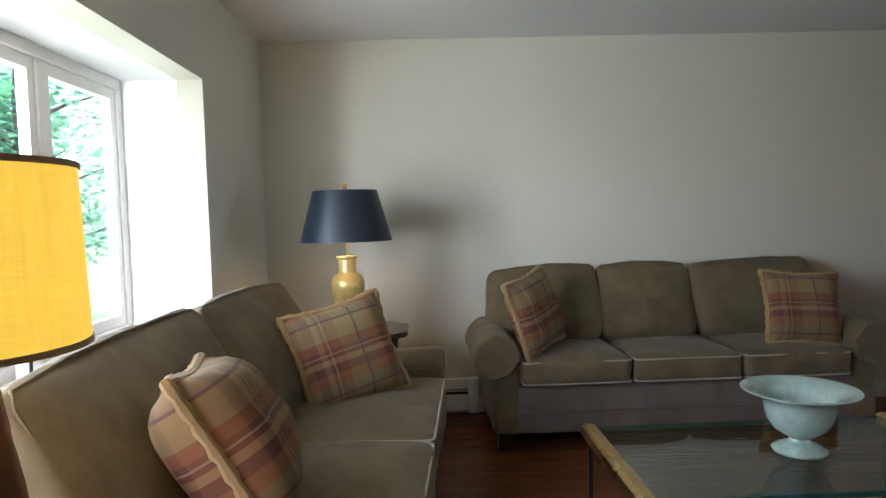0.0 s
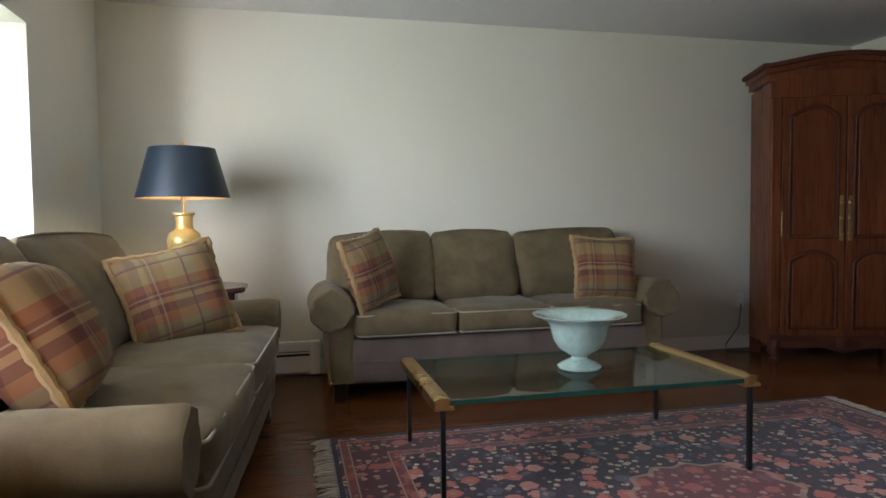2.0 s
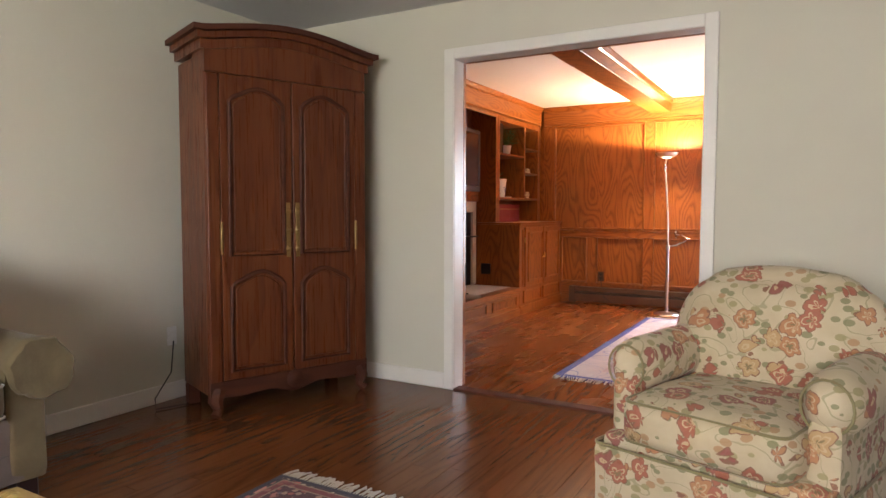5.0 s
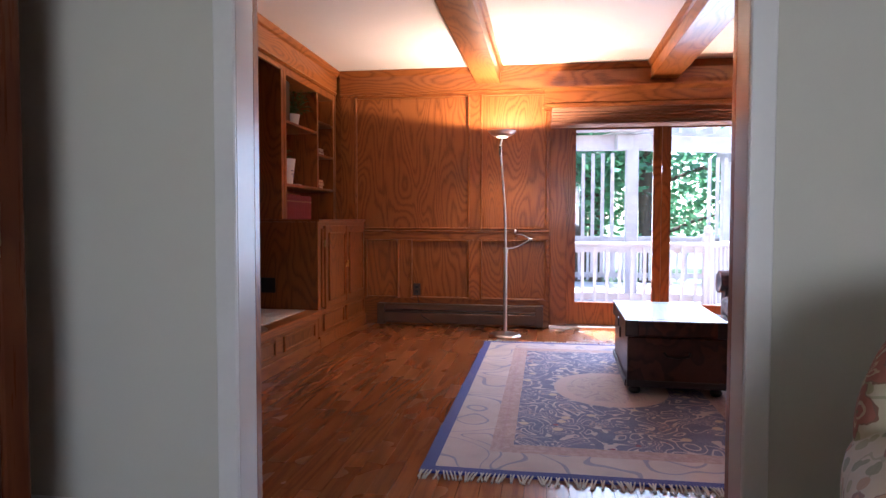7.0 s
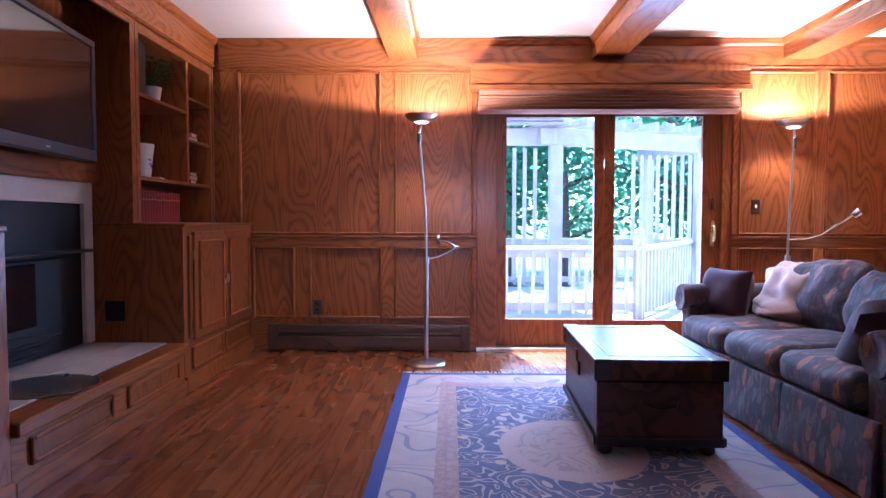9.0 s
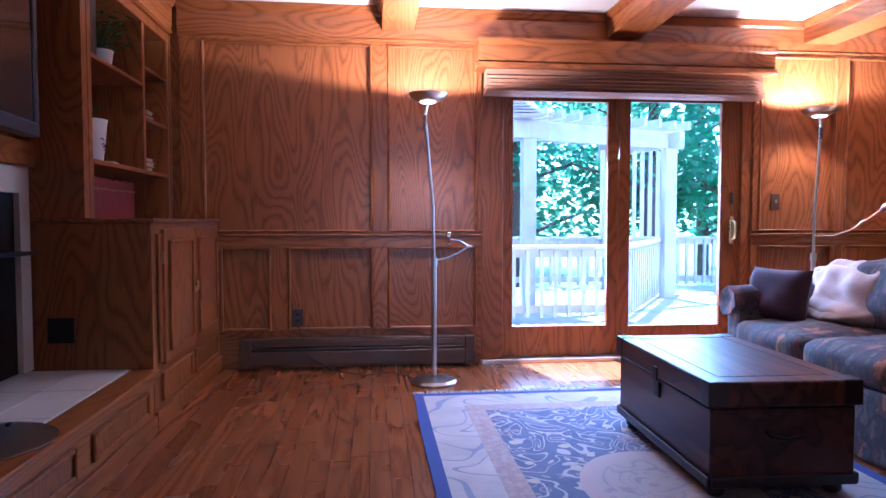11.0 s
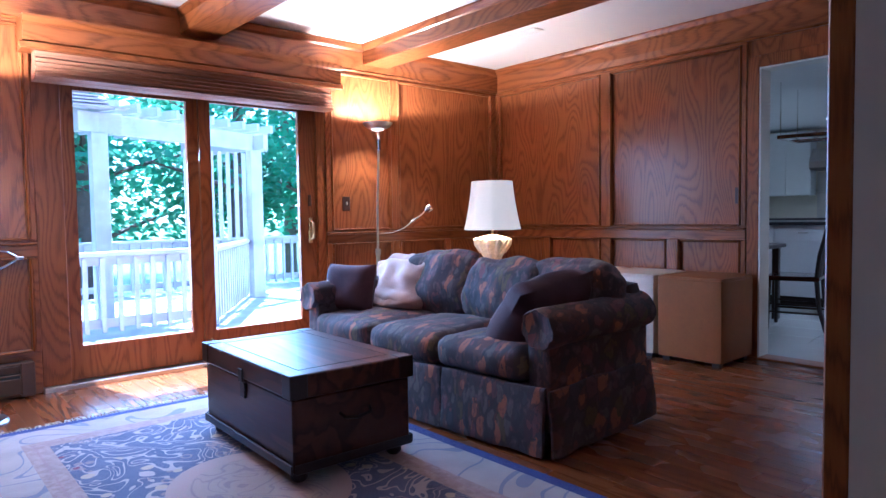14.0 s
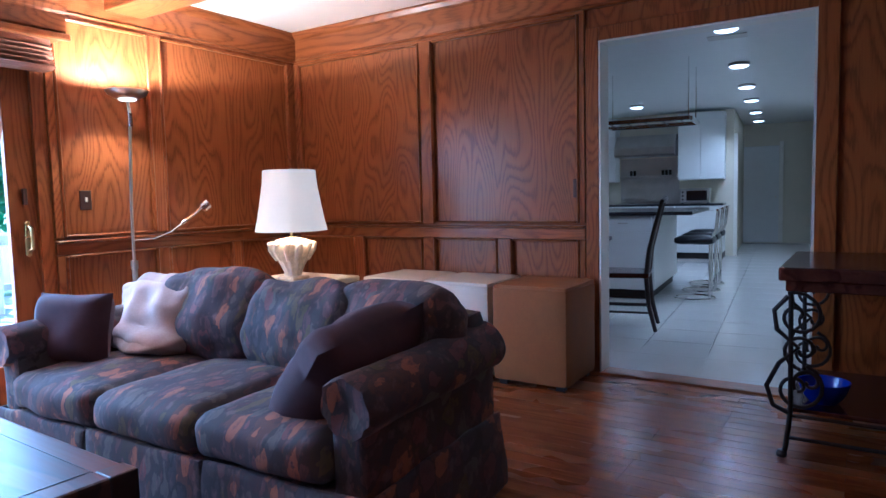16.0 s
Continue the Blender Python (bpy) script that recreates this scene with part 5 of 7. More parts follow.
def linen_lamp():
    l = thing("table_lamp", "textured bronze lamp with yellow linen drum shade, lit", "lamp", pose(-0.085, 1.50, 0.7425))
    b = lathe([(0.0, 0.0), (0.094, 0.0), (0.098, 0.008)] + [(0.096 - 0.050 * (i / 14) ** 1.1, 0.02 + 0.325 * i / 14) for i in range(15)] + [(0.030, 0.352), (0.016, 0.36), (0.0, 0.36)], 48)
    for v in b.verts:
        k = 1 + 0.05 * noise.noise(v.co * 45)
        v.co.x *= k
        v.co.y *= k
    part("base", b, M_BRONZE, l, "hammered bronze column base", smooth=True)
    part("stem", lathe([(0.008, 0.361), (0.008, 0.44), (0.0, 0.44)], 10), M_BRASS, l)
    part("shade", shade_mesh(0.178, 0.170, 0.398, 0.678), M_SHADE_Y, l, "glowing yellow linen drum shade", smooth=True)
    for r, z in ((0.1805, 0.397), (0.1735, 0.669)):
        part("shade_band", lathe([(r, z), (r - 0.001, z + 0.010), (r - 0.003, z + 0.010), (r - 0.003, z), (r, z)], 40), M_TRIMG, l)
    part("bulb", lathe([(0.0, 0.46), (0.018, 0.465), (0.030, 0.50), (0.024, 0.54), (0.0, 0.55)], 12), M_BULB, l, smooth=True)


linen_lamp()


# ---- living-room heater, outlet, cord, sill pieces ----
def baseboard_heater(name, label, x0, x1, y0, y1, h, run, face, mat, fin):
    """Long low convector with an open slot under its top. run: x or y; face: the way it faces."""
    u = thing(name, label, "heater")
    lo, hi = (y0, y1) if run == "x" else (x0, x1)
    a, c = (x0, x1) if run == "x" else (y0, y1)
    f = hi if face > 0 else lo
    k = lo if face > 0 else hi
    s = face
    def strip(p, z0, z1, q, nm, m2, inset=0.0):
        g0, g1 = sorted((p, q))
        return part(nm, bx(a + inset, c - inset, g0, g1, z0, z1, 0.003) if run == "x" else bx(g0, g1, a + inset, c - inset, z0, z1, 0.003), m2, u)
    strip(k, 0.02, h, k + s * 0.006, "back_plate", mat)
    strip(k + s * 0.0065, h - 0.012, h, f - s * 0.012, "top_plate", mat)
    strip(f - s * 0.008, 0.035, h * 0.60, f, "front_panel", mat)
    strip(f - s * 0.020, h * 0.74, h - 0.0125, f - s * 0.012, "damper", mat)
    strip(f - s * 0.024, h * 0.66, h * 0.70, f - s * 0.012, "slat", mat)
    strip(k + s * 0.0065, 0.06, h * 0.70, f - s * 0.026, "heating_core", fin, 0.03)
    for e0, e1 in ((a - 0.002, a + 0.07), (c - 0.07, c + 0.002)):
        g0, g1 = sorted((k, f + s * 0.004))
        part("end_cap", bx(e0, e1, g0, g1, 0.015, h + 0.004, 0.005) if run == "x" else bx(g0, g1, e0, e1, 0.015, h + 0.004, 0.005), mat, u)
    return u


baseboard_heater("baseboard_heater", "white enamel baseboard heater along the far wall", -0.38, 0.955, 4.705, 4.770, 0.24, "x", -1, M_HEATWHITE, M_BLACK)
o = thing("wall_outlet", "white plastic wall outlet", "outlet", pose(4.29, 4.784, 0.39))
part("plate", bx(-0.035, 0.035, -0.006, 0, -0.057, 0.057, 0.003), M_OUTLETW, o)
for z in (-0.028, 0.012):
    part("socket", bx(-0.015, 0.015, -0.009, -0.0062, z, z + 0.026, 0.002), M_OUTLETW, o)
o = thing("power_cord", "thin dark cord hanging from the outlet", "cord")
part("cable", sweep([(4.29, 4.765, 0.36), (4.25, 4.74, 0.18), (4.12, 4.72, 0.05), (4.08, 4.66, 0.008), (4.25, 4.6, 0.006)], 0.004, 6), M_BLACK, o, smooth=True)
def mug():
    m = thing("mug", "white ceramic mug on the window sill", "mug", pose(-0.72, 2.74, WZ0 + 0.0045, 0, 0, -60))
    part("cup", lathe([(0.0, 0.0), (0.040, 0.0), (0.046, 0.006), (0.047, 0.098), (0.044, 0.100), (0.042, 0.096), (0.041, 0.010), (0.0, 0.008)], 28), M_POT, m, smooth=True)
    part("handle", sweep([(0.045, 0, 0.080), (0.070, 0, 0.080), (0.082, 0, 0.055), (0.070, 0, 0.028), (0.045, 0, 0.024)], 0.006, 8), M_BLACK, m, "dark curved handle", smooth=True)


mug()
# ---- den: built-in wall ----
YF, YS, YB = 4.21, 4.50, 4.855     # base front, shelf front, back


def raised_panel(parent, x0, x1, z0, z1, y, nm="panel"):
    """A sunk panel with a bead round it, on a front facing -y."""
    p = part(nm, bx(x0, x1, y - 0.004, y - 0.0005, z0, z1, 0.002), M_OAK_Z, parent)
    b = bx(x0, x0 + 0.018, y - 0.016, y - 0.0045, z0, z1, 0.005)
    bx(x1 - 0.018, x1, y - 0.016, y - 0.0045, z0, z1, 0.005, bm=b)
    bx(x0 + 0.018, x1 - 0.018, y - 0.016, y - 0.0045, z0, z0 + 0.018, 0.005, bm=b)
    bx(x0 + 0.018, x1 - 0.018, y - 0.016, y - 0.0045, z1 - 0.018, z1, 0.005, bm=b)
    part("bead", b, M_OAK_Z, p)
    return p


def base_cabinet(x0, x1, mirror=False):
    c = thing("cabinet", "oak base cabinet with two panelled doors and ring pulls", "cabinet")
    part("body", bx(x0, x1, YF, YB - 0.001, 0.0, 1.0, 0.003), M_OAK_Z, c)
    part("cabinet_top", bx(x0 - 0.005, x1, YF - 0.012, YB - 0.002, 1.001, 1.022, 0.005), M_OAK_X, c)
    part("plinth", bx(x0, x1, YF - 0.016, YF - 0.0005, 0.0, 0.10, 0.004), M_OAK_X, c)
    xa = x0 + 0.12
    w = (x1 - 0.11 - x0 - 0.12 - 0.01) / 2
    # near-black sheet on the solid body: the door gaps' shade as colour
    part("reveal", bx(xa + 0.002, x1 - 0.112, YF - 0.004, YF - 0.0005, 0.31, 0.965), M_DARK, c)
    for i in range(2):
        a = xa + i * (w + 0.01)
        s = bx(a, a + w, YF - 0.022, YF - 0.0045, 0.305, 0.97, 0.004)
        d = part("door", s, M_OAK_Z, c)
        raised_panel(d, a + 0.055, a + w - 0.055, 0.36, 0.915, YF - 0.0225)
        hx = a + w - 0.022 if i == 0 else a + 0.022
        part("ring_pull", sweep([(hx + 0.016 * math.cos(t), YF - 0.030, 0.635 + 0.028 * math.sin(t)) for t in [2 * math.pi * k / 14 for k in range(14)]], 0.004, 6, True), M_BRASS, d, "brass ring pull", smooth=True)
        part("hinge", bx((a - 0.010 if i == 0 else a + w), (a if i == 0 else a + w + 0.010), YF - 0.024, YF - 0.006, 0.80, 0.86), M_BRASS_OLD, d)
    raised_panel(c, x0 + 0.06, x0 + 0.10, 0.32, 0.95, YF)
    for a, e in ((x0 + 0.10, (x0 + x1) / 2 - 0.03), ((x0 + x1) / 2 + 0.03, x1 - 0.08)):
        raised_panel(c, a, e, 0.125, 0.265, YF)
    return c


base_cabinet(8.31, 9.628)
base_cabinet(5.50, 6.775)


def bookcase(x0, x1):
    b = thing("bookcase", "built-in oak bookcase with open shelves", "bookcase")
    part("side", bx(x0, x0 + 0.045, YS, YB - 0.001, 1.024, 2.225, 0.003), M_OAK_Z, b)
    part("side", bx(x1 - 0.045, x1, YS, YB - 0.001, 1.024, 2.225, 0.003), M_OAK_Z, b)
    part("back", bx(x0 + 0.046, x1 - 0.046, YB - 0.014, YB - 0.002, 1.024, 2.18), M_OAK_Z, b)
    part("head", bx(x0 + 0.046, x1 - 0.046, YS, YB - 0.015, 2.165, 2.225, 0.003), M_OAK_X, b)
    dv = x0 + 0.75
    part("divider", bx(dv, dv + 0.04, YS + 0.002, YB - 0.015, 1.31, 2.164, 0.003), M_OAK_Z, b)
    part("shelf", bx(x0 + 0.046, x1 - 0.046, YS + 0.001, YB - 0.015, 1.285, 1.309, 0.003), M_OAK_X, b)
    part("shelf", bx(x0 + 0.046, dv - 0.001, YS + 0.003, YB - 0.015, 1.79, 1.812, 0.003), M_OAK_X, b)
    for z in (1.60, 1.90):
        part("shelf", bx(dv + 0.041, x1 - 0.046, YS + 0.003, YB - 0.015, z, z + 0.022, 0.003), M_OAK_X, b)
    return b


bookcase(8.365, 9.60)
bookcase(5.50, 6.72)
structure("trim_builtin_stile", bx(9.602, 9.628, YS - 0.004, YB, 1.024, 2.225, 0.002), M_OAK_Z)
structure("builtin_header", bx(6.73, 8.36, YS, YS + 0.02, 2.19, 2.30), M_OAK_X)


def fireplace():
    f = thing("fireplace", "tiled fireplace with a black steel insert", "fireplace")
    x0, x1 = 6.79, 8.30
    part("surround", bx(x0, x0 + 0.10, 4.74, 4.80, 0.322, 1.255), M_TILE, f)
    part("surround", bx(x1 - 0.085, x1, 4.74, 4.80, 0.322, 1.255), M_TILE, f)
    part("surround", bx(x0 + 0.10, x1 - 0.085, 4.74, 4.80, 1.135, 1.255), M_TILE, f)
    part("insert", bx(x0 + 0.101, x1 - 0.086, 4.765, 4.82, 0.322, 1.134), M_BLACK, f, "black steel stove insert")
    part("hood_shelf", bx(x0 + 0.13, x1 - 0.10, 4.66, 4.764, 0.86, 0.875, 0.003), M_BLACK, f)
    part("mouth", bx(x0 + 0.30, x1 - 0.30, 4.745, 4.764, 0.42, 0.84, 0.01), M_BLACKBOX, f)
    d = part("stove_door", bx(x0 + 0.33, x1 - 0.55, 4.730, 4.744, 0.50, 0.82, 0.006), M_SCREEN, f)
    for x in (7.34, 7.42):
        part("handle", bx(x, x + 0.022, 4.675, 4.729, 0.62, 0.76, 0.008, 2), M_BRASS_OLD, d, "wood and brass handle")
    for i in range(7):
        part("vent_slat", bx(x0 + 0.36, x1 - 0.45, 4.735, 4.7445, 0.345 + i * 0.020, 0.355 + i * 0.020), M_BLACK, f)
    part("mantel_beam", bx(x0 - 0.03, x1 + 0.02, 4.715, 4.80, 1.257, 1.37, 0.006), M_OAK_X, f, "plain oak mantel board")


fireplace()


def hearth():
    h = tagged(new("hearth"), "raised tiled hearth with an oak panelled front", "hearth", kind="structure")
    x0, x1 = 6.777, 8.308
    part("hearth_core", bx(x0, x1, YF + 0.002, YB, 0, 0.285), M_OAK_X, h)
    part("nosing", bx(x0, x1, YF - 0.030, YF + 0.10, 0.252, 0.3105, 0.006), M_OAK_X, h)
    n = 4
    w = (x1 - x0) / n
    for i in range(n):
        for j, (a, c) in enumerate(((YF + 0.102, 4.52), (4.523, 4.80))):
            part("tile", bx(x0 + i * w + 0.0015, x0 + (i + 1) * w - 0.0015, a, c - 0.002, 0.286, 0.312, 0.0015), M_TILE, h)
    for a in range(2):
        raised_panel(h, x0 + 0.10 + a * 0.74, x0 + 0.10 + a * 0.74 + 0.60, 0.115, 0.225, YF + 0.0015)
    part("plinth", bx(x0, x1, YF - 0.016, YF + 0.0015, 0, 0.085, 0.004), M_OAK_X, h)
    return h


hearth()
o = thing("hearth_plate", "round dark steel plate lying on the hearth", "plate", pose(7.28, 4.40, 0.3125))
part("disc", lathe([(0.0, 0.0), (0.21, 0.0), (0.213, 0.004), (0.205, 0.007), (0.0, 0.006)], 48), M_STEEL, o, smooth=True)
part("knob", lathe([(0.0, 0.007), (0.012, 0.007), (0.010, 0.018), (0.0, 0.02)], 12, 0.16, 0.0), M_BLACK, o)
# panelling over the mantel, inside the niche
structure("niche_panel", bx(6.73, 8.36, YB - 0.05, YB - 0.001, 1.38, 2.30), M_OAK_Z)
for x in (6.725, 8.305):
    structure("niche_side", bx(x, x + 0.055, YS + 0.001, YB - 0.051, 1.024, 2.30), M_OAK_Z)
o = thing("wall_outlet", "dark wall outlet in the niche side", "outlet", pose(8.3085, 4.62, 0.50))
part("plate", bx(-0.006, 0, -0.06, 0.06, -0.06, 0.06, 0.004), M_BLACK, o)


def television():
    t = thing("television", "large dark flat-screen television on a wall bracket", "television", pose(7.52, 4.52, 1.685, 0, 0, 6))
    part("housing", bx(-0.53, 0.53, 0.0, 0.055, -0.325, 0.325, 0.008, 2), M_TVFRAME, t)
    part("screen", bx(-0.485, 0.485, -0.003, -0.0005, -0.265, 0.285), M_SCREEN, t, "glossy black screen")
    part("bezel", bx(-0.53, 0.53, -0.010, -0.0005, -0.325, -0.268, 0.004), M_TVFRAME, t)
    part("bezel", bx(-0.53, 0.53, -0.010, -0.0005, 0.288, 0.325, 0.004), M_TVFRAME, t)
    for x in (-0.53, 0.488):
        part("bezel", bx(x, x + 0.042, -0.010, -0.0005, -0.267, 0.287, 0.004), M_TVFRAME, t)
    part("bracket", bx(-0.15, 0.15, 0.056, 0.27, -0.12, 0.12, 0.004), M_BLACK, t)
    part("badge", bx(-0.02, 0.02, -0.012, -0.0105, -0.302, -0.294), M_STEEL, t)


television()
# things on the shelves
o = thing("loudspeaker", "tall black loudspeaker on the shelf", "speaker", pose(8.52, 4.68, 1.8125))
part("cabinet_box", bx(-0.095, 0.095, -0.12, 0.12, 0, 0.345, 0.006), M_BLACKBOX, o)
part("grille", bx(-0.09, 0.09, -0.128, -0.1205, 0.01, 0.335, 0.004), M_BLACK, o)


def pot_plant(m, label, pr, ph, leaves, spread, up, mark=False, seed=1):
    p = thing("pot_plant", label, "plant", m)
    part("pot", lathe([(0.0, 0.0), (pr * 0.72, 0.0), (pr * 0.78, 0.01), (pr, ph * 0.9), (pr * 1.04, ph), (pr * 0.93, ph), (pr * 0.9, ph * 0.86), (0.0, ph * 0.86)], 24), M_POT, p, smooth=True)
    rnd = random.Random(seed)
    if mark:
        for i in range(5):
            a = -1.57 + rnd.uniform(-0.3, 0.3)
            part("brush_mark", sweep([(0.92 * pr * math.cos(a + d), 0.92 * pr * math.sin(a + d), ph * (0.28 + 0.06 * i + e)) for d, e in ((-0.14, 0.0), (0.0, 0.03), (0.16, -0.02))], 0.003, 5), M_BLUEGLAZE, p)
    st, lf = bmesh.new(), bmesh.new()
    for i in range(leaves):
        a, r, z = rnd.uniform(0, 6.28), spread * rnd.uniform(0.25, 1.0), ph + up * rnd.uniform(0.1, 1.0)
        tip = Vector((r * math.cos(a), r * math.sin(a), z))
        if tip.y > 0.09:
            tip.y = 0.09
        sweep([(0, 0, ph * 0.86), (tip.x * 0.4, tip.y * 0.4, (ph + z) / 2 + 0.02), tip], 0.0018, 4, bm=st)
        d = Vector((math.cos(a), math.sin(a), rnd.uniform(-0.5, 0.4))).normalized()
        s = d.cross(Vector((0, 0, 1))).normalized()
        l, w = rnd.uniform(0.030, 0.052), rnd.uniform(0.014, 0.022)
        q = [lf.verts.new(tip - d * l * 0.4), lf.verts.new(tip + s * w + Vector((0, 0, 0.006))), lf.verts.new(tip + d * l), lf.verts.new(tip - s * w + Vector((0, 0, 0.006))), lf.verts.new(tip + d * l * 0.2)]
        for k in range(4):
            lf.faces.new((q[k], q[(k + 1) % 4], q[4]))
    part("stalks", st, M_LEAF, p)
    tagged(part("foliage", lf, M_LEAF, p, "small green leaves"), kind="stuff")
    return p


pot_plant(pose(8.86, 4.63, 1.8125), "leafy green plant in a white pot on the shelf", 0.060, 0.115, 70, 0.16, 0.20, seed=4)
pot_plant(pose(8.60, 4.60, 1.3095), "white pot with blue brush marks holding sprigs", 0.088, 0.21, 16, 0.05, 0.14, True, seed=9)
rnd = random.Random(3)
x = 8.545
while x < 9.10:
    w, h = 0.040, 0.205 + rnd.uniform(-0.004, 0.004)
    k = thing("book", "dark red cloth-bound book in a matching set", "book", pose(x + w / 2, 4.64, 1.0225), "red encyclopedia set")
    part("cover", prism([(-w / 2, -0.075), (0, -0.081), (w / 2 - 0.001, -0.075), (w / 2 - 0.001, 0.075), (-w / 2, 0.075)], 0.0, h), M_REDBOOK, k)
    part("spine_band", bx(-w / 2 + 0.004, w / 2 - 0.005, -0.0815, -0.0795, h * 0.72, h * 0.76), M_BRASS_OLD, k)
    x += w + 0.0015
for x0, z0, n in ((9.30, 1.6225, 2), (9.28, 1.3095, 3)):
    for i in range(n):
        k = thing("book", "red and cream book lying flat on the shelf", "book", pose(x0 + rnd.uniform(-0.01, 0.01), 4.62, z0 + i * 0.0275, 0, 0, rnd.uniform(-8, 8)), "flat books")
        part("pages", bx(-0.068, 0.07, -0.088, 0.09, 0.003, 0.023), M_PAPER, k)
        b = bx(-0.073, 0.073, -0.095, 0.095, 0.0, 0.003)
        bx(-0.073, 0.073, -0.095, 0.095, 0.0235, 0.0265, bm=b)
        bx(-0.074, -0.0705, -0.095, 0.095, 0.003, 0.0235, bm=b)
        part("cover", b, M_REDBOOK if i % 2 == 0 else M_PAPER, k)
o = thing("magazine", "thin pale magazine beside the pot", "magazine", pose(8.74, 4.58, 1.3095, 0, 0, 12))
part("sheets", bx(-0.07, 0.07, -0.06, 0.06, 0, 0.010, 0.002), M_PAPER, o)

# ---- den: heater, valance, shade, switches ----
baseboard_heater("baseboard_heater", "bronze enamel baseboard heater under the panelling", 9.545, 9.630, 2.475, 4.06, 0.212, "y", -1, M_HEATBROWN, M_BLACK)


def valance():
    v = thing("valance", "oak valance box above the sliding door", "valance")
    y0, y1 = 0.385, 2.475
    prof = [(9.631, 2.035), (9.45, 2.035), (9.445, 2.06), (9.43, 2.075), (9.43, 2.165), (9.415, 2.178), (9.405, 2.20), (9.405, 2.215), (9.631, 2.215)]
    part("box", prism(prof, y0, y1, "y"), M_OAK_Y, v)
    part("lip", bx(9.415, 9.449, y0 - 0.02, y1 + 0.02, 2.025, 2.062, 0.006), M_OAK_Y, v)


valance()


def woven_shade():
    s = thing("roman_shade", "woven wood Roman shade folded up under the valance", "blind")
    y0, y1 = 0.44, 2.41
    part("headrail", bx(9.50, 9.60, y0, y1, 2.0, 2.033), M_CANE, s)
    for i in range(5):
        z = 2.0 - i * 0.026
        k = 0.006 * (i % 2)
        part("fold", prism([(9.60, z), (9.52 - k, z + 0.002), (9.475 - 0.006 * i, z - 0.014), (9.50 - k, z - 0.032), (9.60, z - 0.030)], y0 - 0.002 * i, y1 + 0.002 * i, "y", 0.003), M_CANE, s)


woven_shade()


def wall_plate(x, y, z, face, kind):
    o = thing("wall_outlet" if kind == "outlet" else "light_switch", "brown plastic outlet on the panelling" if kind == "outlet" else "brown plastic light switch on the panelling", "outlet" if kind == "outlet" else "switch", pose(x, y, z, 0, 0, {"-x": -90, "+y": 180}[face]))
    part("plate", bx(-0.036, 0.036, -0.007, 0, -0.058, 0.058, 0.003), M_SWITCH, o)
    if kind == "outlet":
        for q in (-0.034, 0.010):
            part("socket", bx(-0.016, 0.016, -0.0095, -0.0072, q, q + 0.026, 0.003), M_BLACK, o)
    else:
        part("toggle", bx(-0.006, 0.006, -0.018, -0.0072, -0.010, 0.016, 0.002), M_OUTLETW, o)


wall_plate(9.6485, 0.225, 1.15, "-x", "switch")
wall_plate(9.6485, 3.69, 0.345, "-x", "outlet")
wall_plate(7.215, -1.5385, 1.15, "+y", "switch")
o = thing("power_cord", "dark cord running from the outlet to the lamp", "cord")
part("cable", sweep([(9.635, 3.69, 0.32), (9.54, 3.62, 0.10), (9.50, 3.45, 0.006), (9.35, 3.25, 0.006), (9.42, 3.05, 0.006), (9.25, 2.93, 0.006)], 0.004, 6), M_BLACK, o, smooth=True)
o = thing("ceiling_vent", "white slotted ceiling air vent", "vent", pose(8.55, -0.75, CEIL - 0.006))
part("frame", bx(-0.15, 0.15, -0.06, 0.06, 0, 0.0075, 0.003), M_OUTLETW, o)
for i in range(4):
    part("slat", bx(-0.13, 0.13, -0.045 + i * 0.025, -0.035 + i * 0.025, -0.004, -0.0005), M_OUTLETW, o)


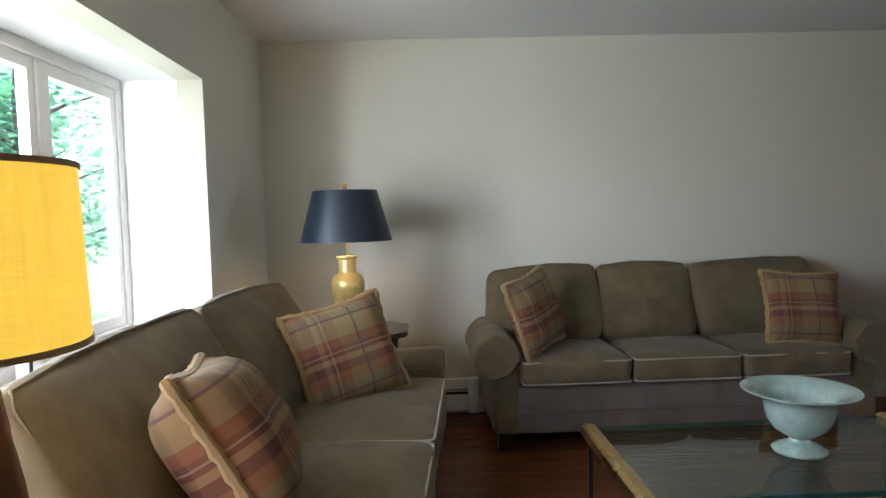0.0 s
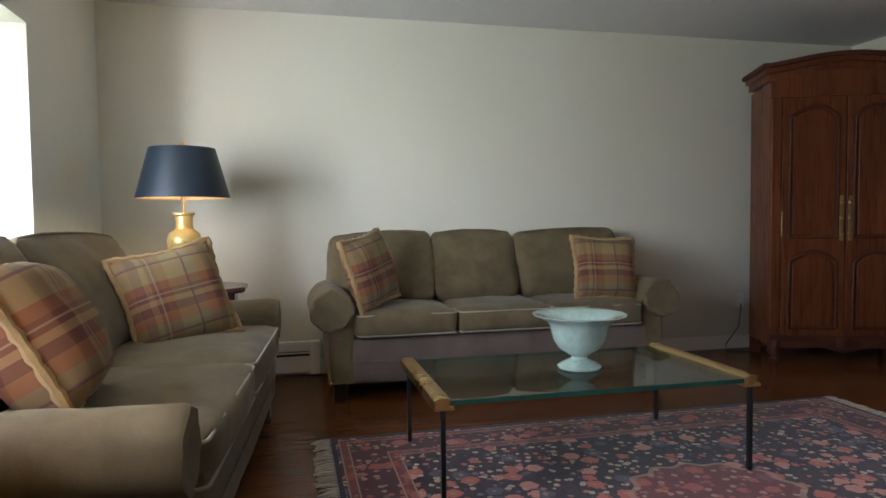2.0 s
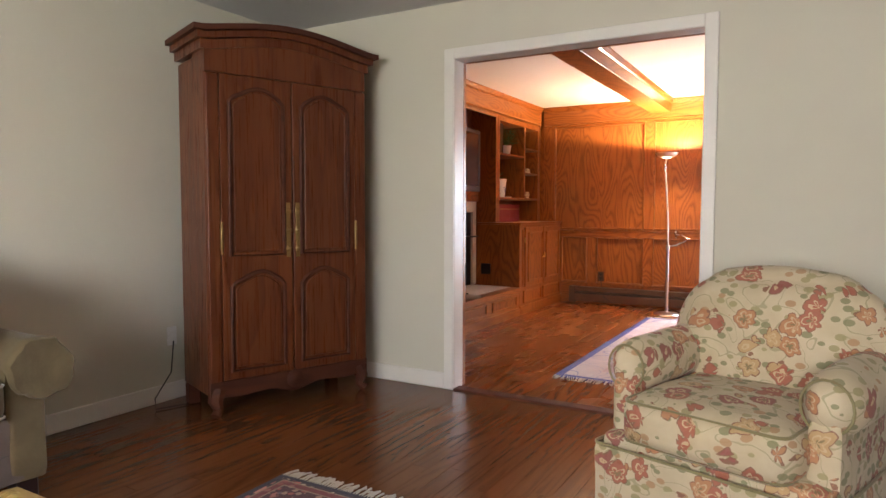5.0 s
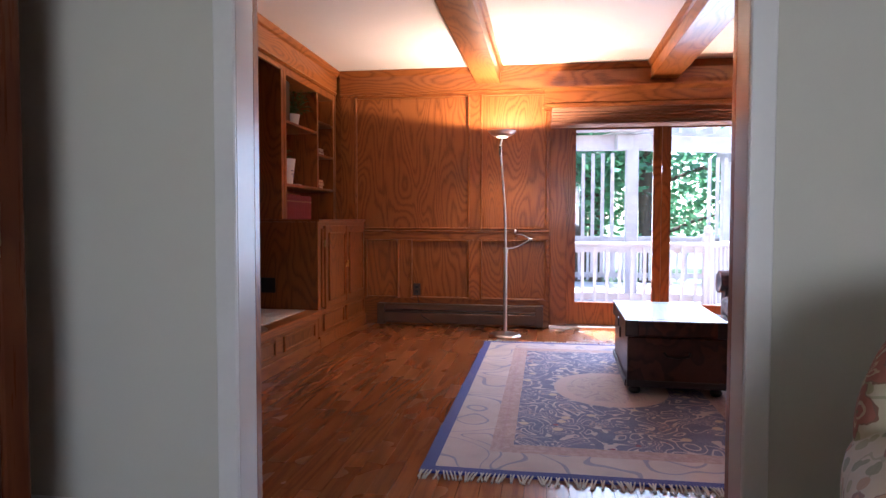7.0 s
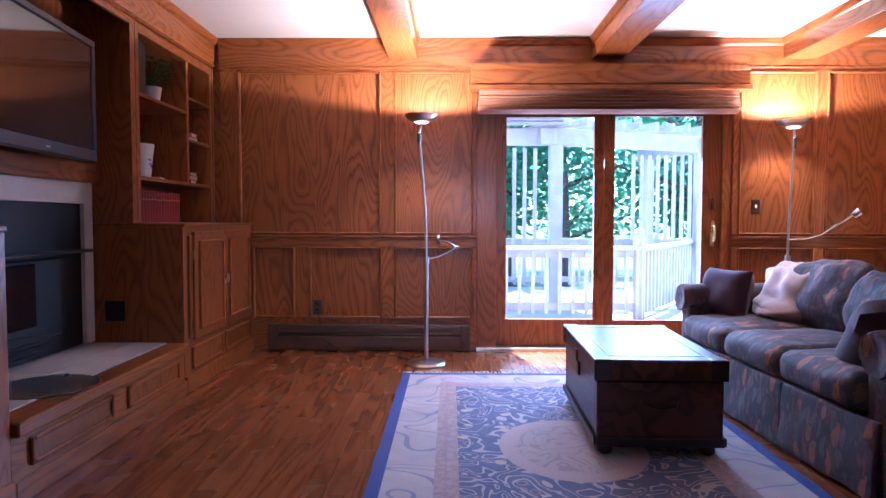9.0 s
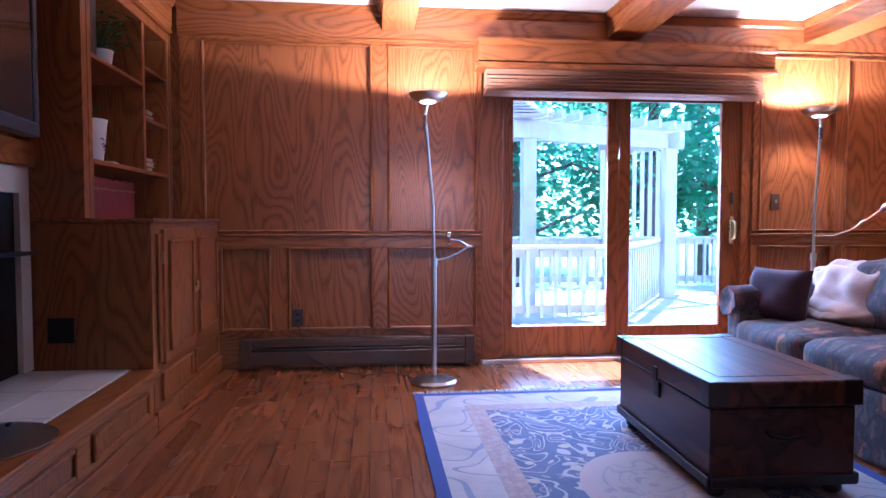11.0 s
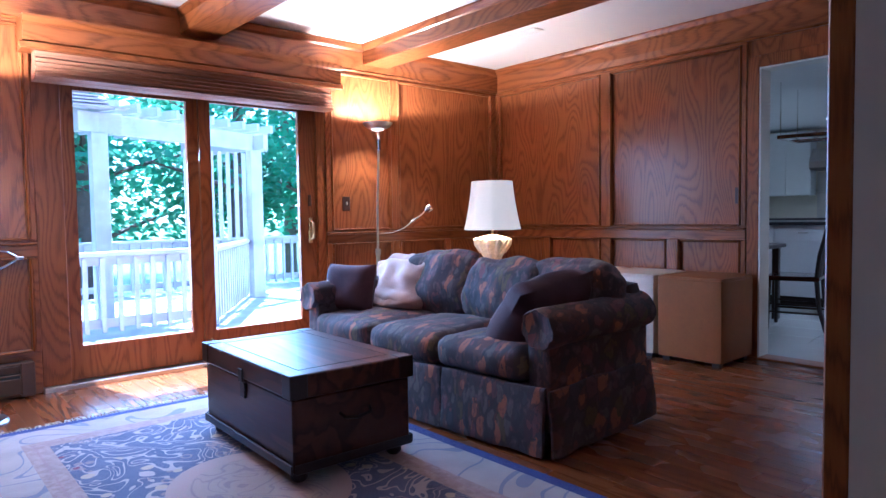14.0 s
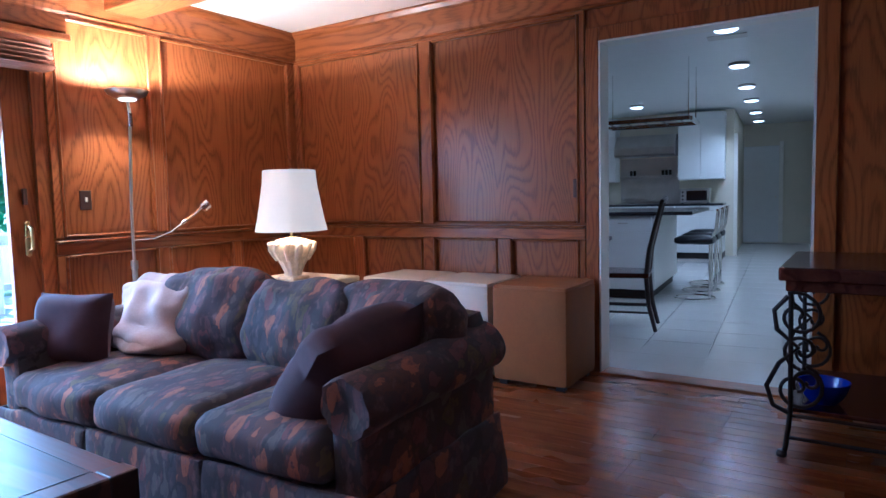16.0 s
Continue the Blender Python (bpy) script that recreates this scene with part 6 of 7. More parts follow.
# ---- floor lamps ----
def torchiere(x, y, turn, bowl_shift, label):
    """Steel uplighter with a jointed reading arm."""
    l = thing("floor_lamp", label, "lamp", pose(x, y, 0), "torchiere floor lamps")
    part("base", lathe([(0.0, 0.0), (0.138, 0.0), (0.142, 0.012), (0.130, 0.026), (0.05, 0.034), (0.02, 0.045), (0.0, 0.045)], 40), M_STEEL, l, smooth=True)
    bxs, bys = bowl_shift
    part("pole", sweep([(0, 0, 0.04), (0, 0, 0.74)], 0.016, 12), M_STEEL, l, smooth=True)
    j = part("collar", lathe([(0.0, 0.73), (0.021, 0.73), (0.021, 0.78), (0.0, 0.78)], 14), M_STEEL, l, smooth=True)
    top = (bxs, bys, 1.735)
    part("upper_pole", sweep([(0, 0, 0.78), (bxs * 0.15, bys * 0.15, 1.1), (bxs * 1.5, bys * 1.5, 1.66), top], 0.009, 10), M_STEEL, l, smooth=True)
    part("knuckle", sweep([(bxs * 1.5, bys * 1.5, 1.58), (bxs * 1.5, bys * 1.5, 1.66)], 0.014, 10), M_CHROME, l, smooth=True)
    b = lathe([(0.0, 0.0), (0.035, 0.002), (0.075, 0.012), (0.105, 0.030), (0.120, 0.055), (0.117, 0.056), (0.100, 0.036), (0.070, 0.018), (0.035, 0.009), (0.0, 0.008)], 40)
    bw = part("bowl", b, M_STEEL, l, "shallow steel uplight bowl", smooth=True, m=Matrix.Translation(top))
    part("lens", lathe([(0.0, -0.004), (0.042, -0.003), (0.050, 0.002), (0.0, 0.0015)], 24), M_BULB, bw, "glowing frosted lens", m=Matrix.Translation(top))
    part("bulb", lathe([(0.0, 0.010), (0.028, 0.012), (0.028, 0.022), (0.0, 0.024)], 16), M_BULB, bw, m=Matrix.Translation(top))
    c, s = math.cos(radians(turn)), math.sin(radians(turn))
    def at(r, z):
        return (r * c, r * s, z)
    if label.startswith("brushed"):
        part("reading_arm", sweep([at(0, 0.765), at(0.08, 0.78), at(0.15, 0.81), at(0.215, 0.85)], 0.008, 8), M_CHROME, l, smooth=True)
        part("reading_arm", sweep([at(0.215, 0.85), at(0.16, 0.885), at(0.07, 0.90)], 0.007, 8), M_CHROME, l, smooth=True)
        part("elbow", sweep([at(0.20, 0.85), at(0.235, 0.85)], 0.013, 10), M_CHROME, l, smooth=True)
        part("reading_head", lathe([(0.0, 0.0), (0.022, 0.0), (0.045, 0.012), (0.048, 0.03), (0.0, 0.03)], 20), M_CHROME, l, smooth=True, m=pose(*at(0.07, 0.90), 0, 90, turn))
    else:
        part("reading_arm", sweep([at(0, 0.90), at(0.12, 0.905), at(0.22, 0.94), at(0.30, 1.0)], 0.008, 8), M_CHROME, l, smooth=True)
        part("reading_arm", sweep([at(0.30, 1.0), at(0.36, 1.04), at(0.42, 1.09)], 0.007, 8), M_CHROME, l, smooth=True)
        part("elbow", sweep([at(0.285, 0.99), at(0.315, 1.01)], 0.013, 10), M_CHROME, l, smooth=True)
        part("reading_head", lathe([(0.0, 0.0), (0.020, 0.0), (0.032, 0.015), (0.034, 0.055), (0.0, 0.058)], 20), M_CHROME, l, smooth=True, m=pose(*at(0.41, 1.08), 0, 55, turn))


torchiere(9.13, 2.80, -95, (0.02, 0.035), "brushed steel uplighter lamp with folded reading arm, lit")
torchiere(9.40, 0.09, -110, (0.0, -0.02), "polished steel uplighter lamp with extended reading arm, lit")


# ---- den: trunk, sofa, pillows, throw ----
def trunk():
    t = thing("trunk", "dark leather-covered wooden trunk on bun feet on the rug", "trunk", pose(7.74, 1.70, 0.0125, 0, 0, -1.5))
    L, W = 0.47, 0.285
    part("body", bx(-L + 0.012, L - 0.012, -W + 0.012, W - 0.012, 0.046, 0.335, 0.008), M_TRUNK, t)
    lid = part("lid", bx(-L, L, -W, W, 0.337, 0.430, 0.010, 2), M_TRUNK, t)
    for x in (-L, L - 0.07):
        for y in (-W, W - 0.07):
            part("corner_cap", bx(x - 0.003, x + 0.073, y - 0.003, y + 0.073, 0.338, 0.4325, 0.006, 2), M_TRUNK_D, lid)
    for s in (-1, 1):
        part("edge_batten", bx(-L + 0.008, L - 0.008, s * W - 0.006 if s > 0 else -W - 0.002, s * W + 0.002 if s > 0 else -W + 0.006, 0.050, 0.088, 0.003), M_TRUNK_D, t)
        part("end_batten", bx(s * L - 0.006 if s > 0 else -L - 0.002, s * L + 0.002 if s > 0 else -L + 0.006, -W + 0.010, W - 0.010, 0.050, 0.088, 0.003), M_TRUNK_D, t)
        part("tooled_line", bx(-L + 0.075, L - 0.075, s * (W - 0.075) - 0.002, s * (W - 0.075) + 0.002, 0.4302, 0.4316), M_TRUNK_D, lid)
        part("tooled_line", bx(s * (L - 0.085) - 0.002, s * (L - 0.085) + 0.002, -W + 0.078, W - 0.078, 0.4302, 0.4316), M_TRUNK_D, lid)
        for x in (-1, 1):
            part("bun_foot", lathe([(0.0, 0.0), (0.024, 0.0), (0.034, 0.012), (0.034, 0.025), (0.024, 0.036), (0.030, 0.041), (0.031, 0.048), (0.0, 0.048)], 16, x * (L - 0.07), s * (W - 0.06)), M_TRUNK_D, t, smooth=True)
    hs = part("hasp", bx(-0.022, 0.022, W + 0.0005, W + 0.006, 0.325, 0.385, 0.004), M_IRON, t, "small dark iron hasp")
    part("lock_plate", bx(-0.025, 0.025, W - 0.011, W - 0.002, 0.255, 0.322, 0.003), M_IRON, hs)
    for s in (-1, 1):
        part("side_handle", sweep([(s * (L - 0.011), -0.07, 0.25), (s * (L + 0.012), -0.06, 0.235), (s * (L + 0.014), 0.0, 0.225), (s * (L + 0.012), 0.06, 0.235), (s * (L - 0.011), 0.07, 0.25)], 0.007, 8), M_IRON, t, smooth=True)


trunk()


def den_sofa():
    """Skirted three-seat sofa, front towards +y."""
    s = thing("sofa", "skirted three-seat sofa in slate, mauve and rust tapestry", "sofa", pose(7.79, 0.675, 0, 0, 0, 183))
    L, D = 1.87, 0.88
    half, yf, yb = L / 2, -D / 2, D / 2
    inner = half - 0.125
    part("base", soft(-half + 0.02, half - 0.02, yf + 0.03, yb - 0.03, 0.04, 0.30, 0.03, n=8), M_TAP, s, smooth=True)
    w = 2 * inner / 3
    for i in range(3):
        x0 = -half + i * L / 3
        b = soft(x0 + 0.003, x0 + L / 3 - 0.003, yf - 0.006, yf + 0.020, 0.012, 0.305, 0.010, lump=0.010, n=12, seed=i * 4)
        for v in b.verts:
            v.co.y -= 0.022 * (1 - v.co.z / 0.3)
        part("skirt", b, M_TAP, s, smooth=True)
    for sx in (-1, 1):
        b = soft(min(sx * half, sx * half + sx * 0.02), max(sx * half, sx * half + sx * 0.02), yf + 0.005, yb - 0.01, 0.012, 0.30, 0.009, lump=0.012, n=12, seed=sx * 9)
        for v in b.verts:
            v.co.x += sx * 0.022 * (1 - v.co.z / 0.3)
        part("skirt", b, M_TAP, s, smooth=True)
        part("arm", rolled_arm(0.084, 0.125, yf + 0.005, yb - 0.02, 0.555, 0.10, sx, seed=sx * 3.0, over=0.12), M_TAP, s, smooth=True, m=Matrix.Translation((sx * inner, 0, 0)))
    part("back_frame", soft(-half + 0.03, half - 0.03, yb - 0.17, yb, 0.10, 0.70, 0.06, lump=0.006, n=8), M_TAP, s, smooth=True)
    for i in range(3):
        x0 = -inner + i * w
        part("seat_cushion", soft(x0 + 0.003, x0 + w - 0.003, yf - 0.004, yb - 0.20, 0.30, 0.452, 0.05, puff=0.024, lump=0.012, seed=i * 3.3, n=14), M_TAP, s, smooth=True)
    # loose back cushions, slumped and pushed along towards one arm
    for cx, hw, h, turn, lean, dz in ((-0.33, 0.285, 0.37, 7, -20, 0.012), (0.195, 0.275, 0.345, -3, -17, 0.0), (0.625, 0.265, 0.355, -7, -16, 0.010)):
        b = soft(-hw, hw, -0.115, 0.115, 0.0, h, 0.070, puff=0.034, lump=0.026, seed=cx * 9, n=18)
        for v in b.verts:
            k = v.co.z / h
            v.co.z -= 0.016 * (v.co.x / hw) ** 2 * max(0.0, k)
            v.co.y += 0.012 * noise.noise(Vector((v.co.x * 9, v.co.z * 14, cx * 5)))
        part("back_cushion", b, M_TAP, s, smooth=True, m=pose(cx, yb - 0.285, 0.43 + dz, lean, 0, turn))
    for x in (-half + 0.09, half - 0.09):
        for y in (yf + 0.09, yb - 0.09):
            part("foot", bx(x - 0.03, x + 0.03, y - 0.03, y + 0.03, 0, 0.045), M_TRUNK_D, s)


den_sofa()


def cushion(m, label, mat, w=0.42, h=0.42, t=0.17, seed=0.0):
    p = thing("throw_pillow", label, "pillow", m)
    part("cover", pillow(w, h, t, seed=seed, pinch=0.06), mat, p, smooth=True)


cushion(pose(8.56, 0.90, 0.590, -12, 0, 202), "plum velvet throw pillow at the sofa end", M_PURPLE, 0.36, 0.31, 0.17, 2.0)
cushion(pose(7.12, 0.78, 0.560, 0, 0, 96) @ pose(0, 0, 0, -42) @ pose(0, 0, 0, 0, 12), "plum and rust throw pillow leaning on the sofa arm", M_PURPLE, 0.50, 0.46, 0.26, 5.0)


def throw():
    """A soft blanket bunched over the sofa back beside the cushions."""
    o = thing("throw_blanket", "rose-beige blanket draped over the sofa back", "blanket", pose(8.45, 0.62, 0.452, 0, 0, 178))
    b = soft(-0.27, 0.27, -0.075, 0.075, 0.0, 0.33, 0.07, puff=0.030, lump=0.020, n=26, seed=4.0)
    for v in b.verts:
        u, k = v.co.x / 0.27, v.co.z / 0.33
        # gathers that fan from the top, and a corner that trails on the seat
        v.co.y += 0.013 * math.sin(u * 8 + 2.2 * k) * (1 - 0.5 * k) + 0.018 * noise.noise(Vector((u * 3, k * 4, 1.0)))
        v.co.z -= 0.035 * u * u * k
        v.co.y -= 0.10 * max(0.0, 0.30 - k) * (1 + u * 0.5) / 0.30 if v.co.y < 0 else 0.0
    part("cloth", b, M_THROW, o, smooth=True, m=pose(0, 0, 0, -20))
    tail = soft(-0.26, 0.20, 0.02, 0.24, 0.24, 0.29, 0.022, puff=0.012, lump=0.014, n=16, seed=7.0)
    part("back_fold", tail, M_THROW, o, smooth=True)


throw()


# ---- den: corner table, lamp, ottomans, console ----
o = thing("end_table", "low dark corner table behind the sofa", "table", pose(8.88, -0.72, 0))
part("tabletop", bx(-0.30, 0.30, -0.30, 0.30, 0.56, 0.60, 0.006), M_CREAM, o)
for x in (-0.26, 0.26):
    for y in (-0.26, 0.26):
        part("leg", bx(x - 0.02, x + 0.02, y - 0.02, y + 0.02, 0, 0.559), M_MAHOG, o)


def shell_lamp():
    l = thing("table_lamp", "ivory ceramic shell-form lamp with cream silk shade, lit", "lamp", pose(8.88, -0.70, 0.6005))
    part("plinth", bx(-0.075, 0.075, -0.075, 0.075, 0, 0.022, 0.005), M_IVORY, l)
    b = lathe([(0.0, 0.022), (0.055, 0.024), (0.060, 0.05), (0.075, 0.09), (0.105, 0.15), (0.130, 0.20), (0.128, 0.235), (0.09, 0.262), (0.03, 0.275), (0.0, 0.275)], 48)
    for v in b.verts:
        a = math.atan2(v.co.y, v.co.x)
        k = 1 + 0.10 * math.sin(12 * a) * min(1, v.co.z / 0.15) + 0.05 * noise.noise(v.co * 40)
        v.co.x *= k
        v.co.y *= k
    part("body", b, M_IVORY, l, "fluted shell-shaped ceramic body", smooth=True)
    for i in range(12):
        a = 2 * math.pi * i / 12
        part("leaf_scroll", sweep([(0.10 * math.cos(a), 0.10 * math.sin(a), 0.13), (0.142 * math.cos(a), 0.142 * math.sin(a), 0.20), (0.150 * math.cos(a + 0.1), 0.150 * math.sin(a + 0.1), 0.235), (0.125 * math.cos(a + 0.16), 0.125 * math.sin(a + 0.16), 0.245)], [0.014, 0.018, 0.014, 0.008], 6), M_IVORY, l, smooth=True)
    part("stem", lathe([(0.009, 0.27), (0.009, 0.36), (0.0, 0.36)], 10), M_BRASS, l)
    seg, prof = 64, [(0.232, 0.318), (0.214, 0.40), (0.192, 0.52), (0.176, 0.62), (0.168, 0.715)]
    b = lathe(prof, seg)
    for v in b.verts:
        a = math.atan2(v.co.y, v.co.x)
        k = 1 + 0.010 * math.cos(32 * a) - 0.03 * abs(math.sin(4 * a))
        v.co.x *= k
        v.co.y *= k
    part("shade", b, M_SHADE_W, l, "glowing pleated cream silk shade", smooth=True)
    part("bulb", lathe([(0.0, 0.42), (0.018, 0.425), (0.030, 0.46), (0.024, 0.50), (0.0, 0.51)], 12), M_BULB, l, smooth=True)


shell_lamp()


def ottoman(x, y, mat, label):
    o = thing("ottoman", label, "ottoman", pose(x, y, 0), "cube ottomans")
    part("body", soft(-0.235, 0.235, -0.235, 0.235, 0.025, 0.60, 0.022, puff=0.006, lump=0.003, n=10), mat, o, smooth=True)
    part("piping", loop_piping(-0.232, 0.232, -0.232, 0.232, 0.575, 0.03, 0.006), mat, o, smooth=True)
    for a in (-0.18, 0.18):
        for c in (-0.18, 0.18):
            part("foot", bx(a - 0.025, a + 0.025, c - 0.025, c + 0.025, 0, 0.03), M_BLACK, o)


ottoman(7.32, -1.235, M_BROWN, "brown suede cube ottoman against the panelling")
ottoman(7.815, -1.235, M_CREAM, "cream leather cube ottoman against the panelling")
ottoman(8.31, -1.235, M_CREAM, "cream leather cube ottoman against the panelling")


def spiral(cx, cz, r0, turns, start, n=26, grow=0.1):
    return [(cx + (r0 * (1 - (1 - grow) * i / n)) * math.cos(start + turns * 2 * math.pi * i / n), cz + (r0 * (1 - (1 - grow) * i / n)) * math.sin(start + turns * 2 * math.pi * i / n)) for i in range(n + 1)]


def console():
    c = thing("console_table", "wood-topped console table with wrought-iron scroll legs", "table")
    x0, x1, y0, y1 = 5.52, 5.985, -1.36, -0.60
    part("tabletop", bx(x0, x1 + 0.015, y0 - 0.02, y1 + 0.02, 0.745, 0.80, 0.008, 2), M_MAHOG, c)
    part("drawer_box", bx(x0 + 0.02, x1 - 0.01, y0, y1 - 0.01, 0.70, 0.744, 0.004), M_MAHOG, c)
    part("shelf", bx(x0 + 0.02, x1 - 0.02, y0 + 0.02, y1 - 0.03, 0.195, 0.212, 0.003), M_MAHOG, c)
    for y in (y0 + 0.02, y1 - 0.015):
        leg = thing_leg = part("leg_frame", sweep([(x1 - 0.03, y, 0.70), (x1 - 0.035, y, 0.20), (x1 - 0.02, y, 0.05), (x1 - 0.01, y, 0.014)], 0.010, 8), M_IRON, c, smooth=True)
        part("leg_frame", sweep([(x0 + 0.03, y, 0.70), (x0 + 0.03, y, 0.0)], 0.010, 8), M_IRON, c, smooth=True)
        for cx, cz, r, turns, st in ((x1 - 0.055, 0.60, 0.10, 1.4, 1.2), (x1 - 0.075, 0.46, 0.075, 1.2, -1.2), (x1 - 0.055, 0.30, 0.105, 1.4, 1.9), (x1 - 0.10, 0.33, 0.06, 1.1, -0.6)):
            part("scroll", sweep([(px, y, pz) for px, pz in spiral(cx, cz, r, turns, st)], 0.008, 7), M_IRON, leg, smooth=True)
        part("s_scroll", sweep([(x1 - 0.02, y, 0.68), (x1 + 0.03, y, 0.62), (x1 + 0.02, y, 0.54), (x1 - 0.06, y, 0.47), (x1 + 0.01, y, 0.40), (x1 + 0.055, y, 0.30), (x1 + 0.03, y, 0.22), (x1 - 0.04, y, 0.19)], 0.010, 8), M_IRON, leg, smooth=True)
        part("toe", lathe([(0.0, 0.0), (0.018, 0.006), (0.022, 0.02), (0.014, 0.034), (0.0, 0.038)], 12, x1 - 0.005, y), M_IRON, leg, smooth=True)
        part("rail", sweep([(x0 + 0.03, y, 0.185), (x1 - 0.03, y, 0.185)], 0.008, 8), M_IRON, c, smooth=True)
        part("rail", sweep([(x0 + 0.03, y, 0.09), (x1 - 0.03, y, 0.09)], 0.008, 8), M_IRON, c, smooth=True)


console()
o = thing("bowl", "cobalt blue ceramic bowl on the console shelf", "bowl", pose(5.84, -0.78, 0.2125))
part("bowl_body", lathe([(0.0, 0.004), (0.055, 0.0), (0.06, 0.006), (0.085, 0.04), (0.10, 0.085), (0.10, 0.09), (0.094, 0.088), (0.078, 0.042), (0.0, 0.015)], 28), M_BLUE, o, smooth=True)
# ---- kitchen, turned a little against the den ----
KM = pose(6.7, -3.5, 0, 0, 0, 5.4)


def kthing(name, label, category, x=0.0, y=0.0, z=0.0, rz=0.0, group=""):
    return thing(name, label, category, KM @ pose(x, y, z, 0, 0, rz), group)


def kstructure(name, bm, mat):
    return structure(name, bm_at(bm, KM), mat)


def bm_at(bm, m):
    bm.transform(m)
    return bm


kstructure("wall_kitchen_side", bx(3.4, 3.5, -6.2, 2.4, -0.1, CEIL), M_KWALL)
kstructure("wall_kitchen_back", bx(0.36, 3.4, -6.15, -6.05, -0.1, CEIL), M_KWALL)
kstructure("wall_hall_side", bx(0.30, 0.36, -9.2, -6.05, -0.1, CEIL), M_KWALL)
kstructure("wall_hall_end", bx(-0.95, 0.36, -9.3, -9.2, -0.1, CEIL), M_KWALL)
kstructure("wall_hall_other", bx(-1.05, -0.95, -9.3, 2.0, -0.1, CEIL), M_KWALL)
kstructure("ceiling_kitchen", bx(-1.1, 3.5, -9.3, 1.96, CEIL + 0.003, CEIL + 0.1), M_KWHITE)
kstructure("trim_hall_casing", bx(0.24, 0.299, -6.13, -6.03, 0, 2.05, 0.004), M_TRIM)
o = tagged(new("door_2"), "white painted door at the end of the hall", "door", kind="structure")
o.matrix_world = KM
part("door_leaf", bx(-0.36, 0.34, -9.199, -9.16, 0.01, 2.0, 0.004), M_KWHITE, o)
part("door_casing", bx(-0.44, -0.361, -9.199, -9.14, 0, 2.08, 0.004), M_TRIM, o)
part("door_knob", lathe([(0.0, 0.0), (0.012, 0.0), (0.012, 0.03), (0.027, 0.045), (0.02, 0.065), (0.0, 0.07)], 14), M_BRASS, o, smooth=True, m=pose(-0.30, -9.16, 0.95, 90))


def unit_front(parent, x0, x1, y, z0, z1, n, up=True, drawer=False):
    """Flat white doors on a cabinet face that looks towards +y."""
    w = (x1 - x0) / n
    for i in range(n):
        a = x0 + i * w
        zt = z1 - (0.17 if drawer else 0.0)
        part("door", bx(a + 0.003, a + w - 0.003, y + 0.0005, y + 0.018, z0 + 0.003, zt - 0.003, 0.003), M_KWHITE, parent)
        if drawer:
            d = part("drawer", bx(a + 0.003, a + w - 0.003, y + 0.0005, y + 0.018, zt + 0.001, z1 - 0.003, 0.003), M_KWHITE, parent)
            part("handle", bx(a + w / 2 - 0.05, a + w / 2 + 0.05, y + 0.0185, y + 0.032, z1 - 0.085, z1 - 0.073, 0.003), M_STEEL, d)


# back run
for x0, x1, n in ((0.42, 1.14, 2), (1.16, 2.16, 2), (2.18, 3.35, 3)):
    c = kthing("cabinet", "white flat-front kitchen base cabinet", "cabinet", group="kitchen base cabinets")
    part("body", bx(x0, x1, -6.04, -5.44, 0.1, 0.87), M_KWHITE, c)
    part("plinth", bx(x0, x1, -6.04, -5.50, 0.0, 0.099), M_DARK, c)
    unit_front(c, x0, x1, -5.44, 0.1, 0.87, n, drawer=True)
for x0, x1, n in ((0.42, 1.14, 2), (2.18, 3.35, 3)):
    c = kthing("wall_cabinet", "white flat-front kitchen wall cabinet", "cabinet", group="kitchen wall cabinets")
    part("body", bx(x0, x1, -6.04, -5.70, 1.30, 2.40), M_KWHITE, c)
    unit_front(c, x0, x1, -5.70, 1.30, 2.40, n)
c = kthing("worktop", "dark stone worktop on the back run", "worktop")
part("slab", bx(0.41, 3.36, -6.04, -5.41, 0.871, 0.905, 0.004), M_COUNTER, c)
c = kthing("backsplash", "grey steel backsplash behind the range", "backsplash")
part("sheet", bx(1.16, 2.16, -6.048, -6.041, 0.906, 1.70), M_STEEL, c)
c = kthing("range_hood", "stainless steel range hood with a shelf below", "hood")
part("canopy", prism([(-6.039, 1.72), (-5.52, 1.72), (-5.48, 1.75), (-5.48, 1.86), (-5.70, 2.08), (-6.039, 2.08)], 1.165, 2.155, "x"), M_STEEL, c)
part("shelf", bx(1.18, 2.14, -6.039, -5.86, 1.36, 1.40, 0.004), M_STEEL, c)
for i in range(5):
    k = kthing("spice_jar", "small dark jar on the hood shelf", "jar", 1.30 + i * 0.06 + (0.42 if i > 2 else 0), -5.95, 1.4005, group="spice jars")
    part("jar_body", lathe([(0.0, 0.0), (0.024, 0.0), (0.024, 0.08), (0.015, 0.09), (0.0, 0.09)], 12), M_BLACK, k, smooth=True)
    part("lid", lathe([(0.0, 0.091), (0.018, 0.091), (0.018, 0.11), (0.0, 0.11)], 12), M_STEEL, k)
c = kthing("toaster_oven", "stainless toaster oven on the worktop", "oven", 0.86, -5.66, 0.9055)
part("case", bx(-0.23, 0.23, -0.16, 0.16, 0.015, 0.25, 0.008), M_STEEL, c)
part("oven_door", bx(-0.20, 0.12, 0.1605, 0.17, 0.05, 0.21, 0.004), M_SCREEN, c, "dark glass door")
part("handle", bx(-0.17, 0.09, 0.1705, 0.19, 0.205, 0.22, 0.004), M_CHROME, c)
for z in (0.07, 0.13, 0.19):
    part("knob", lathe([(0.0, 0.0), (0.018, 0.0), (0.015, 0.015), (0.0, 0.016)], 12), M_BLACK, c, m=pose(0.175, 0.161, z, -90))
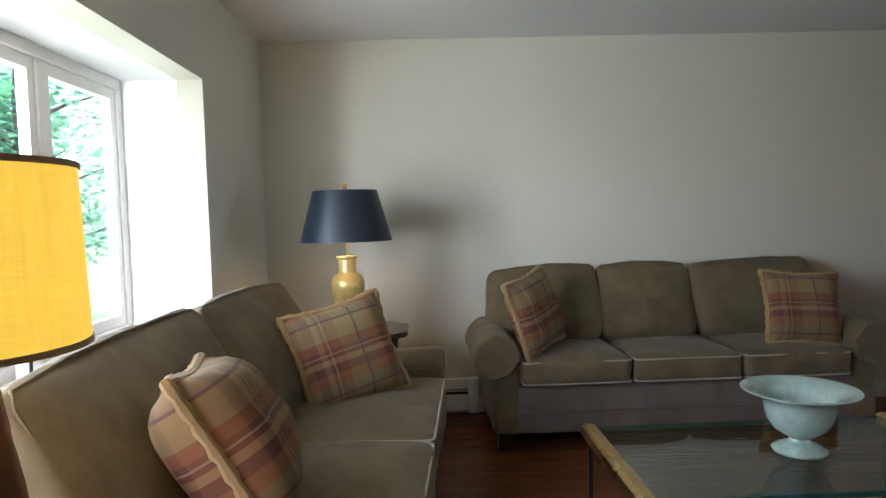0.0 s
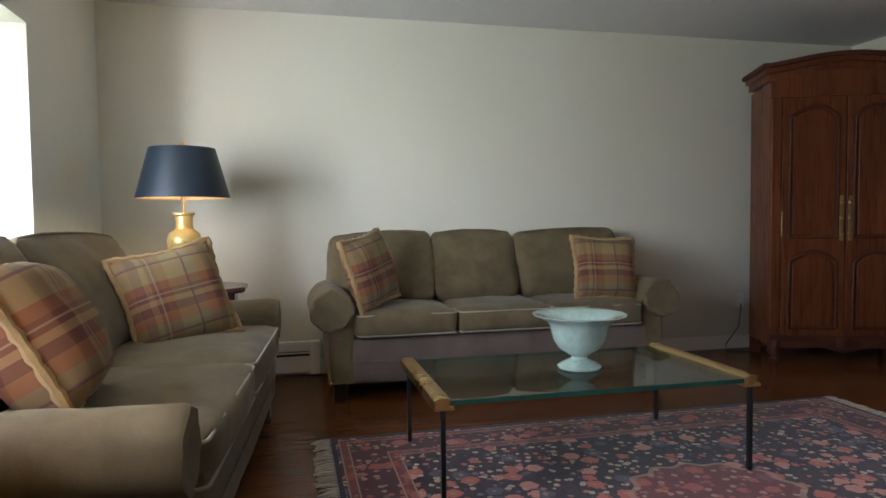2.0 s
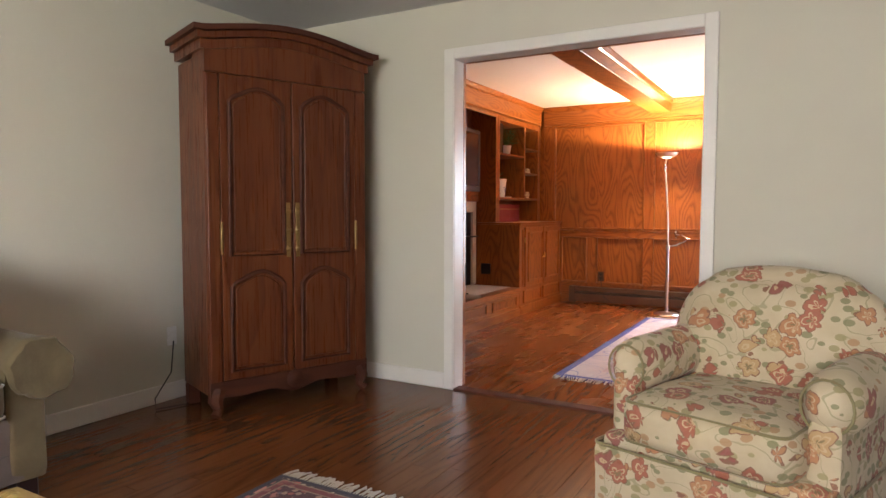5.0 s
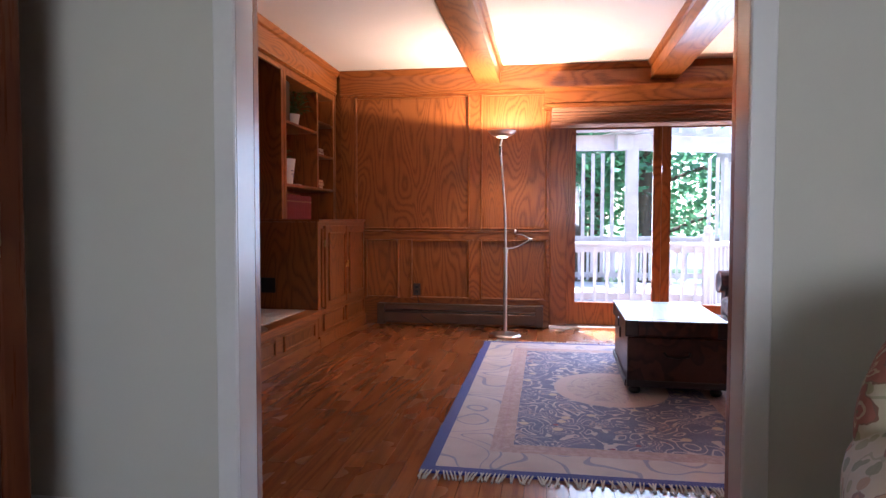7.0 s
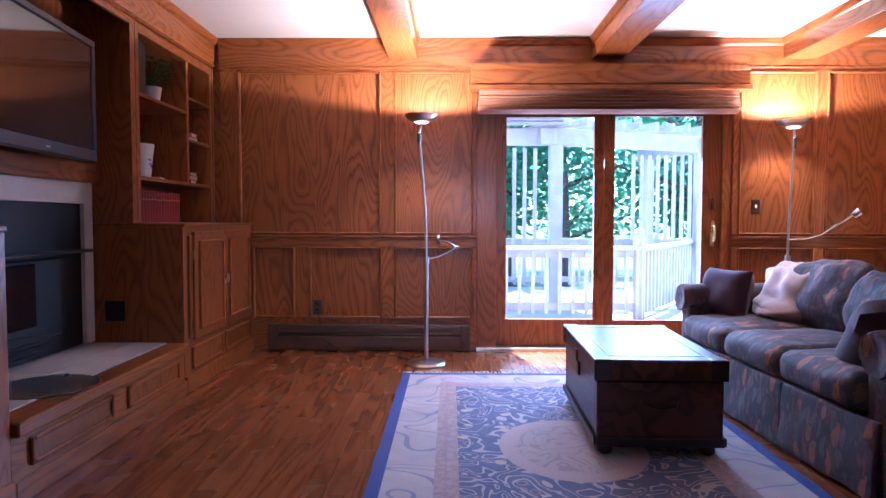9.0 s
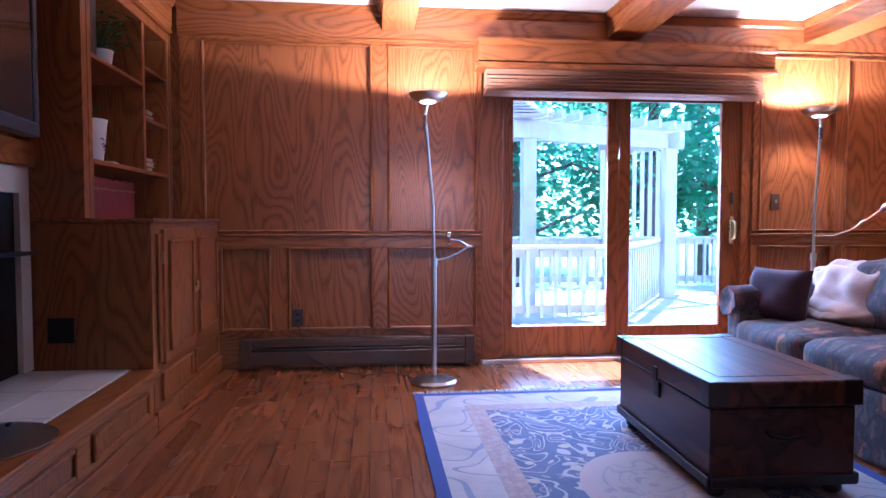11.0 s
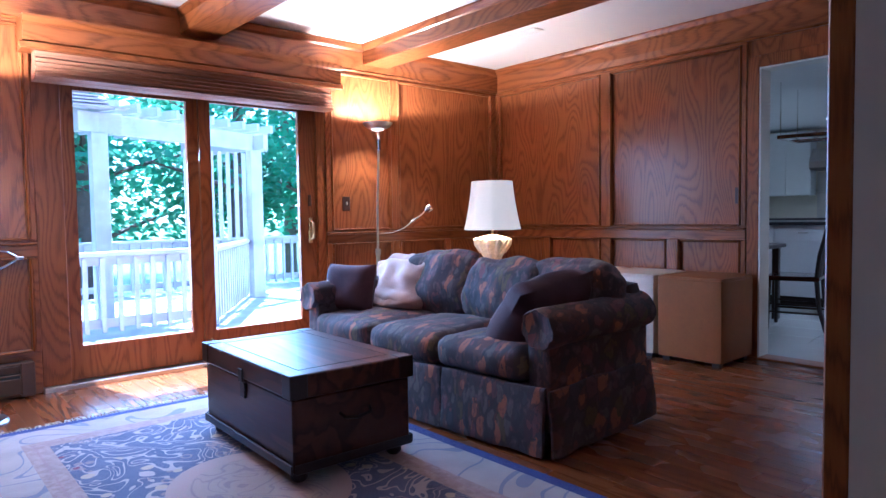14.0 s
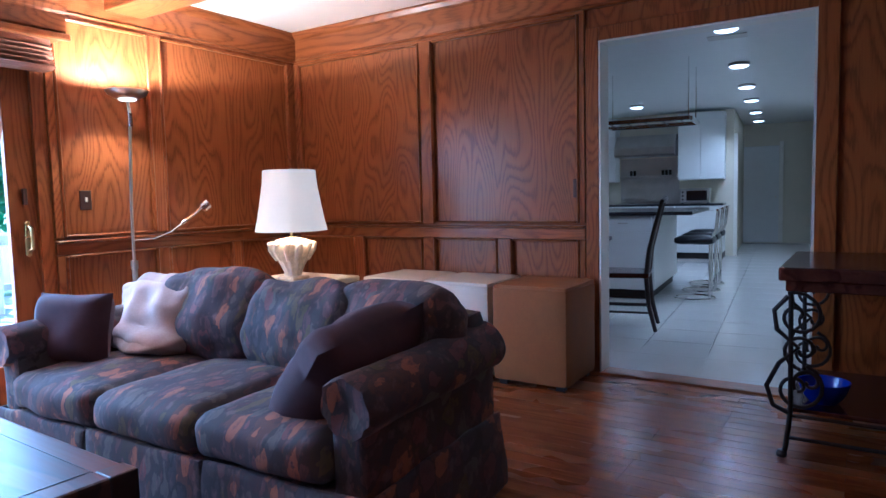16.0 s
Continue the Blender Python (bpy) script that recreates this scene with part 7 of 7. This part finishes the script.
for x in (-0.2, 0.2):
    part("foot", bx(x - 0.015, x + 0.015, -0.02, 0.02, 0, 0.0145), M_BLACK, c)
# island with a dark top and stools along its end
c = kthing("kitchen_island", "white kitchen island with drawers and dark top", "island")
part("body", bx(0.73, 2.5, -2.6, -0.99, 0.10, 0.875), M_KWHITE, c)
part("plinth", bx(0.77, 2.5, -2.56, -1.03, 0.0, 0.099), M_DARK, c)
unit_front(c, 0.75, 2.5, -0.99, 0.1, 0.875, 3, drawer=True)
part("worktop", bx(0.36, 2.54, -2.65, -0.94, 0.876, 0.912, 0.005), M_COUNTER, c, "dark polished stone top")


def stool(x, y):
    s = kthing("bar_stool", "black seat bar stool with chrome cantilever frame", "stool", x, y, group="bar stools at the island")
    part("seat", soft(-0.19, 0.19, -0.18, 0.18, 0.575, 0.65, 0.03, puff=0.008, n=6), M_BLACK, s, smooth=True)
    ring = [(0.19 * math.cos(2 * math.pi * i / 24), 0.19 * math.sin(2 * math.pi * i / 24), 0.014) for i in range(24)]
    part("base_ring", sweep(ring, 0.011, 8, True), M_CHROME, s, smooth=True)
    for a in (-0.12, 0.12):
        part("leg", sweep([(-0.15, a, 0.02), (-0.15, a, 0.574)], 0.010, 8), M_CHROME, s, smooth=True)
        part("back_post", sweep([(-0.15, a, 0.60), (-0.20, a, 0.72), (-0.22, a, 0.92)], 0.009, 8), M_CHROME, s, smooth=True)
    part("back_bar", sweep([(-0.22, -0.13, 0.92), (-0.235, 0.0, 0.93), (-0.22, 0.13, 0.92)], 0.012, 8), M_CHROME, s, smooth=True)


for i in range(3):
    stool(0.36, -1.22 - i * 0.58)
c = kthing("pot_rack", "chrome pot rack hanging from the ceiling over the island", "rack")
for y in (-1.10, -1.75):
    part("side_rail", bx(0.40, 1.35, y - 0.02, y + 0.02, 1.83, 1.875, 0.006), M_CHROME, c)
for x in (0.40, 1.33):
    part("end_rail", bx(x - 0.02, x + 0.02, -1.73, -1.12, 1.83, 1.875, 0.006), M_CHROME, c)
for i in range(5):
    part("bar", sweep([(0.52 + i * 0.18, -1.73, 1.85), (0.52 + i * 0.18, -1.12, 1.85)], 0.007, 6), M_CHROME, c)
for x, y in ((0.42, -1.74), (1.32, -1.74), (0.42, -1.11), (1.32, -1.11)):
    part("hanger", sweep([(x, y, 1.875), (x, y, CEIL)], 0.006, 6), M_CHROME, c)


def dining_chair():
    c = kthing("dining_chair", "dark wooden dining chair with curved slat back", "chair", 0.72, 0.44, 0.0, -84)
    part("seat", prism([(-0.20, -0.20), (0.20, -0.20), (0.23, 0.22), (-0.23, 0.22)], 0.43, 0.47, bevel=0.008), M_MAHOG, c)
    for x in (-0.18, 0.18):
        part("leg", sweep([(x, 0.19, 0.43), (x * 1.05, 0.20, 0.0)], [0.022, 0.016], 8), M_TRUNK_D, c, smooth=True)
        part("leg", sweep([(x, -0.18, 0.43), (x, -0.20, 0.2), (x, -0.25, 0.0)], [0.02, 0.019, 0.016], 8), M_TRUNK_D, c, smooth=True)
        part("back_post", sweep([(x, -0.18, 0.45), (x * 1.02, -0.20, 0.65), (x * 1.06, -0.25, 0.86), (x * 1.0, -0.30, 1.05)], [0.02, 0.018, 0.017, 0.016], 8), M_TRUNK_D, c, smooth=True)
    for k in (-0.07, 0.0, 0.07):
        part("slat", sweep([(k * 0.6, -0.185, 0.47), (k, -0.205, 0.66), (k * 1.2, -0.25, 0.86), (k, -0.29, 1.02)], 0.010, 6), M_TRUNK_D, c, smooth=True)
    part("top_rail", sweep([(-0.185, -0.298, 1.04), (0.0, -0.315, 1.06), (0.185, -0.298, 1.04)], [0.018, 0.022, 0.018], 8), M_TRUNK_D, c, smooth=True)
    for z in (0.15, 0.22):
        part("stretcher", sweep([(-0.18, 0.195, z), (-0.18, -0.21, z)], 0.010, 6), M_TRUNK_D, c)
        part("stretcher", sweep([(0.18, 0.195, z), (0.18, -0.21, z)], 0.010, 6), M_TRUNK_D, c)


dining_chair()
c = kthing("dining_table", "dark wooden dining table in the kitchen", "table", 1.55, 0.45)
part("tabletop", bx(-0.62, 0.62, -0.45, 0.45, 0.69, 0.725, 0.006), M_TRUNK_D, c)
for x in (-0.55, 0.55):
    for y in (-0.38, 0.38):
        part("leg", bx(x - 0.03, x + 0.03, y - 0.03, y + 0.03, 0, 0.689, 0.004), M_TRUNK_D, c)
for x, y in ((0.0, 0.0), (0.0, -1.8), (0.0, -3.45), (0.0, -4.9), (0.0, -6.6), (0.0, -8.2), (1.6, -4.6), (2.75, -4.6)):
    c = kthing("ceiling_light", "round flush ceiling light with lit glass", "light", x, y, group="kitchen ceiling lights")
    part("ring", lathe([(0.0, CEIL + 0.002), (0.105, CEIL + 0.002), (0.105, CEIL - 0.03), (0.085, CEIL - 0.032), (0.0, CEIL - 0.01)], 24), M_STEEL, c, smooth=True)
    part("diffuser", lathe([(0.095, CEIL - 0.033), (0.075, CEIL - 0.045), (0.0, CEIL - 0.052)], 24), M_KBULB, c, "glowing frosted glass", smooth=True)
c = kthing("ceiling_vent", "grey slotted kitchen ceiling vent", "vent", 0.02, -0.42, CEIL - 0.006)
part("frame", bx(-0.16, 0.16, -0.08, 0.08, 0, 0.0085, 0.002), M_STEEL, c)
kitchen_floor = structure("floor_kitchen", bm_at(bx(-1.0, 3.45, -9.3, 1.95, -0.12, -0.010), KM), M_GROUT)
tile_mesh = None

# ---- outside: deck, railings, gazebo, trees ----
ground = bmesh.new()
bmesh.ops.create_grid(ground, x_segments=4, y_segments=4, size=400)
for v in ground.verts:
    v.co.z = -0.6
structure("ground", ground, M_LAWN)
deck = thing("deck", "weathered cedar deck outside the sliding door", "deck")
part("deck_frame", bx(9.82, 15.6, -3.4, 5.4, -0.55, -0.131), M_DECK, deck)
for i in range(40):
    x = 9.83 + i * 0.144
    part("deck_board", bx(x, x + 0.139, -3.4, 5.4, -0.13, -0.10), M_DECK, deck)


def railing(p0, p1, label):
    """Cedar railing with square balusters between two points."""
    d = Vector((p1[0] - p0[0], p1[1] - p0[1], 0))
    l = d.length
    r = thing("deck_railing", label, "railing", pose(p0[0], p0[1], -0.10, 0, 0, math.degrees(math.atan2(d.y, d.x))), "deck railings")
    part("cap", bx(0, l, -0.07, 0.07, 0.80, 0.84, 0.004), M_DECK, r)
    part("top_rail", bx(0.05, l - 0.05, -0.02, 0.02, 0.71, 0.799), M_DECK, r)
    part("bottom_rail", bx(0.05, l - 0.05, -0.02, 0.02, 0.10, 0.19), M_DECK, r)
    n = int(l / 0.15)
    for i in range(1, n):
        x = l * i / n
        part("baluster", bx(x - 0.02, x + 0.02, -0.060, -0.0205, 0.06, 0.78), M_DECK, r)
    for x in (0.0, l):
        q = part("post", bx(x - 0.055, x + 0.055, -0.055, 0.055, 0, 0.95, 0.006), M_DECK, r)
        part("post_cap", lathe([(0.0, 0.95), (0.06, 0.952), (0.05, 0.97), (0.06, 1.0), (0.045, 1.04), (0.0, 1.055)], 14, x, 0), M_DECK, q, smooth=True)
    return r


railing((12.0, 4.6), (12.0, 0.45), "shaded cedar deck railing facing the door")
railing((12.0, 0.45), (14.6, -1.2), "sunlit cedar deck railing running to the gazebo")
railing((15.4, 3.4), (15.4, -3.2), "far cedar deck railing beyond the gazebo")


def gazebo():
    g = thing("gazebo", "cedar gazebo with shingled roof and slatted screens", "gazebo")
    posts = ((13.1, 1.25), (14.0, -1.0), (13.1, 3.6), (15.2, 3.9), (15.25, -0.6))
    for x, y in posts:
        part("post", bx(x - 0.085, x + 0.085, y - 0.085, y + 0.085, -0.10, 2.02, 0.008), M_DECK, g)
    def bar(p, q, z0, z1, w, nm, mat=M_DECK):
        d = Vector((q[0] - p[0], q[1] - p[1], 0))
        part(nm, bx(-0.25, d.length + 0.25, -w / 2, w / 2, z0, z1, 0.005), mat, g, m=pose(p[0], p[1], 0, 0, 0, math.degrees(math.atan2(d.y, d.x))))
    bar(posts[0], posts[1], 2.02, 2.24, 0.09, "beam")
    bar(posts[0], posts[2], 2.02, 2.24, 0.09, "beam")
    bar(posts[1], posts[4], 2.02, 2.24, 0.09, "beam")
    for i in range(10):
        t = i / 9
        x, y = 13.1 + 0.9 * t, 1.25 - 2.25 * t
        part("rafter", bx(-0.35, 1.9, -0.025, 0.025, 2.245, 2.35), M_DECK, g, m=pose(x, y, 0, 0, 0, 22))
    # shingled hip roof over the left bay, in lapped courses
    for k in range(12):
        z, x = 2.26 + 0.055 * k, 12.75 + 0.115 * k
        part("shingle_course", bx(x, x + 0.20, 1.0 + 0.07 * k, 4.3 - 0.05 * k, z, z + 0.018), M_SHINGLE, g, m=None)
    for (xa, ya), (xb, yb), n, z0, z1 in (((13.1, 1.45), (13.1, 3.5), 15, 0.25, 1.98), ((13.95, 0.05), (14.0, -0.9), 8, 0.75, 1.98)):
        for i in range(n):
            t = (i + 0.5) / n
            part("slat", bx(-0.018, 0.018, -0.024, 0.024, z0, z1), M_DECK, g, m=pose(xa + (xb - xa) * t, ya + (yb - ya) * t, 0))


gazebo()


def tree(m, h, crown_r, seed, leaves=2600):
    """Tapered trunk with limbs and a crown of many small leaf clusters."""
    rnd = random.Random(seed)
    t = thing("tree", "tall leafy deciduous tree behind the deck", "tree", m, "trees round the house")
    b = sweep([(0, 0, 0), (0.1, 0.05, h * 0.3), (0.05, 0.15, h * 0.6), (0.2, 0.1, h * 0.95)], [0.20, 0.16, 0.11, 0.03], 10)
    tips = []
    for i in range(16):
        a, z = rnd.uniform(0, 6.28), h * rnd.uniform(0.15, 0.85)
        r = crown_r * rnd.uniform(0.5, 0.95) * (1.1 - 0.5 * z / h)
        tip = (r * math.cos(a), r * math.sin(a), z + h * 0.10)
        sweep([(0.1, 0.08, z), (tip[0] * 0.5, tip[1] * 0.5, z + h * 0.06), tip], [0.06, 0.04, 0.012], 6, bm=b)
        tips += [Vector(tip), Vector(tip) * 0.7 + Vector((0, 0, z * 0.3)), Vector((tip[0] * 0.5, tip[1] * 0.5, z + h * 0.06))]
    part("trunk", b, M_BARK, t, smooth=True)
    lf = bmesh.new()
    for i in range(leaves):
        c = rnd.choice(tips) + Vector((rnd.gauss(0, 0.5), rnd.gauss(0, 0.5), rnd.gauss(0, 0.32)))
        d = Vector((rnd.gauss(0, 1), rnd.gauss(0, 1), rnd.gauss(0, 0.5))).normalized()
        s = d.orthogonal().normalized()
        l, w = rnd.uniform(0.07, 0.15), rnd.uniform(0.04, 0.08)
        q = [lf.verts.new(c - d * l), lf.verts.new(c + s * w), lf.verts.new(c + d * l), lf.verts.new(c - s * w)]
        lf.faces.new(q)
    tagged(part("crown", lf, M_TREELEAF, t, "loose crown of small green leaves"), kind="stuff")
    return t


first = tree(pose(18.5, 0.2, -0.6), 7.5, 2.6, 1, 3200)
second = tree(pose(17.4, 3.4, -0.6), 6.0, 2.4, 2, 3200)
spots = [(20.5, -3.0, 40), (19.0, 5.0, 100), (22.0, 1.5, 160), (23.5, 4.5, 210), (18.2, -4.5, 250), (22.5, -6.0, 300), (20.6, 1.2, 330), (26, -1, 20), (27, 8, 80), (25, -9, 140), (17.6, -2.2, 200), (18.0, 1.8, 75),
         (-5.5, 3.6, 30), (-6.5, 6.4, 90), (-8.0, 1.0, 170), (-7.4, 9.0, 260), (-10.0, 5.0, 310), (-7.6, 14.5, 80), (-9.5, 18.0, 140)]
for i, (x, y, r) in enumerate(spots):
    copy_thing(first if i % 2 else second, pose(x, y, -0.6, 0, 0, r) @ Matrix.Identity(4))

# ---- floor boards and tiles ----


def boards(parent, x0, x1, y0, y1, width, mat, seed, near):
    """Strip flooring along x. near(y): whether a row is made of boards of their own, or joined."""
    rnd = random.Random(seed)
    meshes = {}

    def mesh(l):
        key = round(l, 2)
        if key not in meshes:
            me = bpy.data.meshes.new("plank")
            bb = bx(0.0008, key - 0.0008, 0.0010, width - 0.0010, -0.0125, 0.0)
            bb.to_mesh(me)
            bb.free()
            me.materials.append(mat)
            meshes[key] = me
        return meshes[key], key
    rest = bmesh.new()
    y = y0
    while y < y1 - 0.01:
        x = x0
        first_len = rnd.choice((0.35, 0.6, 0.85, 1.1))
        while x < x1 - 0.02:
            l = first_len or rnd.choice((0.75, 0.95, 1.15, 1.35))
            first_len = None
            l = min(l, x1 - x)
            if x1 - x - l < 0.2:
                l = x1 - x
            if near(y):
                me, key = mesh(l)
                ob = new("plank", me)
                ob.location = (x, y, 0.0)
                ob.parent = parent
                x += key
            else:
                bx(x + 0.0006, x + l - 0.0006, y + 0.0005, y + width - 0.0005, -0.0125, 0.0, bm=rest)
                x += l
        y += width
    if len(rest.verts):
        tagged(part("planks_rest", rest, mat, parent), kind="stuff")
    else:
        rest.free()


boards(bpy.data.objects["floor_den"], DX0 - 0.07, DX1, DY0 + 0.0, 4.20, 0.083, M_FLOOR_DEN, 11, lambda y: True)
boards(bpy.data.objects["floor_living"], LX0, LX1 - 0.02, LY0, LY1 - 0.002, 0.083, M_FLOOR_LIV, 12, lambda y: y > 0.9)
tile_b = bx(0.0025, 0.4475, 0.0025, 0.4475, -0.0105, 0.0, 0.002)
tile_mesh = bpy.data.meshes.new("tile")
tile_b.to_mesh(tile_mesh)
tile_b.free()
tile_mesh.materials.append(M_KTILE)
for i in range(-2, 7):
    for j in range(-20, 5):
        if -0.95 < i * 0.45 and (j > -12 or i < 1):
            p = KM @ Vector((i * 0.45, j * 0.45, 0))
            if p.y + 0.5 < DY0 - 0.10:
                ob = new("tile", tile_mesh)
                ob.matrix_world = KM @ pose(i * 0.45, j * 0.45, 0)
                ob.parent = kitchen_floor
structure("floor_kitchen_entry", bx(KX0 - 0.3, KX1 + 0.6, DY0 - 0.80, DY0 - 0.121, -0.05, -0.0005), M_KTILE)
